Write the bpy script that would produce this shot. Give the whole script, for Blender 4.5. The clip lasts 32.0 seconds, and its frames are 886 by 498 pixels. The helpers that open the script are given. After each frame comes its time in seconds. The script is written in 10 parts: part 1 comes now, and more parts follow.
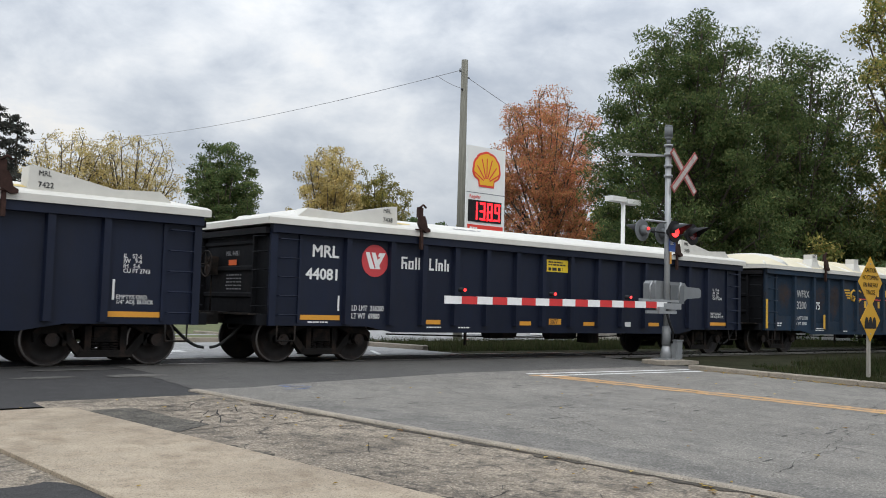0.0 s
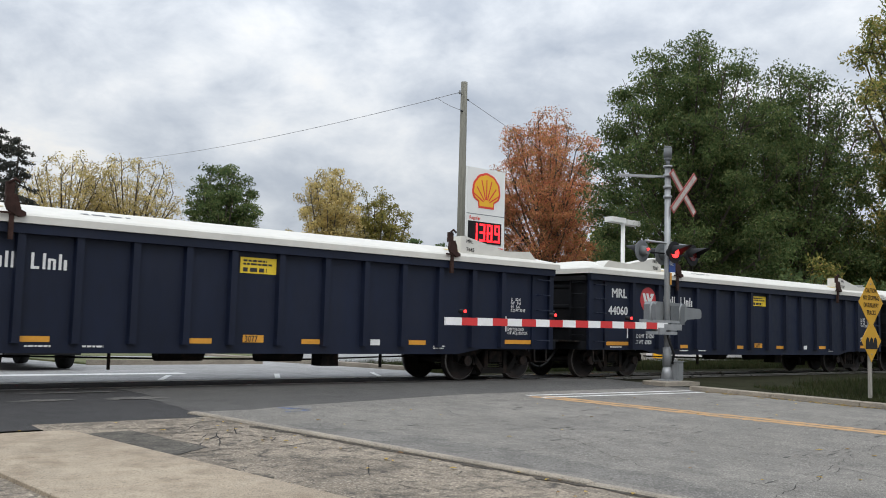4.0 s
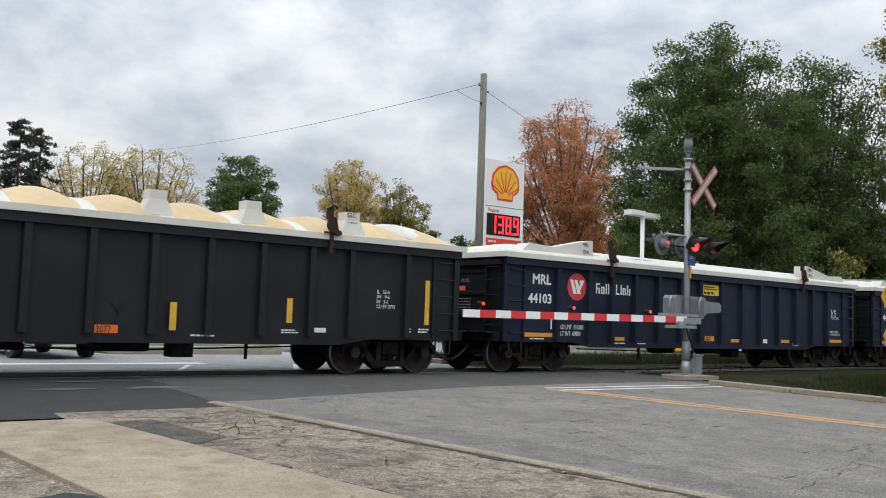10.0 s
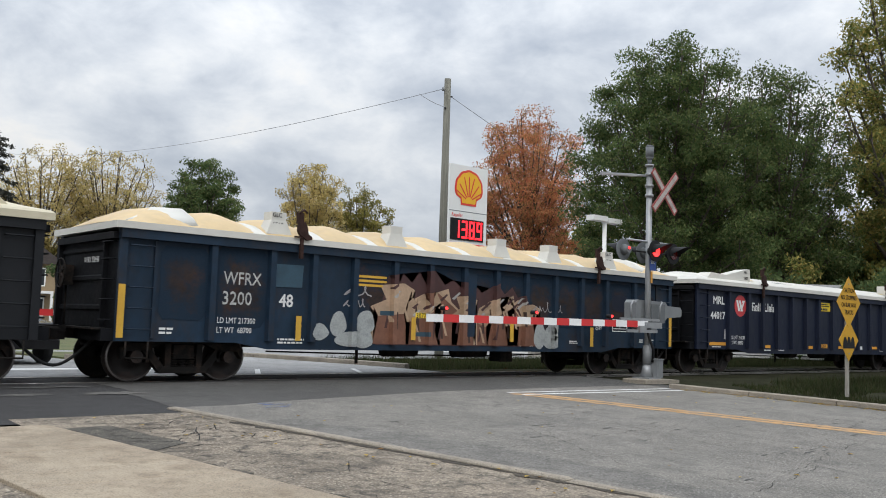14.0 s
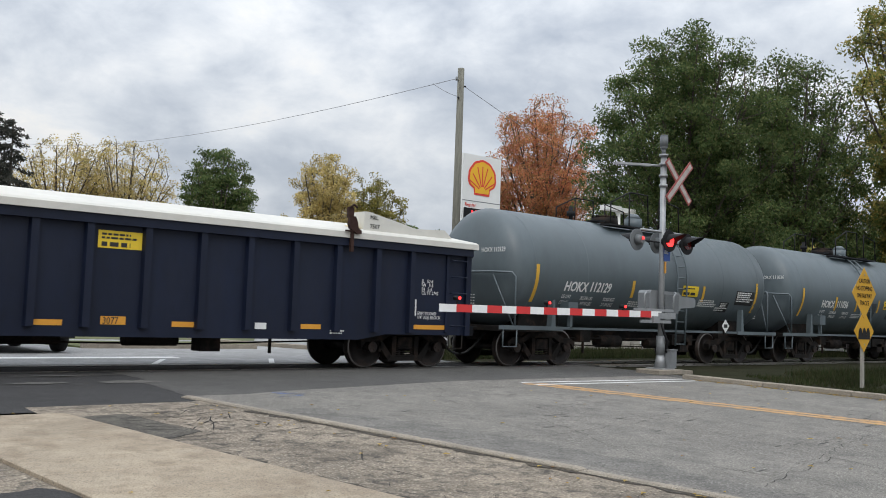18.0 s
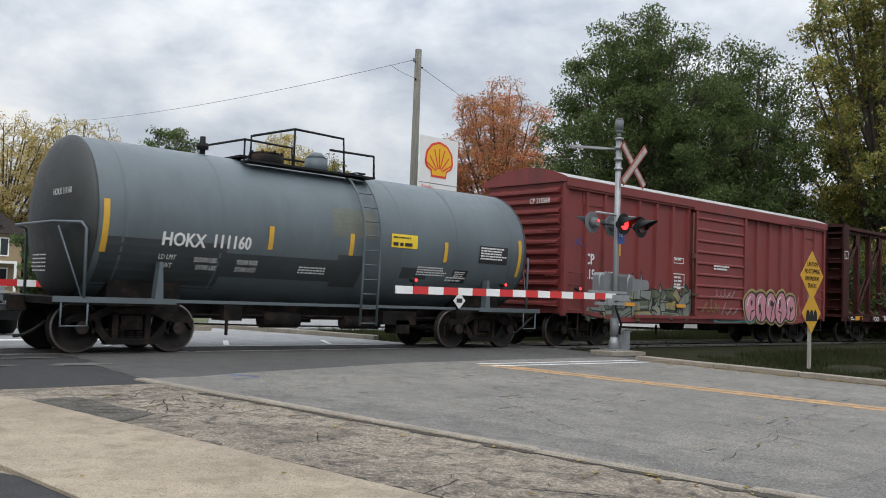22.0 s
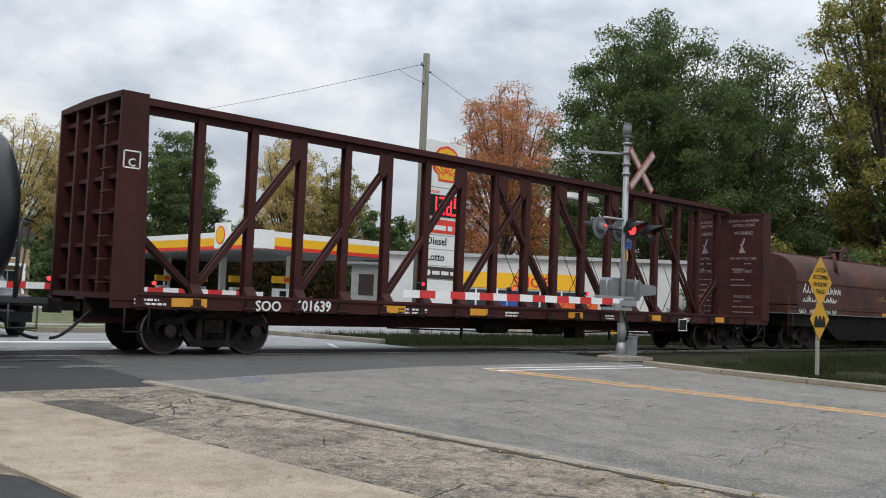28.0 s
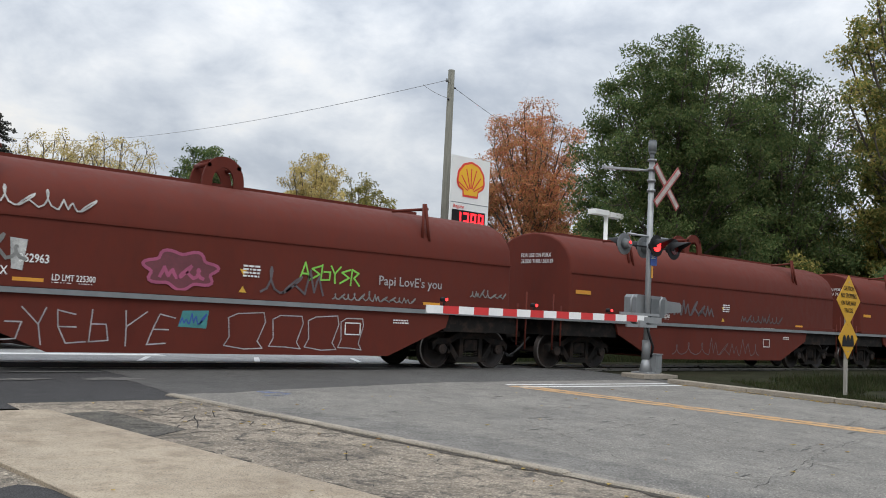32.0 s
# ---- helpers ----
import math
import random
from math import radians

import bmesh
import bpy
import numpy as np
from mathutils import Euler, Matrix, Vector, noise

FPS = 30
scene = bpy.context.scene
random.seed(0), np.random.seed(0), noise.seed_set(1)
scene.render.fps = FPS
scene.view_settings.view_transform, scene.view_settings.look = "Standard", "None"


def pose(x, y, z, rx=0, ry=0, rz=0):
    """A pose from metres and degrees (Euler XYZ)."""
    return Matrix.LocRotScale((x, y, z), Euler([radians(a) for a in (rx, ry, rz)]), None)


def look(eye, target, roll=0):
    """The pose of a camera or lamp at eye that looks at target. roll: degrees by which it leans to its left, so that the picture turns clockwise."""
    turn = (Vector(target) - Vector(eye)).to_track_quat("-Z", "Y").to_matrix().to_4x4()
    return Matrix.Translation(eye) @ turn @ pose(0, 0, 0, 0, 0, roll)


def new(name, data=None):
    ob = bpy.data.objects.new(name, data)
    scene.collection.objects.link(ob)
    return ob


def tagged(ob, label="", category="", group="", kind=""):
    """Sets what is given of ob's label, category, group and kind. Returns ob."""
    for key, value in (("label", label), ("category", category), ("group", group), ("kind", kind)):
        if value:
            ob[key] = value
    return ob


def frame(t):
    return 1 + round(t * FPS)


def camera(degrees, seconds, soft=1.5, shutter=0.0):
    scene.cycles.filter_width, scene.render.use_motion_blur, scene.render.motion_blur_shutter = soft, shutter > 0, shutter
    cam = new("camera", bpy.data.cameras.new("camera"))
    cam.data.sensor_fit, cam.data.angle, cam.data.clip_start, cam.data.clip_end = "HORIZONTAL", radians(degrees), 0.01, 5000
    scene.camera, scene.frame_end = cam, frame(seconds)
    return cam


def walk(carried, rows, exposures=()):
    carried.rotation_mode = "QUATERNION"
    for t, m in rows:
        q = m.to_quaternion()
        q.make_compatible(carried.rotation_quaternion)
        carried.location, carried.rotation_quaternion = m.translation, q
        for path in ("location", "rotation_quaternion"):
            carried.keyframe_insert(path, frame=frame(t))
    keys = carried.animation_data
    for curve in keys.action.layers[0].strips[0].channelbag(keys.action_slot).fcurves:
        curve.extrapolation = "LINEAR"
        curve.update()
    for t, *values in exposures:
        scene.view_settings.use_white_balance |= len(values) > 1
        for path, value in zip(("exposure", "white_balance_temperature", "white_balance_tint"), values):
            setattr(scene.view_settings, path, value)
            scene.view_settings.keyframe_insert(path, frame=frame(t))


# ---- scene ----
cam = camera(51.97, 32.0, soft=0.95, shutter=0.03)
PATH = [
    (0, pose(0, 0, 1.18, 93.66, -1.60, -39.86)),
    (0.5, pose(0, 0, 1.18, 93.70, -1.47, -39.56)),
    (1, pose(0, 0, 1.18, 93.50, -1.54, -39.72)),
    (1.5, pose(0, 0, 1.18, 93.44, -1.46, -39.67)),
    (2, pose(0, 0, 1.18, 93.58, -1.43, -39.75)),
    (2.5, pose(0, 0, 1.18, 93.60, -1.17, -39.54)),
    (3, pose(0, 0, 1.18, 93.88, -1.09, -39.68)),
    (3.5, pose(0, 0, 1.18, 94.55, -1.24, -39.96)),
    (5.5, pose(0, 0, 1.18, 95.63, -2.13, -39.27)),
    (6, pose(0, 0, 1.18, 95.82, -2.03, -39.48)),
    (6.5, pose(0, 0, 1.18, 96.33, -1.87, -39.76)),
    (7, pose(0, 0, 1.18, 96.16, -1.77, -39.66)),
    (7.5, pose(0, 0, 1.18, 95.56, -1.54, -39.50)),
    (8, pose(0, 0, 1.18, 95.06, -1.67, -39.66)),
    (8.5, pose(0, 0, 1.18, 94.82, -1.72, -39.63)),
    (9, pose(0, 0, 1.18, 95.01, -1.71, -39.53)),
    (9.5, pose(0, 0, 1.18, 94.96, -1.80, -39.08)),
    (10, pose(0, 0, 1.18, 94.47, -1.87, -38.71)),
    (10.5, pose(0, 0, 1.18, 94.55, -1.91, -38.38)),
    (11, pose(0, 0, 1.18, 94.63, -1.73, -38.41)),
    (11.5, pose(0, 0, 1.18, 94.46, -1.78, -39.20)),
    (12, pose(0, 0, 1.18, 94.53, -1.84, -39.78)),
    (12.5, pose(0, 0, 1.18, 94.40, -2.06, -40.16)),
    (13, pose(0, 0, 1.18, 94.51, -2.09, -40.84)),
    (13.5, pose(0, 0, 1.18, 94.77, -1.90, -41.09)),
    (14, pose(0, 0, 1.18, 94.83, -1.85, -41.02)),
    (14.5, pose(0, 0, 1.18, 94.80, -2.10, -41.47)),
    (16.5, pose(0, 0, 1.18, 94.45, -2.26, -41.79)),
    (17, pose(0, 0, 1.18, 94.52, -2.27, -41.48)),
    (17.5, pose(0, 0, 1.18, 94.60, -2.33, -41.09)),
    (18, pose(0, 0, 1.18, 94.17, -1.98, -40.20)),
    (18.5, pose(0, 0, 1.18, 93.86, -1.69, -40.61)),
    (19, pose(0, 0, 1.18, 94.02, -2.04, -41.48)),
    (19.5, pose(0, 0, 1.18, 94.25, -2.31, -41.59)),
    (20, pose(0, 0, 1.18, 94.25, -2.25, -40.90)),
    (20.5, pose(0, 0, 1.18, 94.02, -1.86, -41.45)),
    (21, pose(0, 0, 1.18, 93.51, -1.72, -42.80)),
    (21.5, pose(0, 0, 1.18, 93.24, -1.93, -43.24)),
    (22, pose(0, 0, 1.18, 93.13, -2.04, -42.95)),
    (22.5, pose(0, 0, 1.18, 93.22, -2.24, -42.48)),
    (23, pose(0, 0, 1.18, 92.85, -2.27, -42.47)),
    (23.5, pose(0, 0, 1.18, 92.72, -2.23, -42.73)),
    (24, pose(0, 0, 1.18, 92.71, -2.45, -42.66)),
    (24.5, pose(0, 0, 1.18, 92.70, -2.53, -42.57)),
    (25, pose(0, 0, 1.18, 92.68, -2.61, -42.51)),
    (25.5, pose(0, 0, 1.18, 92.96, -2.81, -42.43)),
    (27.5, pose(0, 0, 1.18, 93.47, -2.38, -42.35)),
    (28, pose(0, 0, 1.18, 93.38, -2.33, -42.51)),
    (28.5, pose(0, 0, 1.18, 93.38, -2.37, -42.64)),
    (29, pose(0, 0, 1.18, 93.58, -2.67, -42.21)),
    (29.5, pose(0, 0, 1.18, 93.89, -2.67, -41.50)),
    (30, pose(0, 0, 1.18, 93.80, -2.55, -41.17)),
    (30.5, pose(0, 0, 1.18, 93.75, -2.41, -41.07)),
    (31, pose(0, 0, 1.18, 94.25, -2.50, -41.23)),
    (31.5, pose(0, 0, 1.18, 94.52, -2.49, -41.25)),
    (32, pose(0, 0, 1.18, 94.29, -2.80, -41.04)),
]
walk(cam, PATH)

# ---- light ----
world = bpy.data.worlds.new("overcast_sky")
scene.world = world
world.use_nodes = True
wn, wl = world.node_tree.nodes, world.node_tree.links
wn.clear()


def wnode(kind, **props):
    n = wn.new(kind)
    for k, v in props.items():
        if k == "op":
            n.operation = v
        elif k == "blend":
            n.blend_type = v
    return n


SUN_EL, SUN_AZ = 48.0, 222.0
sky = wn.new("ShaderNodeTexSky")
sky.sky_type = "NISHITA"
sky.sun_disc = False
sky.sun_elevation = radians(SUN_EL)
sky.sun_rotation = radians(SUN_AZ)
sky.air_density, sky.dust_density, sky.ozone_density = 1.0, 3.0, 1.0
tc = wn.new("ShaderNodeTexCoord")
sep = wn.new("ShaderNodeSeparateXYZ")
wl.new(tc.outputs["Generated"], sep.inputs[0])
zz = wnode("ShaderNodeMath", op="MAXIMUM")
zz.inputs[1].default_value = 0.0
wl.new(sep.outputs["Z"], zz.inputs[0])


def cloud(scale, detail, rough, stretch, off, warp=0.5):
    mp = wn.new("ShaderNodeMapping")
    mp.inputs["Location"].default_value = off
    mp.inputs["Rotation"].default_value = (0, 0, radians(50))
    mp.inputs["Scale"].default_value = stretch
    nz = wn.new("ShaderNodeTexNoise")
    nz.inputs["Scale"].default_value = scale
    nz.inputs["Detail"].default_value = detail
    nz.inputs["Roughness"].default_value = rough
    nz.inputs["Distortion"].default_value = warp
    wl.new(tc.outputs["Generated"], mp.inputs[0]); wl.new(mp.outputs[0], nz.inputs["Vector"])
    return nz.outputs["Fac"]


def lobe(az, el, r, amount):
    """A soft round stretch of thinner or thicker cloud."""
    a, e = radians(az), radians(el)
    dt = wn.new("ShaderNodeVectorMath")
    dt.operation = "DOT_PRODUCT"
    dt.inputs[1].default_value = (math.sin(a) * math.cos(e), math.cos(a) * math.cos(e), math.sin(e))
    wl.new(tc.outputs["Generated"], dt.inputs[0])
    mr = wn.new("ShaderNodeMapRange")
    mr.interpolation_type = "SMOOTHSTEP"
    mr.inputs["From Min"].default_value, mr.inputs["From Max"].default_value = math.cos(radians(r)), 1.0
    mr.inputs["To Max"].default_value = amount
    wl.new(dt.outputs["Value"], mr.inputs["Value"])
    return mr.outputs[0]


def plus(a, b, k=1.0):
    n = wnode("ShaderNodeMath", op="MULTIPLY_ADD")
    n.inputs[1].default_value = k
    wl.new(b, n.inputs[0]); wl.new(a, n.inputs[2])
    return n.outputs[0]


dens = cloud(4.4, 10, 0.55, (1, 1, 1.7), (2.6, 0.9, 0.4), 0.25)
dens = plus(dens, cloud(11.5, 9, 0.58, (1, 1, 1.7), (7.1, 3.3, 1.9), 0.3), 0.42)
for az_, el_, r_, k_ in ((29.5, 16.5, 4.5, 0.10), (26.8, 11.8, 3.2, 0.15), (33, 19.5, 6, 0.05), (19.5, 18.5, 8.5, -0.07), (27, 14.1, 3.0, -0.06), (20, 14.2, 4.0, -0.05), (31, 8.5, 5, -0.06), (48, 13, 9, 0.03), (62, 17, 10, 0.03), (16, 9.5, 4, 0.05)):
    dens = plus(dens, lobe(az_, el_, r_, k_))
shade = wn.new("ShaderNodeValToRGB")
els_ = shade.color_ramp.elements
els_[0].position, els_[0].color = 0.52, (0.42, 0.475, 0.56, 1)
els_[1].position, els_[1].color = 0.98, (0.98, 0.96, 0.92, 1)
for p_, c_ in ((0.64, (0.53, 0.58, 0.655)), (0.76, (0.68, 0.725, 0.785)), (0.86, (0.82, 0.85, 0.885))):
    e_ = els_.new(p_)
    e_.color = (*c_, 1)
wl.new(dens, shade.inputs[0])
bg_sky, bg_cloud, mix, wout = (wn.new(k) for k in ("ShaderNodeBackground", "ShaderNodeBackground", "ShaderNodeMixShader", "ShaderNodeOutputWorld"))
bg_sky.inputs[1].default_value = 0.08
bg_cloud.inputs[1].default_value = 0.95
mix.inputs[0].default_value = 0.92
wl.new(sky.outputs[0], bg_sky.inputs[0]); wl.new(shade.outputs[0], bg_cloud.inputs[0])
# an overcast sky is brighter overhead than near the horizon
lum = wnode("ShaderNodeMath", op="MULTIPLY_ADD")
lum.inputs[1].default_value, lum.inputs[2].default_value = 2.3, 0.865
zp = wnode("ShaderNodeMath", op="POWER")
zp.inputs[1].default_value = 1.6
wl.new(zz.outputs[0], zp.inputs[0])
wl.new(zp.outputs[0], lum.inputs[0]); wl.new(lum.outputs[0], bg_cloud.inputs[1])
wl.new(bg_sky.outputs[0], mix.inputs[1]); wl.new(bg_cloud.outputs[0], mix.inputs[2]); wl.new(mix.outputs[0], wout.inputs[0])

sun = new("sun", bpy.data.lights.new("sun", "SUN"))
sun.data.energy, sun.data.angle, sun.data.color = 0.95, radians(30), (1.0, 0.95, 0.88)
se, sa = radians(SUN_EL), radians(SUN_AZ)
sun.matrix_world = look((0, 0, 60), Vector((0, 0, 60)) - Vector((math.sin(sa) * math.cos(se), math.cos(sa) * math.cos(se), math.sin(se))))
scene.view_settings.exposure = 0.0


# ---- materials ----
def mat(name, col, rough=0.6, metal=0.0, var=0.18, scale=2.0, bump=0.15, bscale=40.0, stain=None, samount=0.35, sscale=0.8, stretch=(1, 1, 1), emit=0.0, rand=0.0, coat=0.0, spec=0.5):
    m = bpy.data.materials.new(name)
    m.use_nodes = True
    n, l = m.node_tree.nodes, m.node_tree.links
    p = n["Principled BSDF"]
    p.inputs["Roughness"].default_value = rough
    p.inputs["Metallic"].default_value = metal
    p.inputs["Specular IOR Level"].default_value = spec
    if coat:
        p.inputs["Coat Weight"].default_value = coat
    co = n.new("ShaderNodeTexCoord")
    mp = n.new("ShaderNodeMapping")
    mp.inputs["Scale"].default_value = stretch
    l.new(co.outputs["Object"], mp.inputs[0])

    def noise_tex(sc, det, rg=0.6):
        t = n.new("ShaderNodeTexNoise")
        t.inputs["Scale"].default_value, t.inputs["Detail"].default_value, t.inputs["Roughness"].default_value = sc, det, rg
        l.new(mp.outputs[0], t.inputs["Vector"])
        return t

    def ramp(src, lo, hi, a, b):
        r = n.new("ShaderNodeMapRange")
        r.inputs["From Min"].default_value, r.inputs["From Max"].default_value = lo, hi
        r.inputs["To Min"].default_value, r.inputs["To Max"].default_value = a, b
        l.new(src, r.inputs["Value"])
        return r.outputs[0]

    base = n.new("ShaderNodeRGB")
    base.outputs[0].default_value = (*col, 1)
    out = base.outputs[0]
    if rand:
        oi = n.new("ShaderNodeObjectInfo")
        hs = n.new("ShaderNodeHueSaturation")
        l.new(ramp(oi.outputs["Random"], 0, 1, 1 - rand, 1 + rand), hs.inputs["Value"])
        l.new(out, hs.inputs["Color"])
        out = hs.outputs[0]
    big, fine = noise_tex(scale, 4), noise_tex(scale * 9, 3)
    if var:
        hv = n.new("ShaderNodeHueSaturation")
        mul = n.new("ShaderNodeMath")
        mul.operation = "MULTIPLY"
        l.new(ramp(big.outputs["Fac"], 0.3, 0.7, 1 - var, 1 + var), mul.inputs[0])
        l.new(ramp(fine.outputs["Fac"], 0.3, 0.7, 1 - var * 0.6, 1 + var * 0.6), mul.inputs[1])
        l.new(mul.outputs[0], hv.inputs["Value"])
        l.new(out, hv.inputs["Color"])
        out = hv.outputs[0]
    if stain:
        st = noise_tex(sscale, 7, 0.68)
        mx = n.new("ShaderNodeMixRGB")
        mx.inputs[2].default_value = (*stain, 1)
        l.new(ramp(st.outputs["Fac"], 0.5, 0.72, 0, samount), mx.inputs[0])
        l.new(out, mx.inputs[1])
        out = mx.outputs[0]
    l.new(out, p.inputs["Base Color"])
    if emit:
        p.inputs["Emission Color"].default_value = (*col, 1)
        p.inputs["Emission Strength"].default_value = emit
    if bump:
        bt = noise_tex(bscale, 5)
        bp = n.new("ShaderNodeBump")
        bp.inputs["Strength"].default_value, bp.inputs["Distance"].default_value = bump, 0.02
        l.new(bt.outputs["Fac"], bp.inputs["Height"])
        l.new(bp.outputs[0], p.inputs["Normal"])
    l.new(ramp(fine.outputs["Fac"], 0.3, 0.7, max(0.05, rough - 0.08), min(1, rough + 0.08)), p.inputs["Roughness"])
    return m


def speckle(name, col, dots, dcol, rough=0.9, crack=0.0, var=0.2, patch=None, coarse=False):
    """Asphalt or concrete: aggregate dots, large stains and dark cracks."""
    m = mat(name, col, rough, var=var, scale=0.5, bump=0.5, bscale=70, stain=patch or tuple(c * 0.6 for c in col), samount=0.55, sscale=0.35)
    n, l = m.node_tree.nodes, m.node_tree.links
    p = n["Principled BSDF"]
    mp = next(x for x in n if x.bl_idname == "ShaderNodeMapping")
    src = p.inputs["Base Color"].links[0].from_socket
    t = n.new("ShaderNodeTexNoise")
    t.inputs["Scale"].default_value, t.inputs["Detail"].default_value = dots, 2
    r = n.new("ShaderNodeMapRange")
    r.inputs["From Min"].default_value, r.inputs["From Max"].default_value = 0.52, 0.66
    mx = n.new("ShaderNodeMixRGB")
    mx.inputs[2].default_value = (*dcol, 1)
    sc = n.new("ShaderNodeMath")
    sc.operation = "MULTIPLY"
    sc.inputs[1].default_value = 0.7
    l.new(mp.outputs[0], t.inputs["Vector"]); l.new(t.outputs["Fac"], r.inputs["Value"]); l.new(r.outputs[0], sc.inputs[0])
    l.new(sc.outputs[0], mx.inputs[0]); l.new(src, mx.inputs[1])
    blot = n.new("ShaderNodeTexNoise")
    blot.inputs["Scale"].default_value, blot.inputs["Detail"].default_value, blot.inputs["Roughness"].default_value = 2.6, 8, 0.7
    br_ = n.new("ShaderNodeMapRange")
    br_.inputs["From Min"].default_value, br_.inputs["From Max"].default_value = 0.47, 0.70
    br_.inputs["To Max"].default_value = 0.75
    bm2 = n.new("ShaderNodeMixRGB")
    bm2.inputs[2].default_value = (*(patch or tuple(c * 0.6 for c in col)), 1)
    l.new(mp.outputs[0], blot.inputs["Vector"]); l.new(blot.outputs["Fac"], br_.inputs["Value"]); l.new(br_.outputs[0], bm2.inputs[0]); l.new(mx.outputs[0], bm2.inputs[1])
    out = bm2.outputs[0]
    pit = n.new("ShaderNodeTexNoise")
    pit.inputs["Scale"].default_value, pit.inputs["Detail"].default_value = dots * 0.7, 3
    pr = n.new("ShaderNodeMapRange")
    pr.inputs["From Min"].default_value, pr.inputs["From Max"].default_value = 0.34, 0.48
    pr.inputs["To Min"].default_value, pr.inputs["To Max"].default_value = 0.6, 0.0
    pm = n.new("ShaderNodeMixRGB")
    pm.inputs[2].default_value = tuple(c * 0.28 for c in col) + (1,)
    l.new(mp.outputs[0], pit.inputs["Vector"]); l.new(pit.outputs["Fac"], pr.inputs["Value"]); l.new(pr.outputs[0], pm.inputs[0]); l.new(out, pm.inputs[1])
    out = pm.outputs[0]
    if coarse:
        # stones of uneven tone, with ragged dark blotches mixed in
        vo = n.new("ShaderNodeTexVoronoi")
        vo.inputs["Scale"].default_value = 52
        hv = n.new("ShaderNodeHueSaturation")
        vr_ = n.new("ShaderNodeMapRange")
        vr_.inputs["To Min"].default_value, vr_.inputs["To Max"].default_value = 0.78, 1.16
        sp_ = n.new("ShaderNodeSeparateColor")
        l.new(mp.outputs[0], vo.inputs["Vector"]); l.new(vo.outputs["Color"], sp_.inputs[0]); l.new(sp_.outputs[0], vr_.inputs["Value"]); l.new(vr_.outputs[0], hv.inputs["Value"]); l.new(out, hv.inputs["Color"])
        ho = n.new("ShaderNodeTexNoise")
        ho.inputs["Scale"].default_value, ho.inputs["Detail"].default_value, ho.inputs["Roughness"].default_value, ho.inputs["Distortion"].default_value = 4.2, 12, 0.78, 0.8
        hr = n.new("ShaderNodeMapRange")
        hr.inputs["From Min"].default_value, hr.inputs["From Max"].default_value, hr.inputs["To Max"].default_value = 0.485, 0.63, 0.88
        hm = n.new("ShaderNodeMixRGB")
        hm.inputs[2].default_value = (0.032, 0.028, 0.023, 1)
        l.new(mp.outputs[0], ho.inputs["Vector"]); l.new(ho.outputs["Fac"], hr.inputs["Value"]); l.new(hr.outputs[0], hm.inputs[0]); l.new(hv.outputs[0], hm.inputs[1])
        out = hm.outputs[0]
    if crack:
        wob = n.new("ShaderNodeTexNoise")
        wob.inputs["Scale"].default_value, wob.inputs["Detail"].default_value = 2.2, 6
        add = n.new("ShaderNodeMixRGB")
        add.inputs[0].default_value = 0.35
        v = n.new("ShaderNodeTexVoronoi")
        v.feature = "DISTANCE_TO_EDGE"
        v.inputs["Scale"].default_value = crack
        cr = n.new("ShaderNodeMapRange")
        cr.inputs["From Min"].default_value, cr.inputs["From Max"].default_value = 0.0, 0.008 * crack
        cr.inputs["To Min"].default_value, cr.inputs["To Max"].default_value = 0.8, 0.0
        big = n.new("ShaderNodeTexNoise")
        big.inputs["Scale"].default_value = 0.5
        bm_ = n.new("ShaderNodeMapRange")
        bm_.inputs["From Min"].default_value, bm_.inputs["From Max"].default_value = 0.46, 0.62
        mul = n.new("ShaderNodeMath")
        mul.operation = "MULTIPLY"
        cm = n.new("ShaderNodeMixRGB")
        cm.inputs[2].default_value = (0.015, 0.014, 0.013, 1)
        l.new(mp.outputs[0], wob.inputs["Vector"]); l.new(mp.outputs[0], add.inputs[1]); l.new(wob.outputs["Color"], add.inputs[2])
        l.new(add.outputs[0], v.inputs["Vector"]); l.new(v.outputs["Distance"], cr.inputs["Value"])
        l.new(mp.outputs[0], big.inputs["Vector"]); l.new(big.outputs["Fac"], bm_.inputs["Value"])
        l.new(cr.outputs[0], mul.inputs[0]); l.new(bm_.outputs[0], mul.inputs[1])
        l.new(mul.outputs[0], cm.inputs[0]); l.new(out, cm.inputs[1])
        out = cm.outputs[0]
    l.new(out, p.inputs["Base Color"])
    vr = n.new("ShaderNodeTexVoronoi")
    vr.inputs["Scale"].default_value = dots
    l.new(mp.outputs[0], vr.inputs["Vector"])
    bp = n.new("ShaderNodeBump")
    bp.inputs["Strength"].default_value, bp.inputs["Distance"].default_value = 0.35, 0.02
    l.new(vr.outputs["Distance"], bp.inputs["Height"])
    l.new(p.inputs["Normal"].links[0].from_socket, bp.inputs["Normal"])
    l.new(bp.outputs[0], p.inputs["Normal"])
    return m


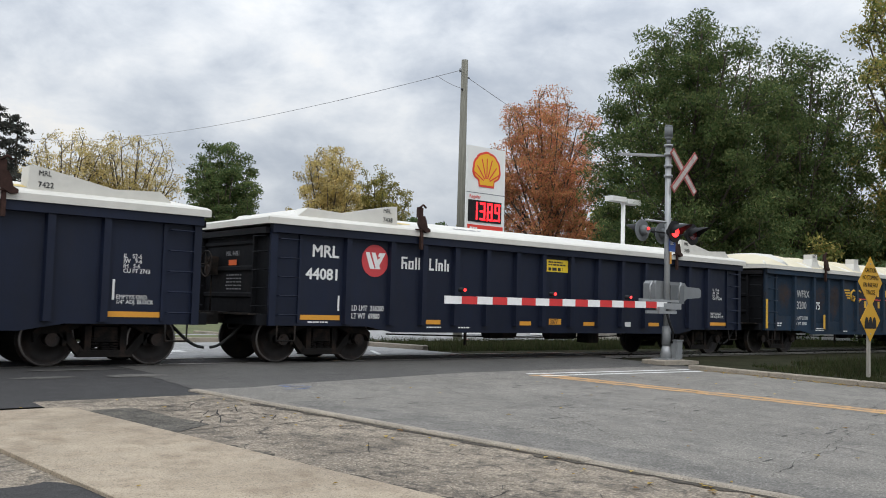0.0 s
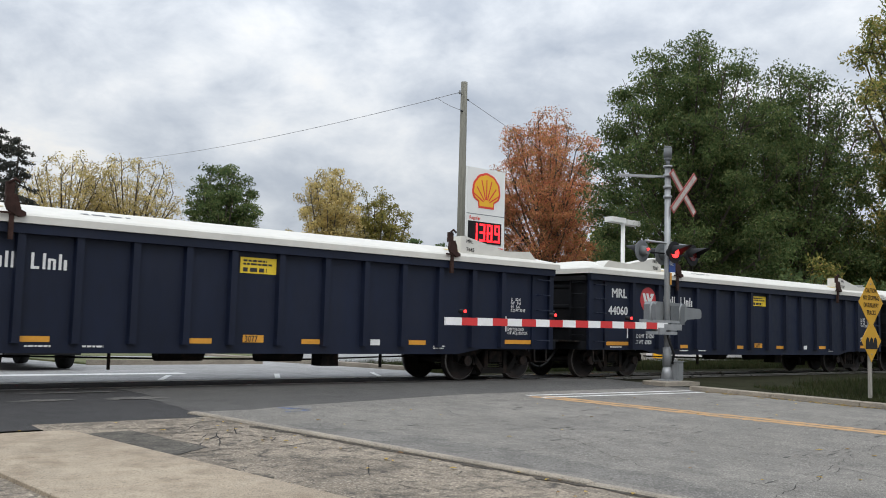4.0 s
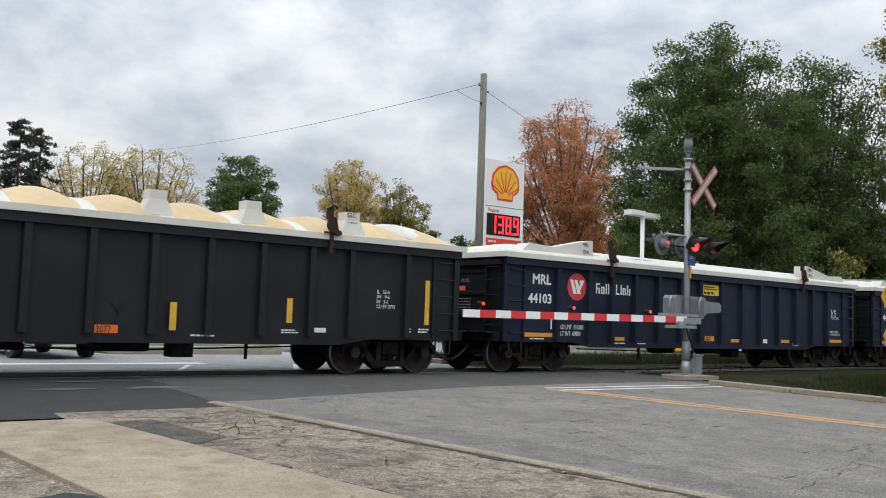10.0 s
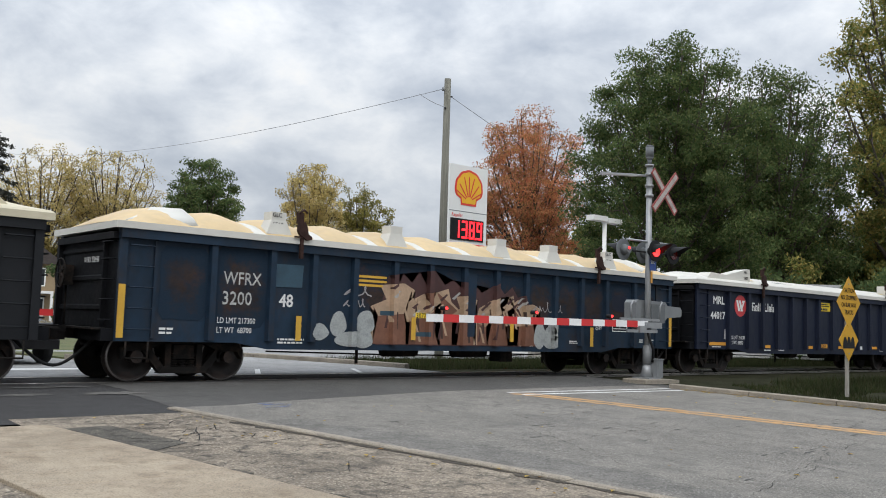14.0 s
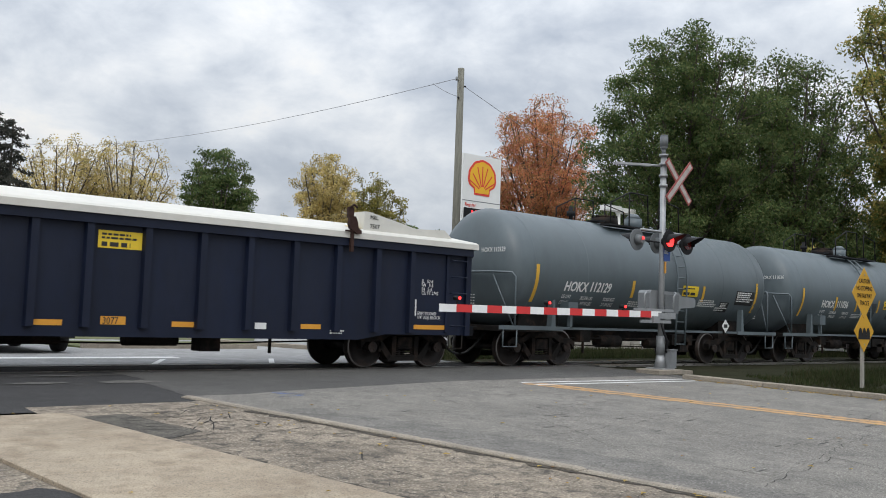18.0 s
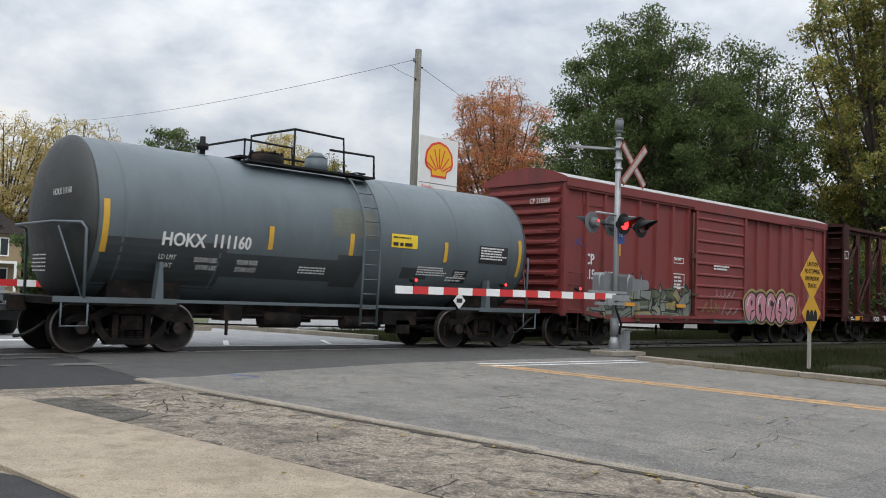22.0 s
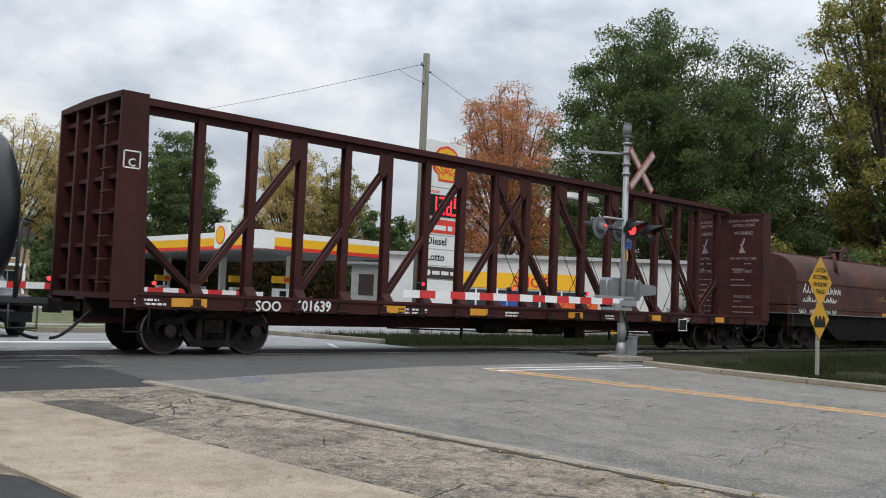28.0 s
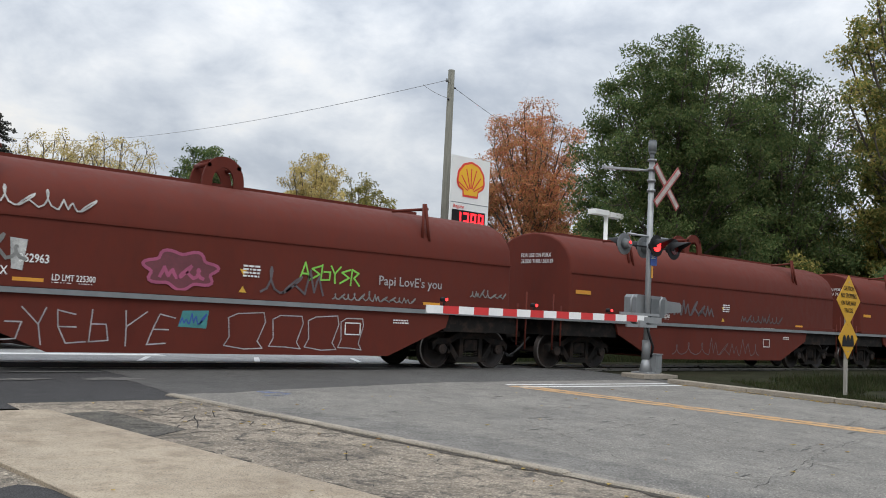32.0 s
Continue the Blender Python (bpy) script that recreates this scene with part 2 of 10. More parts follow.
def leaf_mat(name, cols):
    """Leaves that vary from leaf to leaf; a little light comes through."""
    m = bpy.data.materials.new(name)
    m.use_nodes = True
    n, l = m.node_tree.nodes, m.node_tree.links
    p = n["Principled BSDF"]
    g = n.new("ShaderNodeNewGeometry")
    r = n.new("ShaderNodeValToRGB")
    els = r.color_ramp.elements
    while len(els) < len(cols):
        els.new(0.5)
    for i, c in enumerate(cols):
        els[i].position = i / (len(cols) - 1)
        els[i].color = (*c, 1)
    l.new(g.outputs["Random Per Island"], r.inputs[0])
    co, nz, hs, mr = (n.new(k) for k in ("ShaderNodeTexCoord", "ShaderNodeTexNoise", "ShaderNodeHueSaturation", "ShaderNodeMapRange"))
    nz.inputs["Scale"].default_value, nz.inputs["Detail"].default_value = 0.55, 3
    mr.inputs["From Min"].default_value, mr.inputs["From Max"].default_value = 0.35, 0.65
    mr.inputs["To Min"].default_value, mr.inputs["To Max"].default_value = 0.75, 1.3
    l.new(co.outputs["Object"], nz.inputs["Vector"]); l.new(nz.outputs["Fac"], mr.inputs["Value"])
    l.new(mr.outputs[0], hs.inputs["Value"]); l.new(r.outputs[0], hs.inputs["Color"])
    l.new(hs.outputs[0], p.inputs["Base Color"])
    p.inputs["Roughness"].default_value = 0.65
    p.inputs["Specular IOR Level"].default_value = 0.12
    tr = n.new("ShaderNodeBsdfTranslucent")
    l.new(hs.outputs[0], tr.inputs[0])
    ms = n.new("ShaderNodeMixShader")
    ms.inputs[0].default_value = 0.5
    l.new(p.outputs[0], ms.inputs[1]); l.new(tr.outputs[0], ms.inputs[2])
    l.new(ms.outputs[0], n["Material Output"].inputs["Surface"])
    return m


A_ROAD = speckle("worn_road_asphalt", (0.184, 0.171, 0.149), 50, (0.38, 0.358, 0.318), crack=0.0, patch=(0.112, 0.106, 0.096))
A_MID = speckle("grey_patched_asphalt", (0.082, 0.078, 0.072), 70, (0.15, 0.143, 0.132), patch=(0.056, 0.053, 0.05))
A_NEW = speckle("dark_patched_asphalt", (0.030, 0.0285, 0.0285), 80, (0.068, 0.066, 0.063), patch=(0.045, 0.043, 0.042))
A_OLD = speckle("cracked_verge_asphalt", (0.268, 0.222, 0.168), 44, (0.49, 0.425, 0.335), crack=0.0, patch=(0.066, 0.053, 0.040), coarse=True)
A_MEND = speckle("mended_verge_asphalt", (0.105, 0.094, 0.076), 50, (0.25, 0.225, 0.18), patch=(0.05, 0.044, 0.036), coarse=True)
A_GRIT = speckle("pale_grit", (0.115, 0.108, 0.098), 40, (0.2, 0.19, 0.172), patch=(0.05, 0.047, 0.044))
DIRT = speckle("gritty_dirt", (0.045, 0.037, 0.027), 40, (0.17, 0.14, 0.10), patch=(0.04, 0.034, 0.025))
A_FAR = speckle("far_road_concrete", (0.30, 0.30, 0.295), 60, (0.38, 0.37, 0.36))
CONC = speckle("pavement_concrete", (0.376, 0.309, 0.225), 90, (0.47, 0.395, 0.305), patch=(0.185, 0.136, 0.09))
KERB = speckle("kerb_concrete", (0.30, 0.26, 0.205), 90, (0.5, 0.45, 0.38), patch=(0.2, 0.18, 0.15))
SOIL = mat("grassy_soil", (0.026, 0.027, 0.015), 0.95, var=0.4, scale=1.5, bump=0.8, bscale=20, stain=(0.050, 0.042, 0.027), samount=0.7, spec=0.05)
BALLAST = speckle("track_ballast", (0.10, 0.09, 0.08), 14, (0.22, 0.20, 0.18), patch=(0.06, 0.05, 0.045))
P_WHITE = mat("road_paint_white", (0.72, 0.72, 0.70), 0.7, var=0.1, bump=0.1, stain=(0.3, 0.3, 0.29), samount=0.7, sscale=4)
P_YELLOW = mat("road_paint_yellow", (0.43, 0.255, 0.11), 0.75, var=0.2, scale=3, bump=0.1, stain=(0.20, 0.18, 0.15), samount=1.0, sscale=2.2, stretch=(1, 2.5, 1))
P_BLUE = mat("survey_paint_blue", (0.06, 0.125, 0.30), 0.8, var=0.3, scale=8, stain=(0.15, 0.15, 0.16), samount=0.6, sscale=9)
STEEL = mat("galvanised_steel", (0.34, 0.35, 0.355), 0.55, 0.6, var=0.12, scale=4, bump=0.05)
GREYP = mat("grey_cabinet_paint", (0.20, 0.21, 0.215), 0.5, 0.1, var=0.1, bump=0.05)
RAIL = mat("rail_steel", (0.42, 0.39, 0.36), 0.32, 0.8, var=0.2, stretch=(0.2, 1, 1))
BLACK = mat("black_paint", (0.014, 0.014, 0.015), 0.6, var=0.3, bump=0.05, spec=0.2)
RED_R = mat("reflective_red", (0.60, 0.035, 0.035), 0.45, var=0.06, bump=0.03)
WHITE_R = mat("reflective_white", (0.80, 0.80, 0.79), 0.45, var=0.05, bump=0.03)
RED_ON = mat("red_lamp_lit", (1.0, 0.03, 0.03), 0.3, var=0, bump=0, emit=3.0)
RED_OFF = mat("red_lamp_dark", (0.12, 0.01, 0.01), 0.25, var=0.1, bump=0)
SIGN_Y = mat("sign_yellow", (0.56, 0.30, 0.012), 0.5, var=0.07, bump=0.02)
BLUE_S = mat("small_blue_plate", (0.03, 0.08, 0.30), 0.5, var=0.1, bump=0)
WOODP = mat("weathered_pole_wood", (0.17, 0.165, 0.135), 0.9, var=0.25, scale=3, stretch=(6, 6, 0.5), bump=0.4, bscale=12)
SIGN_W = mat("sign_panel_white", (0.80, 0.80, 0.77), 0.4, var=0.03, bump=0.0)
SH_RED = mat("sign_red", (0.72, 0.05, 0.03), 0.4, var=0.04, bump=0)
SH_YEL = mat("sign_amber", (0.85, 0.47, 0.02), 0.4, var=0.04, bump=0)
LED = mat("led_red", (1.0, 0.02, 0.03), 0.4, var=0, bump=0, emit=2.2)
WALL_W = mat("shop_wall_white", (0.62, 0.62, 0.61), 0.8, var=0.08, scale=0.6, bump=0.1)
BEIGE = mat("house_siding_beige", (0.30, 0.225, 0.135), 0.85, var=0.1, bump=0.1)
ROOF = mat("roof_shingle_dark", (0.040, 0.033, 0.030), 1.0, var=0.25, scale=4, bump=0.4, spec=0.1)
GLASS = mat("window_glass_dark", (0.03, 0.035, 0.04), 0.08, 0.0, var=0.05, bump=0)
ORANGE = mat("orange_paint", (0.70, 0.13, 0.025), 0.6, var=0.1, bump=0.05)
WIRE = mat("grey_cable", (0.20, 0.20, 0.21), 0.6, var=0.1, bump=0)
BARK = mat("bark", (0.085, 0.07, 0.055), 0.95, var=0.3, scale=4, stretch=(3, 3, 0.6), bump=0.6, bscale=10)
BRICKISH = mat("stacked_stone", (0.33, 0.31, 0.27), 0.9, var=0.3, scale=3, bump=0.5, bscale=8)


# ---- mesh helpers ----
class Build:
    """Collects faces of one mesh."""

    def __init__(self):
        self.v, self.f, self.s = [], [], []

    def add(self, verts, faces, smooth=False):
        o = len(self.v)
        self.v += [tuple(p) for p in verts]
        self.f += [tuple(i + o for i in f) for f in faces]
        self.s += [smooth] * len(faces)
        return self

    def box(self, x0, x1, y0, y1, z0, z1):
        return self.add([(x, y, z) for z in (z0, z1) for y in (y0, y1) for x in (x0, x1)],
                        [(0, 2, 3, 1), (4, 5, 7, 6), (0, 1, 5, 4), (2, 6, 7, 3), (0, 4, 6, 2), (1, 3, 7, 5)])

    def rod(self, a, b, r, n=8, r2=None, caps=True):
        a, b = Vector(a), Vector(b)
        d = (b - a).normalized()
        u = d.orthogonal().normalized()
        w = d.cross(u)
        r2 = r if r2 is None else r2
        vs = [a + (u * math.cos(k) + w * math.sin(k)) * r for k in (2 * math.pi * i / n for i in range(n))]
        vs += [b + (u * math.cos(k) + w * math.sin(k)) * r2 for k in (2 * math.pi * i / n for i in range(n))]
        o = len(self.v)
        self.add(vs, [(i, (i + 1) % n, n + (i + 1) % n, n + i) for i in range(n)], True)
        if caps:
            self.f += [tuple(o + i for i in reversed(range(n))), tuple(o + n + i for i in range(n))]
            self.s += [False, False]
        return self

    def pipe(self, pts, r, n=6):
        """A bent rod through the points, in one piece."""
        pts = [Vector(p) for p in pts]
        rings, u = [], None
        for i, p in enumerate(pts):
            d = (pts[min(i + 1, len(pts) - 1)] - pts[max(i - 1, 0)]).normalized()
            u = d.orthogonal().normalized() if u is None else (u - d * u.dot(d)).normalized()
            w = d.cross(u)
            rings.append([p + (u * math.cos(2 * math.pi * k / n) + w * math.sin(2 * math.pi * k / n)) * r for k in range(n)])
        return self.loft(rings, True)

    def prism(self, prof, x0, x1, axis="x", smooth=False):
        """A closed outline, drawn in the other two axes, drawn out along one axis."""
        n = len(prof)
        put = {"x": lambda t, a, b: (t, a, b), "y": lambda t, a, b: (a, t, b), "z": lambda t, a, b: (a, b, t)}[axis]
        vs = [put(x0, a, b) for a, b in prof] + [put(x1, a, b) for a, b in prof]
        o = len(self.v)
        self.add(vs, [(i, (i + 1) % n, n + (i + 1) % n, n + i) for i in range(n)], smooth)
        self.f += [tuple(o + i for i in reversed(range(n))), tuple(o + n + i for i in range(n))]
        self.s += [False, False]
        return self

    def loft(self, rings, smooth=True, close=True, caps=True):
        n = len(rings[0])
        o = len(self.v)
        fs = []
        for k in range(len(rings) - 1):
            for i in range(n if close else n - 1):
                fs.append((k * n + i, k * n + (i + 1) % n, (k + 1) * n + (i + 1) % n, (k + 1) * n + i))
        self.add([p for r in rings for p in r], fs, smooth)
        if caps and close:
            self.f += [tuple(o + i for i in reversed(range(n))), tuple(o + (len(rings) - 1) * n + i for i in range(n))]
            self.s += [False, False]
        return self

    def disc(self, c, r, n, axis="y", thick=0.01):
        a = {"y": Vector((0, 1, 0)), "x": Vector((1, 0, 0)), "z": Vector((0, 0, 1))}[axis]
        return self.rod(Vector(c) - a * thick / 2, Vector(c) + a * thick / 2, r, n)

    def mesh(self, name, material):
        me = bpy.data.meshes.new(name)
        me.from_pydata(self.v, [], self.f)
        me.polygons.foreach_set("use_smooth", self.s)
        b = bmesh.new()
        b.from_mesh(me)
        bmesh.ops.recalc_face_normals(b, faces=b.faces)
        b.to_mesh(me)
        b.free()
        me.materials.append(material)
        return me


def part(name, what, material, parent=None, label="", at=None):
    me = what.mesh(name, material) if isinstance(what, Build) else what
    ob = new(name, me)
    ob.parent = parent
    if at:
        ob.location = at
    if label:
        tagged(ob, label)
    return ob


def thing(name, label, category, at=(0, 0, 0), rz=0, group="", kind=""):
    ob = new(name)
    ob.empty_display_size = 0.3
    ob.matrix_basis = pose(*at, 0, 0, rz)
    return tagged(ob, label, category, group, kind)


TEXTS = {}


def text_mesh(s, size, bold, material, align="LEFT", squeeze=1.0):
    key = (s, size, bold, material.name, align, squeeze)
    if key not in TEXTS:
        cu = bpy.data.curves.new("writing", "FONT")
        cu.body, cu.size, cu.offset, cu.align_x, cu.resolution_u = s, size, 0.0, align, 2
        tmp = bpy.data.objects.new("writing", cu)
        me = bpy.data.meshes.new_from_object(tmp)
        bpy.data.objects.remove(tmp)
        me.transform(Matrix.Rotation(math.pi / 2, 4, "X") @ Matrix.Diagonal((squeeze, 1, 1, 1)))
        if bold:
            n, k = len(me.vertices), bold * size
            co = np.empty(n * 3)
            me.vertices.foreach_get("co", co)
            co = co.reshape(-1, 3)
            fs = [tuple(p.vertices) for p in me.polygons]
            shifts = ((-k, 0, 0), (k, -0.0007, 0), (0, -0.0014, k * 0.8), (0, -0.0021, -k * 0.8))
            me = bpy.data.meshes.new("writing")
            me.from_pydata(np.concatenate([co + np.array(d) for d in shifts]).tolist(), [], [tuple(i + n * j for i in f) for j in range(4) for f in fs])
        me.materials.clear()
        me.materials.append(material)
        TEXTS[key] = me
    return TEXTS[key]


def text(s, size, material, parent, x, y, z, bold=0.025, align="LEFT", name="lettering", label="", squeeze=1.0):
    """Writing that faces -y; size is about 1.4 times the height of a capital."""
    return part(name, text_mesh(s, size, bold, material, align, squeeze), material, parent, label, (x, y, z))


def bars(x0, x1, z0, rows, h, y, seed, gap=1.8):
    """Rows of short dashes in place of small print."""
    rnd = random.Random(seed)
    b = Build()
    for k in range(rows):
        x, z = x0, z0 - k * h * gap
        end = x0 + (x1 - x0) * rnd.uniform(0.7, 1.0)
        while x < end:
            w = h * rnd.uniform(1.0, 3.5)
            b.box(x, min(x + w, end), y - 0.004, y, z, z + h)
            x += w + h * 0.6
    return b


def ground_z(y):
    return float(np.interp(y, [-400, 0, 3, 13.5, 15.0, 18.7, 30, 60, 1500], [-0.9, -0.42, -0.42, -0.03, -0.012, -0.012, 0.0, 0.15, 0.15]))


def sheet(name, xl, xr, ys, dz, material, label, category, nx=2, thick=0.0, kind="structure", parent=None):
    """A strip of ground between two edges, each a function of y."""
    b = Build()
    rows = []
    for y in ys:
        a, c = (xl(y) if callable(xl) else xl), (xr(y) if callable(xr) else xr)
        rows.append([(a + (c - a) * i / nx, y, ground_z(y) + dz) for i in range(nx + 1)])
    b.loft(rows, False, close=False)
    if thick:
        for i in (0, nx):
            b.loft([[r[i], (r[i][0], r[i][1], r[i][2] - thick)] for r in rows], False, close=False)
        for k in (0, -1):
            b.loft([rows[k], [(p[0], p[1], p[2] - thick) for p in rows[k]]], False, close=False)
    ob = part(name, b, material, parent)
    if not parent:
        tagged(ob, label, category, "", kind)
    return ob


def steps(a, b, d):
    n = max(1, int(round(abs(b - a) / d)))
    return [a + (b - a) * i / n for i in range(n + 1)]


# ---- ground and roads ----
def kerb_x(y):
    return 5.57 + (12.03 - y) * 0.237


def right_x(y):
    return 17.5 + (12.4 - y) * 0.30


def centre_x(y):
    return 12.62 + (12.36 - y) * 0.345


NEAR_YS = steps(-30, 2, 4) + steps(3, 12.0, 0.75)
ground_ys = steps(-1200, -40, 200) + steps(-30, 0, 5) + steps(1, 30, 1) + steps(35, 60, 5) + steps(80, 1500, 150)
g = Build()
g.loft([[(x, y, ground_z(y) - 0.06) for x in (-1500, -300, -60, -20, 0, 10, 20, 40, 60, 120, 400, 1500)] for y in ground_ys], True, close=False)
tagged(part("ground", g, SOIL), "open ground of soil and short grass", "ground", "", "structure")

sheet("road", kerb_x, right_x, NEAR_YS + [12.1], 0.010, A_ROAD, "worn grey asphalt road with cracks and tyre marks", "road", 3)
sheet("road_crossing", lambda y: -40, lambda y: 18.3, [11.2, 11.7, 12.2, 12.7, 13.5, 14.5, 16.02], 0.004, A_NEW, "dark patched asphalt before the rails", "road", 6)
# worn road runs on over the patched asphalt, with a slanting joint
mid = Build()
for k in range(24):
    ya, yb = 11.95 + k * 0.17, 11.95 + (k + 1) * 0.17
    mid.add([(x, y, ground_z(y) + 0.008) for y, x in ((ya, 5.62 + 0.025 * math.sin(k * 1.7) + (0.25 if ya > 14 else 0)), (ya, 18.28), (yb, 18.28), (yb, 5.62 + 0.025 * math.sin((k + 1) * 1.7) + (0.25 if yb > 14 else 0)))], [(0, 1, 2, 3)])
tagged(part("road_crossing_grey", mid, A_MID), "greyer worn asphalt of the crossing", "road", "", "structure")
rnd = random.Random(14)
for x, y, a, c in ((4.15, 14.0, 0.5, 0.17), (5.5, 13.95, 0.55, 0.26), (1.9, 13.4, 0.5, 0.2), (5.0, 15.2, 0.9, 0.12), (2.6, 15.1, 1.0, 0.10)):
    ring = [(x + a * math.cos(q * 0.224) * rnd.uniform(0.7, 1.1), y + c * math.sin(q * 0.224) * rnd.uniform(0.5, 1.15)) for q in range(28)]
    tagged(part("grit_patch", Build().add([(p[0], p[1], ground_z(p[1]) + 0.0125) for p in ring], [tuple(range(28))]), A_GRIT), "pale grit lying on dark asphalt", "road", "", "structure")
sheet("road_apron", lambda y: 5.83 + max(0.0, float(np.interp(y, [11.86, 12.27, 12.55, 12.97], [0.0, 1.25, 3.0, 5.7]))), lambda y: 17.6, steps(12.0, 12.95, 0.13), 0.012, A_ROAD, "worn asphalt apron with a slanting joint", "road", 3)
sheet("road_between_rails", -40, 19, [16.2, 16.85, 17.5], -0.004, A_NEW, "dark asphalt infill between the rails", "road", 6)
sheet("road_far", -40, lambda y: 15.6 - max(0, y - 20) * 0.2, [17.68, 18.7, 20, 22, 25, 30, 40, 60, 90, 140], 0.002, A_FAR, "pale far road beyond the rails", "road", 4)
sheet("forecourt", lambda y: 14.9 - max(0, y - 24.6) * 0.2, lambda y: 75, [24.6, 26, 30, 45, 80], 0.006, A_FAR, "pale concrete forecourt of a filling station", "pavement", 4)
sheet("driveway", -30, lambda y: 2.12 + (10.85 - y) * 0.115, steps(-20, 11.2, 0.6), 0.002, A_OLD, "rough grey asphalt beside the pavement", "driveway", 4)
DP = [(-3.0, 2.0), (-3.0, 6.9), (0.5, 7.2), (1.2, 7.3), (2.09, 7.33), (2.23, 7.4), (2.34, 7.3), (2.42, 7.1), (2.47, 6.7), (2.6, 5.5), (2.9, 3.0), (3.0, 2.0)]
tagged(part("driveway_patch", Build().add([(x, y, ground_z(y) + 0.009) for x, y in DP], [tuple(range(len(DP)))]), A_NEW), "dark asphalt patch in the driveway", "driveway", "", "structure")
sheet("verge", lambda y: 3.3 + max(0, 10.8 - y) * 0.2, kerb_x, steps(-20, 9, 3) + [10, 10.8, 11.3, 11.6], 0.006, A_OLD, "cracked grey asphalt verge between pavement and kerb", "verge", 3)

LAWN = mat("clipped_lawn", (0.085, 0.098, 0.034), 0.95, var=0.35, scale=1.2, bump=0.6, bscale=30, stain=(0.15, 0.12, 0.06), samount=0.7, sscale=0.7)
lawn_l, lawn_r = lambda y: 8.3 - (y - 24.3) * 0.2, lambda y: 13.2 + (y - 24.3) * 0.55
sheet("lawn", lawn_l, lawn_r, [24.4, 25.6, 26.8, 28.0], 0.05, LAWN, "thin clipped lawn beyond the far road", "lawn", 4, 0.08)
sheet("path_far", lambda y: lawn_l(y), lambda y: lawn_r(y), [28.0, 29.2], 0.04, A_FAR, "pale footpath behind the lawn", "pavement", 3)
sheet("lawn_back", lawn_l, lawn_r, [29.2, 32, 36, 46], 0.05, LAWN, "thin clipped lawn before the trees", "lawn", 4, 0.08)
part("kerb_lawn", Build().box(8.2, 13.3, 24.22, 24.38, -0.05, 0.13), KERB)
tagged(bpy.data.objects["kerb_lawn"], "pale concrete kerb along the lawn", "kerb", "", "structure")

# concrete pavement, slab by slab
pave = thing("pavement", "buff concrete pavement of cast slabs", "pavement", kind="structure")
pave_y = [10.85, 9.25, 7.65, 6.05, 4.45, 2.85, 1.25, -0.35, -1.95, -3.55, -5.15]
for k, (ya, yb) in enumerate(zip(pave_y, pave_y[1:])):
    b = Build()
    ya -= 0.006
    yb += 0.006
    xa0, xa1 = 1.98 + (10.85 - ya) * 0.115, 3.52 + (10.85 - ya) * 0.205
    xb0, xb1 = 1.98 + (10.85 - yb) * 0.115, 3.52 + (10.85 - yb) * 0.205
    za, zb = ground_z(ya) + 0.035, ground_z(yb) + 0.035
    top = [(xa0, ya, za), (xa1, ya, za), (xb1, yb, zb), (xb0, yb, zb)]
    inset = [(xa0 + 0.015, ya - 0.015, za + 0.008), (xa1 - 0.015, ya - 0.015, za + 0.008), (xb1 - 0.015, yb + 0.015, zb + 0.008), (xb0 + 0.015, yb + 0.015, zb + 0.008)]
    low = [(x, y, z - 0.09) for x, y, z in top]
    b.loft([low, top, inset], False)
    part("slab", b, CONC, pave)

# kerbs, stone by stone
def kerb_line(name, label, xf, y0, y1, h, w, length, gap, dirx=1):
    k = thing(name, label, "kerb", kind="structure")
    rnd = random.Random(5)
    n = int(abs(y1 - y0) / length)
    for i in range(n):
        ya, yb = y0 + (y1 - y0) * i / n, y0 + (y1 - y0) * (i + 1) / n
        ya, yb = ya + (yb - ya) * gap, yb - (yb - ya) * gap
        e, hz = rnd.uniform(-0.015, 0.015), h + rnd.uniform(-0.012, 0.012)
        pr = []
        for y, s in ((ya, 0.0), (ya + (yb - ya) * 0.02, 1.0), (yb - (yb - ya) * 0.02, 1.0), (yb, 0.0)):
            x, z = xf(y) + e, ground_z(y)
            c = 0.02
            pr.append([(x, y, z - 0.1), (x, y, z + hz - c), (x + c, y, z + hz - c * (1 - s)), (x + w - c, y, z + hz - c * (1 - s)), (x + w, y, z + hz - c), (x + w, y, z - 0.1)])
        part("kerb_stone", Build().loft(pr, False), KERB, k)
    return k


kerb_line("kerb_near", "low worn concrete kerb along the road", lambda y: kerb_x(y) - 0.13, 12.0, -6, 0.034, 0.13, 1.9, 0.004)
kerb_line("kerb_far", "chipped concrete kerb beside the grass", right_x, 12.3, -8, 0.11, 0.17, 1.6, 0.006)
kerb_line("kerb_station", "pale concrete kerb of the far road", lambda y: 15.7 - max(0, y - 20) * 0.2, 19.6, 30, 0.12, 0.18, 2.0, 0.006)

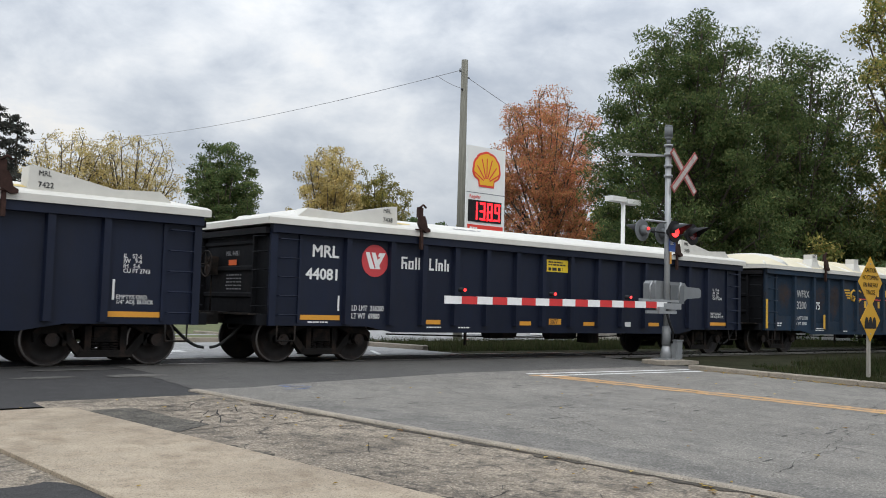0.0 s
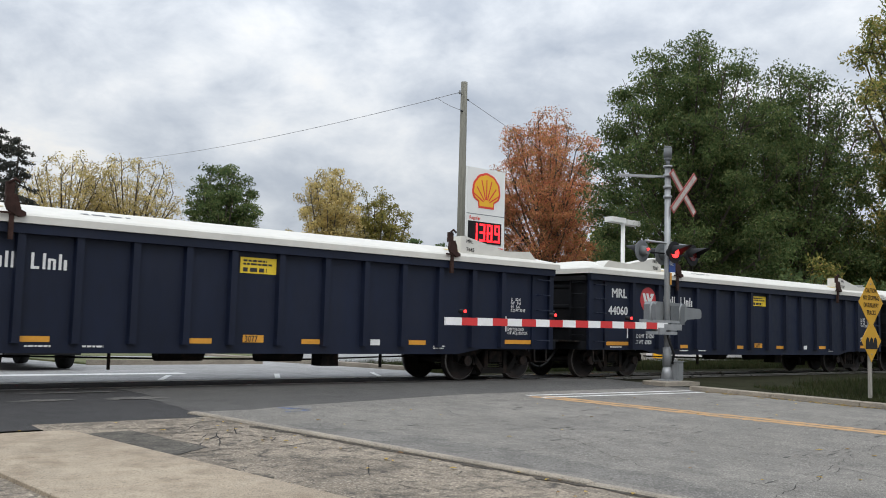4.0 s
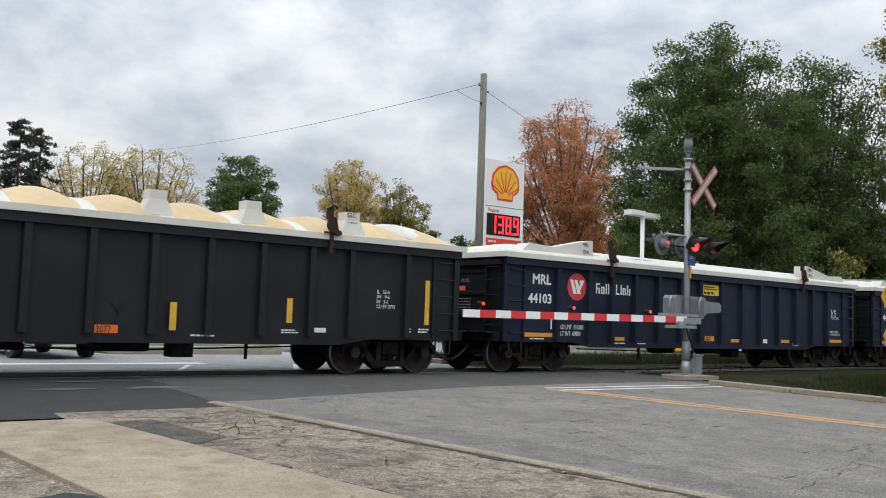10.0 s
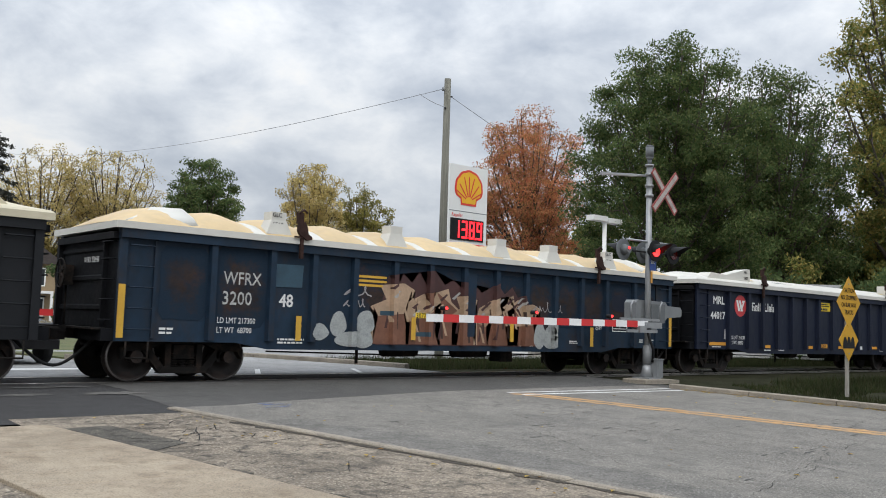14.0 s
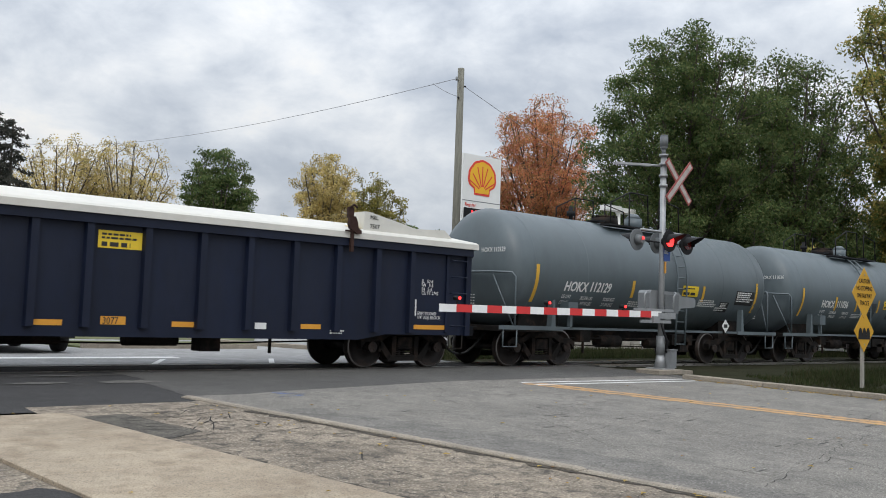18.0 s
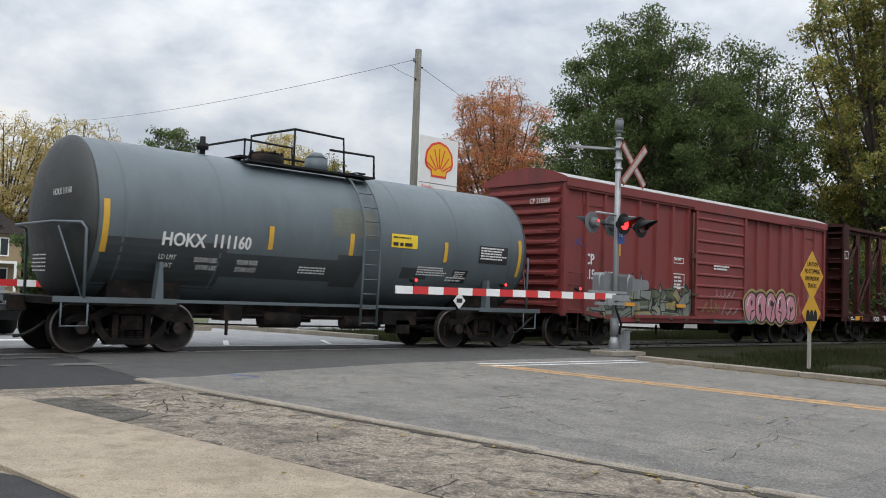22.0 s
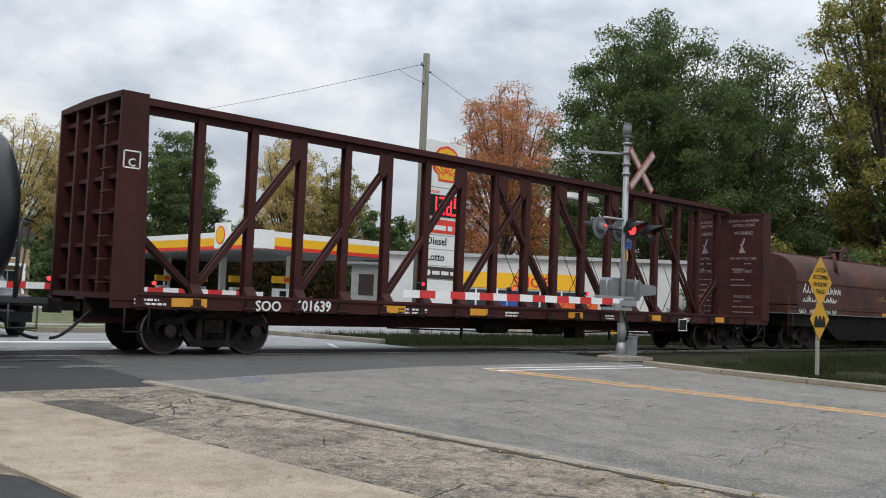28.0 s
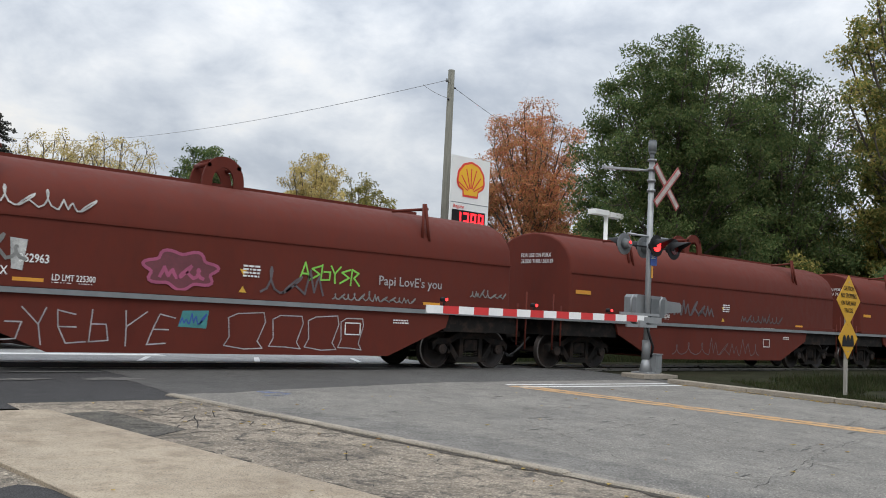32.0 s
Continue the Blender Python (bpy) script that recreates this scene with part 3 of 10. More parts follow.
# road paint
# a mended patch in the verge and dirt along its edges
MEND = [(3.66, 10.72), (4.19, 10.8), (4.35, 10.01), (4.52, 9.36), (3.95, 8.98), (3.78, 9.6)]
tagged(part("verge_patch", Build().add([(x, y, ground_z(y) + 0.0085) for x, y in MEND], [tuple(range(len(MEND)))]), A_MEND), "darker mended patch in the verge", "verge", "", "structure")
rnd = random.Random(8)
# dirt strips; beside the near kerb they also draw its dark gap line
for edge, sign, wmax, nm in ((lambda y: 3.54 + (10.85 - y) * 0.205, 1, 0.14, "dirt along the pavement's edge"), (lambda y: kerb_x(y) - 0.125, -1, 0.17, "dirt and debris along the kerb"), (lambda y: kerb_x(y) + 0.0, 1, 0.10, "dirt in the gutter of the road"), (lambda y: right_x(y), -1, 0.22, "dirt and leaves in the far gutter")):
    rows = []
    for y in steps(10.6, -4, 0.13):
        w = wmax * (0.25 + 0.75 * rnd.random() ** 1.5)
        rows.append([(edge(y) - 0.01 * sign, y, ground_z(y) + 0.0128), (edge(y) + sign * w, y, ground_z(y) + 0.0118)])
    tagged(part("edge_dirt", Build().loft(rows, False, close=False), DIRT), nm, "dirt", "", "stuff")

paint = Build()
for off in (-0.24, 0.07):
    rows = []
    for y in steps(12.3, -12, 0.09):
        wa, wb = rnd.gauss(0, 0.03), rnd.gauss(0, 0.03)
        rows.append([(centre_x(y) + off + wa, y, ground_z(y) + 0.0135), (centre_x(y) + off + 0.24 + wb, y, ground_z(y) + 0.0135)])
    paint.loft(rows, False, close=False)
tagged(part("centre_line", paint, P_YELLOW), "worn double yellow centre line", "road marking", "", "structure")
stopb = Build()
for a, c in ((12.42, 12.51), (12.07, 12.16)):
    stopb.loft([[(12.55 + 0.1 * (12.5 - y), y - 0.06 * 0, ground_z(y) + 0.014), (17.45, y - 0.25, ground_z(y - 0.25) + 0.014)] for y in (c, a)], False, close=False)
tagged(part("stop_line", stopb, P_WHITE), "worn white stop line before the rails", "road marking", "", "structure")
far_stop = Build().loft([[(-8, y, ground_z(y) + 0.008), (9.0, y, ground_z(y) + 0.008)] for y in (19.9, 20.4)], False, close=False)
tagged(part("stop_line_far", far_stop, P_WHITE), "white stop line on the far side", "road marking", "", "structure")
far_mark = Build()
for xa in (7.5, 10.2, 13.0):
    far_mark.loft([[(xa + (y - 18) * 0.55, y, ground_z(y) + 0.008), (xa + 0.14 + (y - 18) * 0.55, y, ground_z(y) + 0.008)] for y in (17.9, 19.5)], False, close=False)
tagged(part("edge_marks_far", far_mark, P_WHITE), "short slanting white road marks", "road marking", "", "structure")
blue = Build()
rnd = random.Random(3)
for k in range(6):
    a, r = rnd.uniform(0, 6.3), rnd.uniform(0, 0.3)
    x, y, l = 7.05 + r * math.cos(a), 11.85 + r * math.sin(a), rnd.uniform(0.05, 0.2)
    blue.loft([[(x - l, y + q, ground_z(y) + 0.0145), (x + l, y + q + 0.03, ground_z(y) + 0.0145)] for q in (-0.018, 0.018)], False, close=False)
tagged(part("survey_mark", blue, P_BLUE), "faded blue spray-painted survey mark", "road marking", "", "structure")

# cracks: wandering dark lines, a few of them in a fine net
CRACK = mat("crack_shadow", (0.022, 0.020, 0.018), 0.95, var=0.2, bump=0)


def crack_lines(name, label, lines, dz, w):
    b = Build()
    rnd = random.Random(len(lines) * 7 + 1)
    for (xa, ya), (xb, yb), wob in lines:
        n = max(4, int(math.hypot(xb - xa, yb - ya) / 0.12))
        ox = oy = 0.0
        pts = []
        for i in range(n + 1):
            f = i / n
            ox, oy = ox * 0.85 + rnd.gauss(0, wob * 0.5), oy * 0.85 + rnd.gauss(0, wob * 0.5)
            pts.append((xa + (xb - xa) * f + ox, ya + (yb - ya) * f + oy))
        d = Vector((xb - xa, yb - ya)).normalized()
        nx_, ny_ = -d.y, d.x
        rows = []
        for i, (x, y) in enumerate(pts):
            h = w * rnd.uniform(0.35, 1.0) * (0.3 if i in (0, n) else 1)
            rows.append([(x - nx_ * h, y - ny_ * h, ground_z(y) + dz), (x + nx_ * h, y + ny_ * h, ground_z(y) + dz)])
        b.loft(rows, False, close=False)
    tagged(part(name, b, CRACK), label, "cracks", "", "stuff")


rnd = random.Random(17)
net = [((4.40, 9.80), (5.40, 9.98), 0.02), ((5.09, 10.34), (4.64, 9.38), 0.02), ((4.42, 10.30), (4.84, 10.60), 0.02), ((4.84, 10.60), (5.12, 10.95), 0.02), ((4.44, 10.12), (4.72, 9.95), 0.02), ((4.72, 9.95), (5.0, 10.28), 0.02), ((3.95, 10.05), (4.36, 9.96), 0.015), ((3.88, 9.70), (4.50, 9.40), 0.02), ((5.46, 10.6), (5.20, 10.05), 0.015), ((4.3, 10.45), (4.95, 10.42), 0.02), ((4.6, 10.15), (5.4, 10.25), 0.02), ((3.98, 9.85), (4.4, 9.72), 0.015), ((3.9, 10.3), (4.28, 10.28), 0.015),
       ((4.02, 9.02), (4.65, 9.2), 0.02), ((4.65, 9.2), (5.16, 9.04), 0.02), ((5.16, 9.04), (5.87, 9.27), 0.02), ((5.21, 6.84), (5.26, 6.4), 0.01), ((4.7, 8.37), (5.1, 8.2), 0.02), ((5.51, 7.78), (5.2, 7.3), 0.02), ((4.19, 10.8), (4.36, 10.0), 0.006), ((4.36, 10.0), (4.52, 9.36), 0.006), ((4.52, 9.36), (3.97, 9.0), 0.01), ((4.6, 5.2), (5.4, 5.5), 0.03), ((5.6, 5.1), (6.2, 4.4), 0.03)]
for k in range(26):
    x, y = 4.0 + 1.5 * rnd.random(), 9.4 + 1.3 * rnd.random()
    net.append(((x, y), (x + rnd.uniform(-0.25, 0.25), y + rnd.uniform(-0.25, 0.25)), 0.012))
fine = []
for k in range(110):
    y = rnd.uniform(4.2, 9.3)
    x = rnd.uniform(3.6 + (10.8 - y) * 0.2, kerb_x(y) - 0.35)
    fine.append(((x, y), (x + rnd.uniform(-0.2, 0.2), y + rnd.uniform(-0.15, 0.15)), 0.02))
crack_lines("verge_cracks", "fine net of dark cracks in old asphalt", net, 0.0105, 0.010)
crack_lines("verge_hair_cracks", "short hair cracks in old asphalt", fine, 0.0105, 0.004)
road_c = [((7.2, 9.6), (12.4, 9.9), 0.05), ((7.4, 7.6), (13.2, 8.4), 0.06), ((8.2, 6.2), (9.4, 8.9), 0.05), ((9.6, 5.2), (14.0, 6.1), 0.06), ((10.3, 4.6), (11.2, 9.0), 0.05), ((7.8, 11.2), (12.0, 11.0), 0.04), ((12.2, 4.3), (13.2, 7.0), 0.05), ((8.0, 4.7), (10.6, 5.3), 0.05), ((14.6, 6.8), (17.2, 7.6), 0.05), ((13.6, 10.2), (17.4, 10.6), 0.04), ((9.0, 10.0), (9.6, 11.4), 0.04), ((8.4, 5.6), (8.9, 4.2), 0.05)]
crack_lines("road_cracks", "long thin cracks in the worn road", road_c, 0.0145, 0.0045)
# darker and paler worn bands along the road
BAND = speckle("oil_darkened_asphalt", (0.145, 0.136, 0.121), 46, (0.31, 0.295, 0.27), patch=(0.08, 0.075, 0.067))
b = Build()
for off, wd in ((0.15, 0.75),):
    b.loft([[(kerb_x(y) + off + 0.12 * math.sin(y * 1.3), y, ground_z(y) + 0.0115), (kerb_x(y) + off + wd + 0.2 * math.sin(y * 0.9 + 1) + rnd.uniform(-0.12, 0.12), y, ground_z(y) + 0.0115)] for y in steps(10.6, -12, 0.07)], False, close=False)
tagged(part("road_band", b, BAND), "dark worn band along the kerb", "road", "", "structure")

DARKP = [(7.5, 3.42), (8.2, 3.66), (8.76, 3.72), (9.75, 3.76), (11.2, 3.6), (11.4, 1.4), (7.2, 1.4)]
tagged(part("road_patch", Build().add([(x, y, ground_z(y) + 0.0125) for x, y in DARKP], [tuple(range(len(DARKP)))]), BAND), "dark mended patch in the worn road", "road", "", "structure")

# short dark scuffs on the road
scuff = Build()
for k in range(46):
    y = rnd.uniform(4.5, 11.2)
    x = rnd.uniform(kerb_x(y) + 0.6, centre_x(y) + 1.5)
    ln, wd = rnd.uniform(0.15, 0.5), rnd.uniform(0.012, 0.035)
    scuff.loft([[(x + ln * f, y + 0.15 * ln * f - wd * h, ground_z(y) + 0.0142), (x + ln * f, y + 0.15 * ln * f + wd * h, ground_z(y) + 0.0142)] for f, h in ((0, 0.1), (0.3, 1), (0.6, 0.6), (1, 0.1))], False, close=False)
tagged(part("road_scuffs", scuff, A_MID), "short dark scuffs on worn asphalt", "scuffs", "", "stuff")

# fallen leaves
lv = Build()
rnd = random.Random(11)
for k in range(520):
    if k >= 230:
        y = rnd.uniform(3, 12)
        x = right_x(y) - abs(rnd.gauss(0.02, 0.14))
    elif rnd.random() < 0.8:
        y = rnd.uniform(2, 11.5)
        x = kerb_x(y) - abs(rnd.gauss(0.2, 0.5)) if rnd.random() < 0.3 else right_x(y) - abs(rnd.gauss(0.05, 0.3))
    else:
        y, x = rnd.uniform(3, 11.5), rnd.uniform(1.5, 17)
    s, a, z = rnd.uniform(0.02, 0.05), rnd.uniform(0, 6.3), ground_z(y) + (0.05 if 1.98 + (10.85 - y) * 0.115 < x < 3.52 + (10.85 - y) * 0.205 else 0.018)
    c, d = math.cos(a) * s, math.sin(a) * s
    lv.add([(x + c, y + d, z), (x - d * 0.6, y + c * 0.6, z + 0.012), (x - c, y - d, z + 0.004), (x + d * 0.6, y - c * 0.6, z + 0.01)], [(0, 1, 2, 3)])
LEAF_Y = leaf_mat("fallen_leaf", [(0.36, 0.25, 0.07), (0.50, 0.36, 0.11), (0.22, 0.12, 0.05)])
tagged(part("fallen_leaves", lv, LEAF_Y), "scattered yellow and brown fallen leaves", "leaves", "", "stuff")

# track
track = thing("railway_track", "steel rails set in dark asphalt and ballast", "railway track", kind="structure")
for y in (16.10, 17.60):
    prof = [(y - 0.065, -0.17), (y + 0.065, -0.17), (y + 0.065, -0.155), (y + 0.01, -0.13), (y + 0.01, -0.05), (y + 0.037, -0.035), (y + 0.037, -0.006), (y + 0.028, 0.0), (y - 0.028, 0.0), (y - 0.037, -0.006), (y - 0.037, -0.035), (y - 0.01, -0.05), (y - 0.01, -0.13), (y - 0.065, -0.155)]
    part("rail", Build().prism(prof, -700, 700), RAIL, track)
bal = Build()
for xa, xb in ((19.0, 400), (-400, -40)):
    bal.loft([[(x, y, z) for y, z in ((13.9, -0.22), (14.9, -0.2), (15.5, -0.13), (18.2, -0.13), (19.4, -0.3))] for x in (xa, xb)], False, close=False)
tagged(part("ballast", bal, BALLAST), "grey-brown crushed stone ballast under the rails", "ballast", "", "structure")
TIE = mat("sleeper_wood", (0.06, 0.05, 0.042), 0.9, var=0.3, bump=0.4)
tie = Build().box(-0.11, 0.11, 15.55, 18.15, -0.24, -0.10).mesh("sleeper", TIE)
for k in range(60):
    part("sleeper", tie, TIE, track, at=(19.4 + k * 0.52, 0, 0))

# solid black strips stand in for the shade inside the open grooves
part("flangeway", Build().box(-40, 19, 16.14, 16.22, -0.05, -0.009), BLACK, track)
part("flangeway", Build().box(-40, 19, 17.48, 17.56, -0.05, -0.009), BLACK, track)
part("edge_strip", Build().box(-40, 19, 15.93, 16.06, -0.05, -0.006), A_MID, track)
# grass blades on the verge by the rails and on the station strip
def grass(name, label, x0, x1, y0, y1, n, seed, hi, shape=None):
    r = np.random.default_rng(seed)
    xs, ys = r.uniform(x0, x1, n), r.uniform(y0, y1, n)
    h = r.uniform(0.06, hi, n) * (0.5 + 0.9 * r.random(n))
    a = r.uniform(0, 6.28, n)
    lean = r.normal(0, 0.35, (n, 2)) * h[:, None]
    keep = np.array([True if shape is None else shape(x, y) for x, y in zip(xs, ys)])
    zs = np.array([ground_z(y) - 0.06 for y in ys])
    w = 0.006 + 0.008 * r.random(n)
    v = np.empty((n, 3, 3))
    v[:, 0] = np.stack([xs - np.cos(a) * w, ys - np.sin(a) * w, zs], 1)
    v[:, 1] = np.stack([xs + np.cos(a) * w, ys + np.sin(a) * w, zs], 1)
    v[:, 2] = np.stack([xs + lean[:, 0], ys + lean[:, 1], zs + h], 1)
    v = v[keep]
    me = bpy.data.meshes.new(name)
    me.from_pydata(v.reshape(-1, 3).tolist(), [], np.arange(len(v) * 3).reshape(-1, 3).tolist())
    me.materials.append(GRASS)
    tagged(new(name, me), label, "grass", "", "stuff")


GRASS = leaf_mat("grass_blade", [(0.020, 0.032, 0.011), (0.036, 0.052, 0.017), (0.070, 0.064, 0.032), (0.020, 0.028, 0.011)])
grass("verge_grass", "unmown green and straw grass beside the kerb", 19.6, 45, 6.5, 13.2, 52000, 4, 0.13, lambda x, y: x > right_x(y) + 0.3 and x - 19.2 > (y - 9.5) * 0.55 and math.sin(x * 1.3 + 2 * math.sin(y)) + math.sin(y * 2.1 + x * 0.4) > -0.6)
grass("verge_weeds", "tall weeds by the ballast", 21.6, 36, 10.6, 13.0, 9000, 6, 0.30, lambda x, y: x - 21.2 > (y - 10.5) * 0.8)
grass("station_grass", "tall uneven grass strip beyond the rails", 15.9, 48, 19.6, 24.4, 60000, 5, 0.26)


DARKG = mat("weathered_dark_grey", (0.13, 0.14, 0.145), 0.6, var=0.2, bump=0.05)
# ---- crossing signal with gate ----
sig = thing("crossing_signal", "galvanised railway crossing signal mast with lowered gate", "crossing signal", (18.14, 13.35, -0.03))
part("foundation", Build().loft([[(x * k, y * k, z) for x, y in ((-0.5, -0.33), (0.5, -0.33), (0.5, 0.33), (-0.5, 0.33))] for k, z in ((1, 0), (1, 0.09), (0.96, 0.11))], False), KERB, sig, "weathered concrete foundation block")
part("foundation", Build().box(0.52, 0.9, -0.3, 0.25, 0, 0.08), KERB, sig)
part("base_plate", Build().box(-0.24, 0.24, -0.24, 0.24, 0.11, 0.14), STEEL, sig)
part("mast_foot", Build().rod((0, 0, 0.14), (0, 0, 0.45), 0.16, 12, 0.09), STEEL, sig)
part("mast", Build().rod((0, 0, 0.14), (0, 0, 5.3), 0.072, 14).rod((0, 0, 5.25), (0, 0, 5.3), 0.11, 14), STEEL, sig)
part("bell", Build().rod((0, 0, 5.3), (0, 0, 5.42), 0.05, 10).rod((0, 0, 5.42), (0, 0, 5.48), 0.06, 12, 0.1).rod((0, 0, 5.48), (0, 0, 5.73), 0.1, 14).rod((0, 0, 5.73), (0, 0, 5.77), 0.1, 14, 0.085), DARKG, sig, "grey cylindrical warning bell")
part("junction_box", Build().box(0.06, 0.30, -0.25, -0.02, 0.14, 0.56).box(0.04, 0.32, -0.27, 0.0, 0.56, 0.585).box(0.10, 0.26, -0.262, -0.25, 0.24, 0.5), GREYP, sig)
part("mast_collar", Build().rod((0, 0, 0.45), (0, 0, 0.9), 0.105, 14), GREYP, sig)
part("conduit", Build().pipe([(0.05, -0.12, 0.5), (0.08, -0.14, 0.75), (-0.1, -0.16, 1.0), (-0.14, -0.1, 1.25)], 0.03, 8), BLACK, sig)
mech = part("gate_mechanism", Build().loft([[(0.05, y, 1.26), (0.5, y, 1.28), (0.95, y, 1.58), (1.5, y, 1.62), (1.55, y, 1.66), (1.55, y, 1.80), (1.48, y, 1.86), (0.95, y, 1.88), (0.85, y, 1.97), (-0.25, y, 1.99), (-0.32, y, 1.92), (-0.32, y, 1.45)] for y in (0.10, 0.45)], False), GREYP, sig, "grey gate motor housing")
part("housing_cover", Build().box(0.25, 0.8, 0.07, 0.10, 1.45, 1.9), DARKG, mech)
part("counterweight_arm", Build().box(-1.2, 0.3, -0.14, -0.10, 1.48, 1.54), STEEL, sig)
part("counterweight", Build().box(-0.95, 0.2, -0.15, -0.10, 1.20, 1.27).box(-0.55, -0.3, -0.2, -0.1, 1.2, 1.36), STEEL, sig)
part("guard_rail", Build().pipe([(-0.8, -0.13, 1.52), (-0.82, -0.13, 1.85), (-0.74, -0.13, 1.94), (-0.45, 0.05, 1.95)], 0.022), STEEL, sig)
part("guard_rail", Build().pipe([(0.3, -0.13, 1.52), (0.32, -0.13, 1.85), (0.4, -0.13, 1.94), (0.6, 0.05, 1.96)], 0.022), STEEL, sig)
part("platform_clamp", Build().box(-0.5, 0.25, -0.12, 0.4, 1.34, 1.38), STEEL, sig)
arm = thing("gate_arm", "lowered crossing gate arm with red and white stripes", "gate arm", (18.14, 13.30, 0))
for k in range(17):
    xa = -7.05 + k * 0.405
    part("stripe_white" if k % 2 == 0 else "stripe_red", Build().box(xa, xa + 0.405, -0.09 - 0.0, -0.05, 1.25 + 0.003 * k, 1.40 + 0.003 * k), WHITE_R if k % 2 == 0 else RED_R, arm)
part("arm_bracket", Build().box(-0.3, 0.35, -0.12, -0.04, 1.28, 1.42), STEEL, arm)
for x in (-6.62, -4.1, -1.6):
    l = part("arm_lamp", Build().rod((x, -0.14, 1.52), (x, 0.0, 1.52), 0.045, 12).rod((x, -0.07, 1.4), (x, -0.07, 1.47), 0.02, 6), BLACK, arm)
    part("lens", Build().rod((x, -0.16, 1.52), (x, -0.14, 1.52), 0.03, 12), RED_ON, l, "lit red lens")
# crossbuck
XB_R = mat("faded_red_edge", (0.30, 0.075, 0.065), 0.6, var=0.2)
XB_W = mat("grimy_white_blade", (0.42, 0.38, 0.35), 0.6, var=0.2, stain=(0.2, 0.17, 0.15), samount=0.6, sscale=3)
for a in (45, -45):
    blade = Build()
    blade.box(-0.68, 0.68, -0.12 if a > 0 else -0.145, -0.105 if a > 0 else -0.13, -0.1, 0.1)
    o = part("crossbuck_blade", blade, XB_R, sig, "weathered white blade with red edge", (0.42, -0.03, 4.66))
    o.rotation_euler = (0, radians(a), 0)
    inner = Build().box(-0.64, 0.64, -0.127 if a > 0 else -0.152, -0.121 if a > 0 else -0.146, -0.055, 0.055)
    part("blade_face", inner, XB_W, o)
part("side_arm", Build().rod((0, 0, 5.02), (-0.5, 0.5, 5.04), 0.03, 8).loft([[(-0.25, 0.18, 5.0), (-0.2, 0.3, 5.0), (-0.85, 0.85, 5.03), (-0.9, 0.75, 5.03)], [(-0.25, 0.18, 5.06), (-0.2, 0.3, 5.06), (-0.85, 0.85, 5.08), (-0.9, 0.75, 5.08)]], False), STEEL, sig, "short white cantilever light")
for z in (4.5, 4.74, 5.02):
    part("mast_clamp", Build().rod((0, 0, z), (0, 0, z + 0.06), 0.105, 12), STEEL, sig)
part("lamp_crossarm", Build().rod((-0.85, 0.0, 3.40), (0.9, 0.0, 3.40), 0.028, 8), STEEL, sig)
part("lamp_crossarm", Build().rod((-0.75, 0.05, 3.15), (0.75, 0.05, 3.15), 0.02, 8), BLACK, sig)


def flasher(x, y, z, face, lit):
    """A round flashing lamp on a black plate, under a long hood. face -1 looks at -y."""
    f = part("flasher", Build().rod((x, y, z), (x, y + 0.18 * -face, z), 0.14, 16, 0.09), BLACK if face < 0 else DARKG, sig)
    part("backing_plate", Build().disc((x, y, z), 0.26, 24, "y", 0.02), BLACK if face < 0 else DARKG, f)
    part("lens", Build().disc((x, y + face * 0.02, z), 0.14, 20, "y", 0.03), RED_ON if lit else RED_OFF, f, "lit red lens" if lit else "dark red lens")
    hood = []
    for k in range(13):
        a = radians(-20 + 220 * k / 12)
        hood.append((a, 0.17))
    h = Build()
    h.loft([[(x + math.cos(a) * r, y + face * 0.01, z + math.sin(a) * r) for a, r in hood], [(x + math.cos(a) * 0.16, y + face * (0.12 + 0.36 * max(0, math.sin(a))), z + math.sin(a) * 0.16) for a, r in hood]], True, close=False)
    h.loft([[(x + math.cos(a) * 0.163, y + face * 0.01, z + math.sin(a) * 0.163) for a, r in hood], [(x + math.cos(a) * 0.153, y + face * (0.12 + 0.36 * max(0, math.sin(a))), z + math.sin(a) * 0.153) for a, r in hood]], True, close=False)
    part("hood", h, BLACK, f)
    return f


flasher(-0.02, -0.22, 3.17, -1, True)
flasher(0.72, -0.2, 3.15, -1, False)
flasher(-0.72, 0.2, 3.17, 1, False)
flasher(0.1, 0.24, 3.15, 1, False)
part("peephole_lens", Build().disc((-0.74, 0.0, 3.2), 0.032, 10, "y", 0.02), RED_ON, sig, "small lit red peephole")
part("warning_plate", Build().box(-0.07, 0.17, -0.11, -0.095, 2.70, 3.0), BLUE_S, sig, "small blue notice plate")
part("notice_print", bars(-0.06, 0.1, 2.94, 4, 0.014, -0.112, 2), WHITE_R, sig)
part("reflector", Build().box(-0.02, 0.04, -0.1, -0.088, 2.4, 2.68), mat("amber_strip", (0.6, 0.28, 0.04), 0.5), sig)

# ---- yellow caution signs on a post ----
cs = thing("caution_sign", "two yellow diamond caution signs on a weathered post", "road sign", (21.12, 9.9, -0.16))
part("post", Build().box(-0.045, 0.045, -0.03, 0.03, 0, 2.6), mat("sign_post_wood", (0.33, 0.31, 0.27), 0.9, var=0.2, stretch=(4, 4, 0.5)), cs)


def diamond(cz, h, y):
    b = Build()
    r = 0.05
    b.prism([(0, cz - h), (h - r, cz - r), (h, cz), (h - r, cz + r), (0, cz + h), (-h + r, cz + r), (-h, cz), (-h + r, cz - r)], y, y + 0.006, "y")
    return b


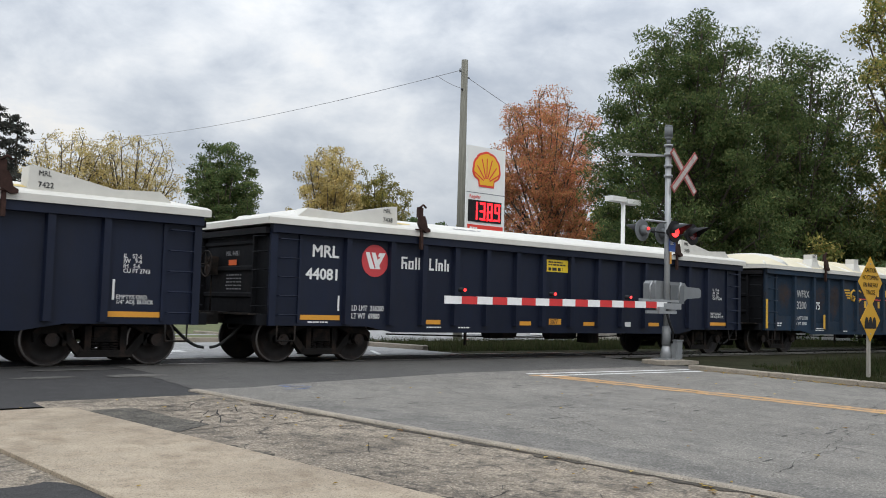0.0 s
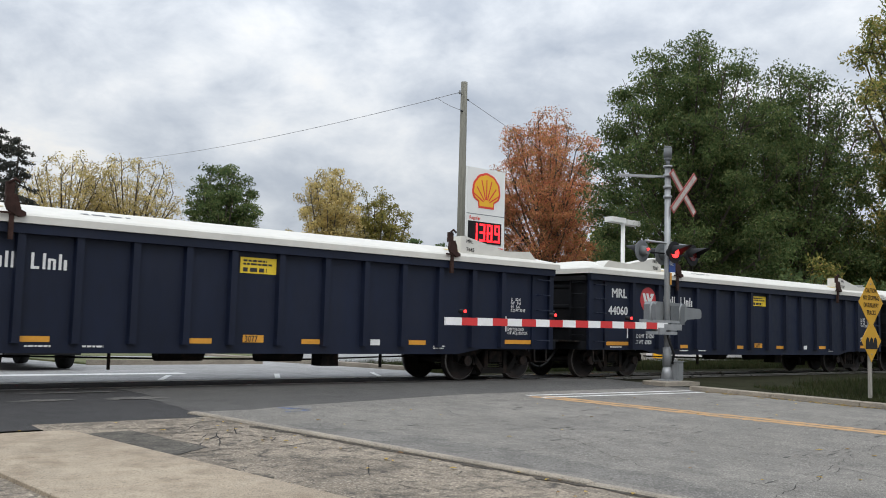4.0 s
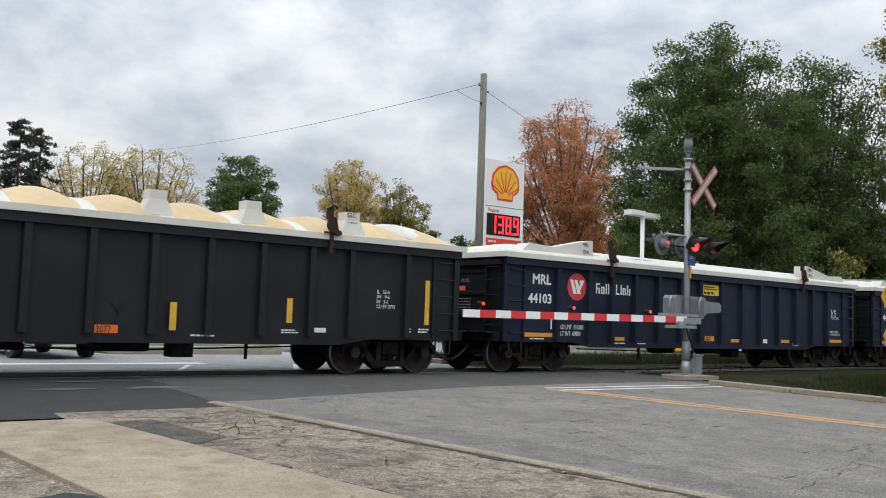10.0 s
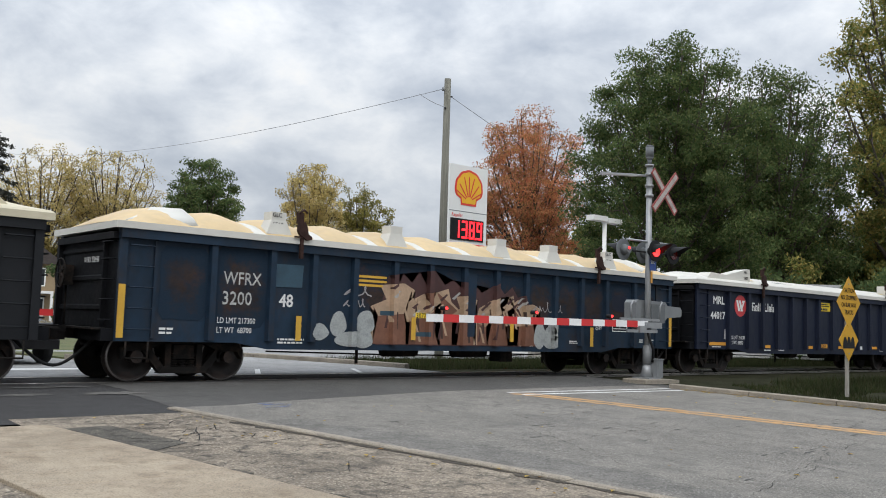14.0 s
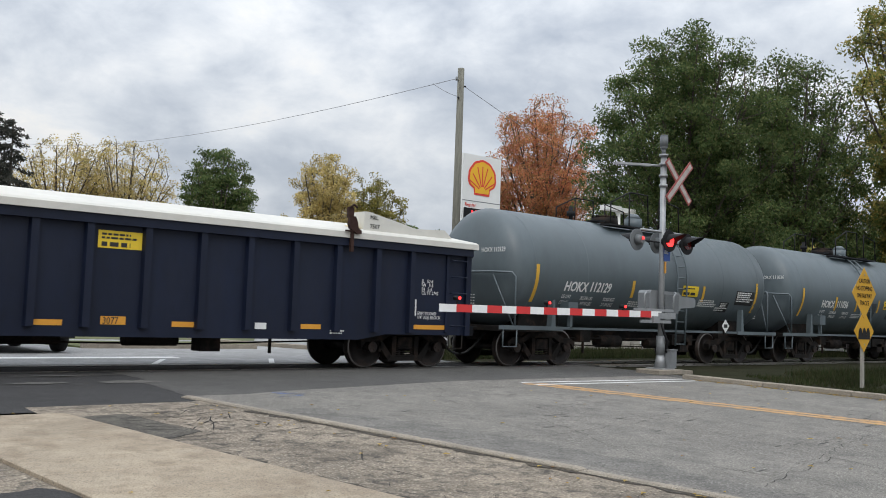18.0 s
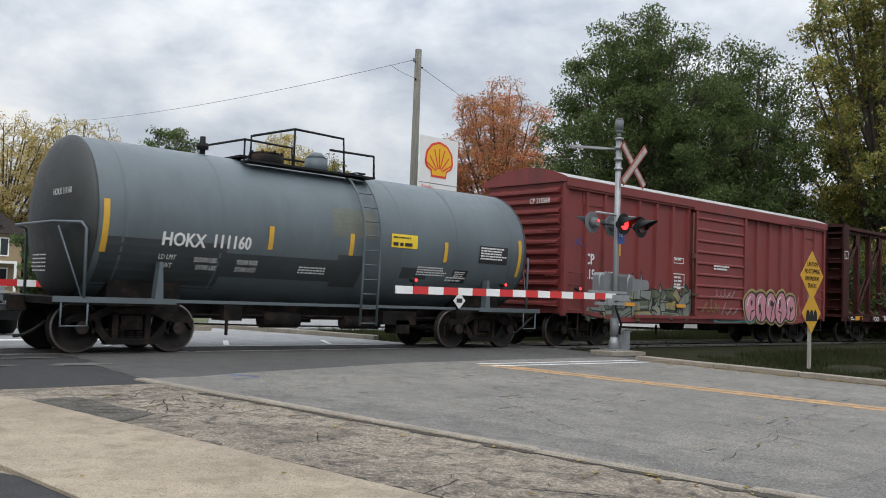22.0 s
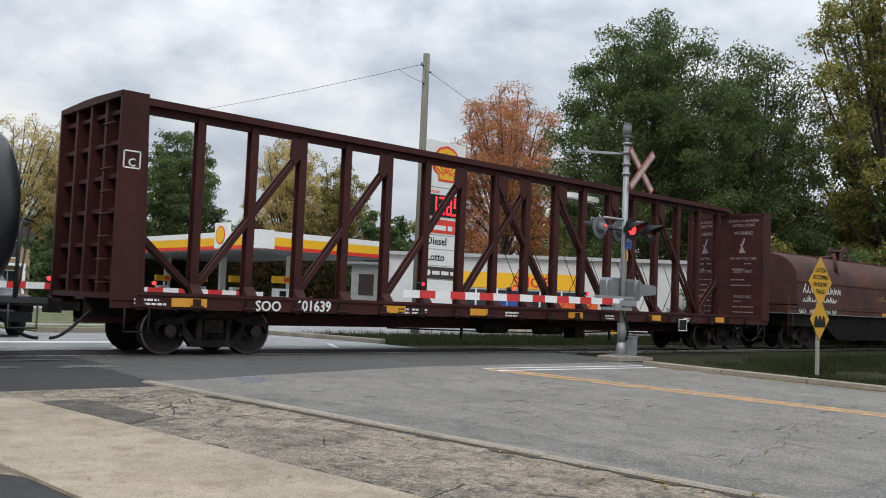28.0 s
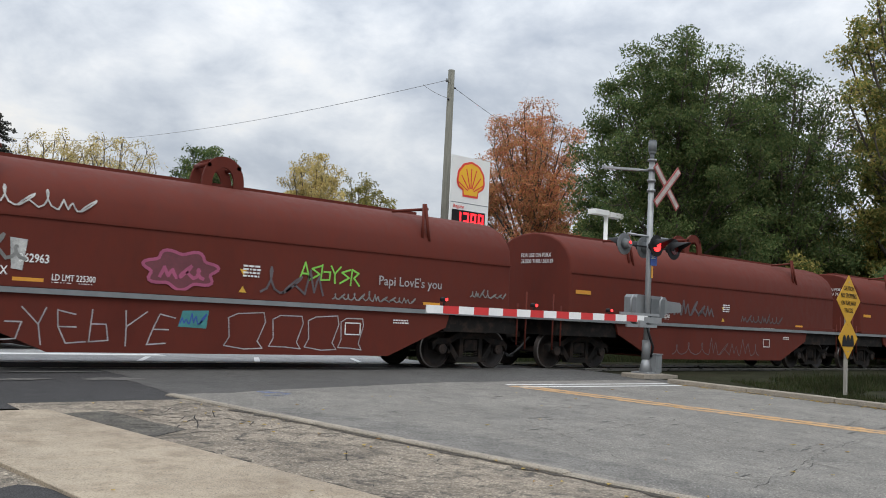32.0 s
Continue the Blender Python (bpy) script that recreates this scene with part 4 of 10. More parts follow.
up = part("upper_sign", diamond(2.19, 0.6, -0.05), SIGN_Y, cs)
lo = part("lower_sign", diamond(1.31, 0.49, -0.046), SIGN_Y, cs)
for s, z, sz in (("CAUTION", 2.42, 0.15), ("NO STOPPING", 2.25, 0.15), ("ON RAILWAY", 2.08, 0.15), ("TRACKS", 1.91, 0.15)):
    text(s, sz, BLACK, up, 0, -0.054, z, 0.012, "CENTER", "lettering", squeeze=0.8)
hump = Build().box(-0.29, 0.29, -0.053, -0.05, 1.12, 1.2)
for x in (-0.19, 0.0, 0.19):
    hump.prism([(x + 0.095 * math.cos(radians(q)), 1.2 + 0.19 * math.sin(radians(q))) for q in range(0, 181, 20)], -0.053, -0.05, "y")
part("bump_symbol", hump, BLACK, lo)
for z in (2.62, 1.0):
    part("bolt", Build().disc((0, -0.053, z), 0.02, 8), STEEL, cs)

# ---- utility pole and wires ----
pole = thing("utility_pole", "weathered round wooden utility pole", "utility pole", (22.2, 25.7, -0.05))
part("shaft", Build().rod((0, 0, 0), (0.0, 0, 10.6), 0.17, 14, 0.125), WOODP, pole)
part("insulator", Build().rod((-0.12, 0, 10.12), (-0.24, 0, 10.16), 0.022, 8).rod((-0.22, 0, 10.1), (-0.22, 0, 10.24), 0.035, 8), GREYP, pole)
part("insulator", Build().rod((-0.1, -0.04, 9.42), (-0.18, -0.08, 9.45), 0.03, 8), BLACK, pole)
part("insulator", Build().rod((0.12, 0, 9.95), (0.25, 0, 9.95), 0.03, 8), BLACK, pole)


def wire(name, a, b, sag, label):
    a, b = Vector(a), Vector(b)
    pts = [a.lerp(b, i / 24) - Vector((0, 0, sag * 4 * (i / 24) * (1 - i / 24))) for i in range(25)]
    tagged(part(name, Build().pipe(pts, 0.011, 5), WIRE), label, "cable")


wire("overhead_cable", (22.0, 25.63, 10.12), (24.2, 97.0, 17.0), 1.3, "thin grey overhead cable")
wire("overhead_cable", (21.93, 27.03, 10.15), (22.08, 25.62, 9.42), 0.06, "thin grey cable down to the pole")
wire("overhead_cable", (22.33, 25.75, 9.95), (30.6, 25.7, 7.3), 0.05, "thin grey service cable")


# ---- filling station ----
ps = thing("price_sign", "tall white filling station price sign with shell emblem", "price sign", (26.1, 28.6, 0.0))
part("cabinet", Build().box(-1.1, 1.1, 0, 0.45, 0.1, 8.05), SIGN_W, ps)
for z0, z1 in ((6.05, 6.08), (4.02, 4.04), (3.42, 3.44), (2.72, 2.74), (2.14, 2.16)):
    part("panel_joint", Build().box(-1.1, 1.1, -0.006, 0, z0, z1), GREYP, ps)


def shell(cx, cz, r, y, parent):
    """A plain scallop: red outline, amber body, red ribs."""
    def outline(k):
        pts = []
        for i in range(0, 29):
            a = radians(-26 + 232 * i / 28)
            rr = r * k * (1 + 0.035 * abs(math.sin(i * math.pi / 4)))
            pts.append((cx + rr * math.cos(a) * 1.02, cz + rr * math.sin(a)))
        pts += [(cx - 0.60 * r * k, cz - 0.62 * r * k), (cx - 0.56 * r * k, cz - 0.95 * r * k), (cx + 0.56 * r * k, cz - 0.95 * r * k), (cx + 0.60 * r * k, cz - 0.62 * r * k)]
        return pts
    part("shell_edge", Build().prism(outline(1.0), y - 0.012, y, "y"), SH_RED, parent)
    part("shell_body", Build().prism(outline(0.88), y - 0.02, y - 0.012, "y"), SH_YEL, parent)
    rib = Build()
    for a in (30, 52, 74, 90, 106, 128, 150):
        d = Vector((math.cos(radians(a)), 0, math.sin(radians(a))))
        o = Vector((cx, y - 0.026, cz - 0.72 * r))
        s = Vector((-d.z, 0, d.x)) * 0.022 * r / 0.6
        L = 0.72 * r + r * 0.72 * (0.9 if 60 < a < 120 else 0.62)
        p, q = o + d * 0.25 * r, o + d * L
        rib.add([p - s, p + s, q + s, q - s], [(0, 1, 2, 3)])
    part("shell_ribs", rib, SH_RED, parent)


shell(0.0, 7.08, 0.78, -0.004, ps)
text("Regular", 0.21, SH_RED, ps, -0.95, -0.012, 5.83, 0.01, name="grade_name")
led = part("led_board", Build().box(-1.0, 0.9, -0.03, 0, 4.83, 5.75), BLACK, ps, "black display board")
SEG = {"1": "bc", "3": "abgcd", "8": "abcdefg", "9": "abcdfg"}


def digit(ch, x, z, w, h, y):
    b, t, gp = Build(), 0.11, 0.012
    segs = {"a": (0, w, h - t, h), "d": (0, w, 0, t), "g": (0, w, h / 2 - t / 2, h / 2 + t / 2), "f": (0, t, h / 2, h), "b": (w - t, w, h / 2, h), "e": (0, t, 0, h / 2), "c": (w - t, w, 0, h / 2)}
    for s in SEG[ch]:
        a, c, d, e = segs[s]
        b.box(x + a + gp, x + c - gp, y - 0.01, y, z + d + gp, z + e - gp)
    return b


for ch, x in (("1", -0.82), ("3", -0.38), ("8", 0.04), ("9", 0.48)):
    part("led_digit", digit(ch, x, 4.90, 0.34, 0.78, -0.032), LED, led, "lit red digit")
part("led_point", Build().box(0.40, 0.46, -0.042, -0.032, 4.90, 4.98), LED, led)
red = part("fuel_panel", Build().box(-1.02, 1.02, -0.02, 0, 4.12, 4.70), SH_RED, ps, "red panel with white word bars")
part("word_bar", bars(-0.6, 0.95, 4.25, 1, 0.2, -0.022, 8), SIGN_W, red)
part("word_bar", bars(-0.9, -0.4, 4.53, 1, 0.07, -0.022, 9), SIGN_W, red)
text("Diesel", 0.46, BLACK, ps, -0.98, -0.008, 3.62, 0.02, name="grade_name")
text("Lotto", 0.46, BLACK, ps, -0.95, -0.008, 2.95, 0.02, name="service_name")
br = part("shop_panel", Build().box(-1.02, 1.02, -0.02, 0, 2.18, 2.68), mat("sign_brown", (0.05, 0.035, 0.03), 0.5, var=0.05, bump=0), ps, "dark brown panel with white word bars")
part("word_bar", bars(-0.6, 0.95, 2.35, 1, 0.16, -0.022, 12), SIGN_W, br)
part("round_mark", Build().disc((-0.82, -0.022, 2.43), 0.13, 16, "y", 0.01), SIGN_W, br)

can = thing("station_canopy", "white flat filling station canopy with amber and red bands", "canopy", (28.2, 47.2, 0.1))
part("roof_slab", Build().box(0.06, 9.74, 0.06, 26.6, 3.85, 4.85), WALL_W, can)
part("soffit", Build().box(0.1, 9.7, 0.1, 26.5, 3.76, 3.85), GREYP, can)
FX, FY = 9.8, 26.7
for nm, z0, z1, m, o in (("fascia_white", 4.6, 4.95, SIGN_W, 0.0), ("fascia_amber", 4.08, 4.6, SH_YEL, 0.0), ("fascia_red", 3.86, 4.08, SH_RED, 0.0)):
    part(nm, Build().box(0, FX, -0.02, 0.06, z0, z1), m, can)
    part(nm, Build().box(-0.02, 0.06, 0.06, FY, z0, z1), m, can)
part("corner_panel", Build().box(-0.05, 1.1, -0.05, 1.0, 3.88, 5.0), SIGN_W, can)
for x, y in ((4.9, 4), (4.9, 13), (4.9, 22)):
    part("column", Build().box(x - 0.2, x + 0.2, y - 0.2, y + 0.2, 0, 3.8), SIGN_W, can)
em = part("emblem_box", Build().box(-0.35, -0.05, 3.2, 4.7, 3.9, 5.5), SIGN_W, can, "raised white emblem box")
part("emblem_disc", Build().disc((-0.37, 3.95, 4.72), 0.5, 20, "x", 0.02), SH_YEL, em)
part("emblem_ring", Build().disc((-0.362, 3.95, 4.72), 0.58, 20, "x", 0.02), SH_RED, em)
for k, y in enumerate((3.0, 8.5, 14.0, 20.0)):
    pu = thing("fuel_pump", "white fuel pump with amber topper under the canopy", "fuel pump", (31.8, 47.2 + y, 0.1), group="fuel pumps")
    part("body", Build().box(-0.45, 0.45, -0.3, 0.3, 0.15, 1.55), SIGN_W, pu)
    part("plinth", Build().box(-0.7, 0.7, -0.6, 0.6, 0, 0.15), CONC, pu)
    part("topper", Build().box(-0.6, 0.6, -0.18, 0.18, 1.9, 2.35), SH_YEL, pu, "amber topper panel")
    part("topper_mark", Build().box(0.1, 0.5, -0.19, -0.18, 2.0, 2.25), SH_RED, pu)
    for x0 in (-0.35, 0.25):
        part("topper_post", Build().box(x0, x0 + 0.1, -0.05, 0.05, 1.55, 1.9), BLACK, pu)
    part("hose", Build().pipe([(0.46, 0, 1.4), (0.62, 0, 1.1), (0.6, 0, 0.5), (0.5, 0, 0.9)], 0.025), BLACK, pu)
    part("screen", Build().box(-0.25, 0.25, -0.31, -0.3, 1.05, 1.4), BLACK, pu)
for k, (x, m) in enumerate(((23.3, RED_R), (23.75, SH_YEL), (24.2, SIGN_W), (22.8, SIGN_W))):
    bn = thing("forecourt_bin", "small coloured bin beside the forecourt", "bin", (x, 36.0, 0.03), group="bins")
    part("bin_body", Build().box(-0.2, 0.2, -0.2, 0.2, 0, 0.75), m, bn)
    part("bin_lid", Build().box(-0.22, 0.22, -0.22, 0.22, 0.75, 0.85), BLACK if k % 2 else SIGN_W, bn)

sp = thing("station_shop", "white single-storey station shop with amber fascia", "shop", (36.0, 30.2, 0.1), rz=-50)
WD = 9.5
part("wall_front", Build().box(-WD, WD + 2.5, 0, 0.25, 0, 3.5), WALL_W, sp)
part("wall_side", Build().box(-WD, -WD + 0.25, 0.25, 9, 0, 3.5), WALL_W, sp)
part("wall_side", Build().box(WD + 2.25, WD + 2.5, 0.25, 9, 0, 3.5), WALL_W, sp)
part("wall_back", Build().box(-WD, WD + 2.5, 9, 9.25, 0, 3.5), WALL_W, sp)
part("roof", Build().box(-WD - 0.2, WD + 2.7, -0.25, 9.4, 3.5, 3.68), mat("roof_edge_grey", (0.42, 0.42, 0.42), 0.6, var=0.05), sp)
fas = part("fascia", Build().box(-5.6, 1.0, -0.06, 0, 1.95, 2.75), SH_YEL, sp, "amber fascia panel")
text("SHOP", 0.75, SH_RED, fas, -2.6, -0.07, 2.05, 0.03, name="shop_word")
part("glazing", Build().box(-5.6, 1.0, -0.02, 0.0, 0.5, 1.85), GLASS, sp, "dark shop windows")
for k in range(7):
    part("mullion", Build().box(-5.62 + k * 1.1, -5.54 + k * 1.1, -0.05, -0.02, 0.4, 1.95), SIGN_W, sp)
part("entrance", Build().box(-WD - 1.5, -WD + 0.2, -0.5, 2.5, 0, 2.9), mat("entrance_grey", (0.24, 0.235, 0.225), 0.8, var=0.15, bump=0.1), sp)
part("entrance_roof", Build().box(-WD - 1.8, -WD + 0.4, -0.8, 2.7, 2.9, 3.05), GREYP, sp)
part("entrance_panel", Build().box(-WD - 1.1, -WD - 0.3, -0.52, -0.5, 1.3, 2.4), ROOF, sp, "dark brown notice panel")
tl = thing("forecourt_lamp", "white twin-headed forecourt lamp post", "lamp post", (36.5, 29.6, 0.0))
part("post", Build().rod((0, 0, 0), (0, 0, 6.8), 0.11, 10), SIGN_W, tl)
part("lamp_head", Build().box(-1.15, -0.05, -0.25, 0.25, 6.75, 7.0), SIGN_W, tl)
part("lamp_head", Build().box(0.05, 1.15, -0.25, 0.25, 6.7, 6.95), SIGN_W, tl)
for nm, lab, cat_, x, y, w, h, m in (("ice_box", "white and blue ice freezer by the shop", "freezer", 30.5, 28.9, 1.7, 1.5, SIGN_W), ("propane_cage", "orange gas bottle cage by the shop", "cage", 33.6, 27.6, 2.3, 1.5, ORANGE), ("yellow_bin", "yellow plastic salt bin", "bin", 35.6, 26.5, 0.8, 1.7, SH_YEL)):
    bx = thing(nm, lab, cat_, (x, y, 0.0), rz=-48)
    part("body", Build().box(-w / 2, w / 2, -0.4, 0.4, 0.05, h), m, bx)
    part("door", Build().box(-w / 2 + 0.05, -0.02, -0.43, -0.4, 0.15, h - 0.1).box(0.02, w / 2 - 0.05, -0.43, -0.4, 0.15, h - 0.1), m if nm != "ice_box" else BLUE_S, bx)
    part("top", Build().box(-w / 2 - 0.03, w / 2 + 0.03, -0.43, 0.43, h, h + 0.06), m if nm != "ice_box" else SIGN_W, bx)
fence = thing("fence", "dark metal picket fence behind the grass", "fence", (24.5, 33.5, 0.0), rz=-5)
for k in range(60):
    part("picket", Build().box(k * 0.18, k * 0.18 + 0.06, 0, 0.03, 0.1, 1.1) if k == 0 else fence.children[0].data, BLACK, fence, at=(k * 0.18 if k else 0, 0, 0))
part("fence_rail", Build().box(0, 10.8, 0.03, 0.06, 0.95, 1.02).box(0, 10.8, 0.03, 0.06, 0.2, 0.27), BLACK, fence)
wallst = thing("stone_wall", "low grey stacked stone wall", "wall", (27.5, 26.0, 0.0), rz=-20)
rnd = random.Random(9)
for r in range(3):
    x = 0.0
    while x < 4.2:
        w = rnd.uniform(0.35, 0.6)
        part("stone", Build().loft([[(x + 0.01, 0, r * 0.24), (x + w - 0.01, 0, r * 0.24), (x + w - 0.01, 0.4, r * 0.24), (x + 0.01, 0.4, r * 0.24)], [(x + 0.02, 0.02 + rnd.uniform(0, .04), r * 0.24 + 0.23), (x + w - 0.02, 0.02, r * 0.24 + 0.23), (x + w - 0.02, 0.38, r * 0.24 + 0.23), (x + 0.02, 0.38, r * 0.24 + 0.23)]], False), BRICKISH, wallst)
        x += w

# ---- far-side gate, waiting car, house ----
fg = thing("gate_arm", "far crossing gate arm with red and white stripes", "gate arm", (12.9, 21.2, 0))
for k in range(24):
    xa = -k * 0.405
    part("stripe_white" if k % 2 == 0 else "stripe_red", Build().box(xa - 0.405, xa, 0, 0.04, 1.12, 1.27), WHITE_R if k % 2 == 0 else RED_R, fg)
for x in (-0.6, -3.1, -5.6):
    l = part("arm_lamp", Build().rod((x, -0.05, 1.37), (x, 0.05, 1.37), 0.05, 10).rod((x, 0, 1.27), (x, 0, 1.33), 0.02, 6), BLACK, fg)
    part("lens", Build().disc((x, -0.06, 1.37), 0.05, 10, "y", 0.02), RED_ON, l, "lit red lens")
fm = thing("crossing_signal", "far crossing signal mast in grey steel", "crossing signal", (3.0, 21.3, 0))
part("mast", Build().rod((0, 0, 0), (0, 0, 5.2), 0.085, 12), STEEL, fm)
part("foundation", Build().box(-0.5, 0.5, -0.4, 0.4, 0, 0.15), CONC, fm)
part("gate_mechanism", Build().box(-0.4, 0.4, -0.3, 0.3, 0.95, 1.8), GREYP, fm)

CARP = mat("car_paint_black", (0.012, 0.013, 0.015), 0.25, 0.2, var=0.05, bump=0, coat=0.6)
TYRE = mat("tyre_rubber", (0.02, 0.02, 0.02), 0.9, var=0.2, bump=0.2)
cr = thing("parked_car", "black hatchback waiting behind the far gate", "car", (6.15, 23.95, 0.0), rz=96)
side = [(-2.1, 0.35), (-2.15, 0.7), (-2.0, 0.95), (-1.1, 1.02), (-0.55, 1.45), (1.35, 1.48), (2.0, 1.0), (2.1, 0.6), (2.05, 0.35)]
cb_ = Build()
cb_.loft([[(x, w * (0.86 if z > 1.1 else 1.0), z) for x, z in side] for w in (-0.88, -0.8, 0.8, 0.88)], False)
part("body", cb_, CARP, cr)
part("windscreen", Build().loft([[(-1.06, -0.66, 1.06), (-1.06, 0.66, 1.06)], [(-0.6, -0.6, 1.42), (-0.6, 0.6, 1.42)]], False, close=False), GLASS, cr)
for y in (-0.9, 0.9):
    part("side_glass", Build().prism([(-0.95, 1.05), (-0.5, 1.4), (1.2, 1.42), (1.7, 1.05)], y * 0.9 - 0.02, y * 0.9 + 0.02, "y"), GLASS, cr)
    for x in (-1.35, 1.3):
        wh = part("wheel", Build().disc((x, y * 0.93, 0.33), 0.33, 20, "y", 0.22), TYRE, cr)
        part("rim", Build().disc((x, y * 1.05, 0.33), 0.2, 14, "y", 0.03), STEEL, wh)
    part("headlight", Build().box(-2.17, -2.1, min(y * 0.9, y * 0.5), max(y * 0.9, y * 0.5), 0.68, 0.82), SIGN_W, cr)
part("bumper", Build().box(-2.2, -2.1, -0.85, 0.85, 0.35, 0.55), BLACK, cr)

hs = thing("house", "beige two-storey house with dark hipped roof", "house", (19.9, 77.4, 0.1), rz=-15)
part("wall", Build().box(-5, 5, 0, 8, 0, 5.0), BEIGE, hs)
part("roof", Build().loft([[(-5.5, -0.5, 5.0), (5.5, -0.5, 5.0), (5.5, 8.5, 5.0), (-5.5, 8.5, 5.0)], [(-2.5, 3.8, 7.6), (2.5, 3.8, 7.6), (2.5, 4.2, 7.6), (-2.5, 4.2, 7.6)]], False), ROOF, hs)
for x in (-3.5, 0, 3.4):
    for z in (0.9, 3.3):
        w = part("window", Build().box(x - 0.55, x + 0.55, -0.03, 0.02, z, z + 1.3), GLASS, hs)
        part("window_frame", Build().box(x - 0.65, x - 0.55, -0.06, 0, z - 0.1, z + 1.4).box(x + 0.55, x + 0.65, -0.06, 0, z - 0.1, z + 1.4).box(x - 0.55, x + 0.55, -0.06, 0, z + 1.3, z + 1.4).box(x - 0.55, x + 0.55, -0.06, 0, z - 0.1, z).box(x - 0.03, x + 0.03, -0.06, -0.03, z, z + 1.3), SIGN_W, w)
part("porch", Build().box(-4.6, 4.6, -2, 0, 2.6, 2.8).box(-4.6, -4.4, -2, -1.8, 0, 2.6).box(4.4, 4.6, -2, -1.8, 0, 2.6), SIGN_W, hs)


# ---- trees ----
ROUND = ((0.0, 0.5), (0.2, 0.92), (0.45, 1.0), (0.7, 0.92), (0.86, 0.7), (0.95, 0.42), (1.0, 0.12))
BROAD = ((0.0, 0.6), (0.2, 1.0), (0.5, 1.0), (0.78, 0.93), (0.90, 0.66), (0.97, 0.44), (1.0, 0.2))
EGG = ((0.0, 0.55), (0.25, 0.98), (0.5, 1.0), (0.75, 0.72), (0.9, 0.42), (1.0, 0.1))


def unit(a):
    return a / (np.linalg.norm(a, axis=1)[:, None] + 1e-9)


def leaves(name, p, leaf, r, material, droop=0.0):
    """One pointed four-cornered leaf at each place of p, turned at random."""
    n = len(p)
    u = unit(r.normal(0, 1, (n, 3)) - np.array([0, 0, droop]))
    v = unit(np.cross(u, r.normal(0, 1, (n, 3))))
    L = (leaf * r.uniform(0.6, 1.35, n))[:, None]
    q = np.stack([p - u * L, p + v * L * 0.42 + u * L * 0.1, p + u * L, p - v * L * 0.42 + u * L * 0.1], 1).reshape(-1, 3)
    me = bpy.data.meshes.new(name)
    me.vertices.add(n * 4)
    me.vertices.foreach_set("co", q.ravel())
    me.loops.add(n * 4)
    me.loops.foreach_set("vertex_index", np.arange(n * 4))
    me.polygons.add(n)
    me.polygons.foreach_set("loop_start", np.arange(n) * 4)
    me.update(calc_edges=True)
    me.materials.append(material)
    return me


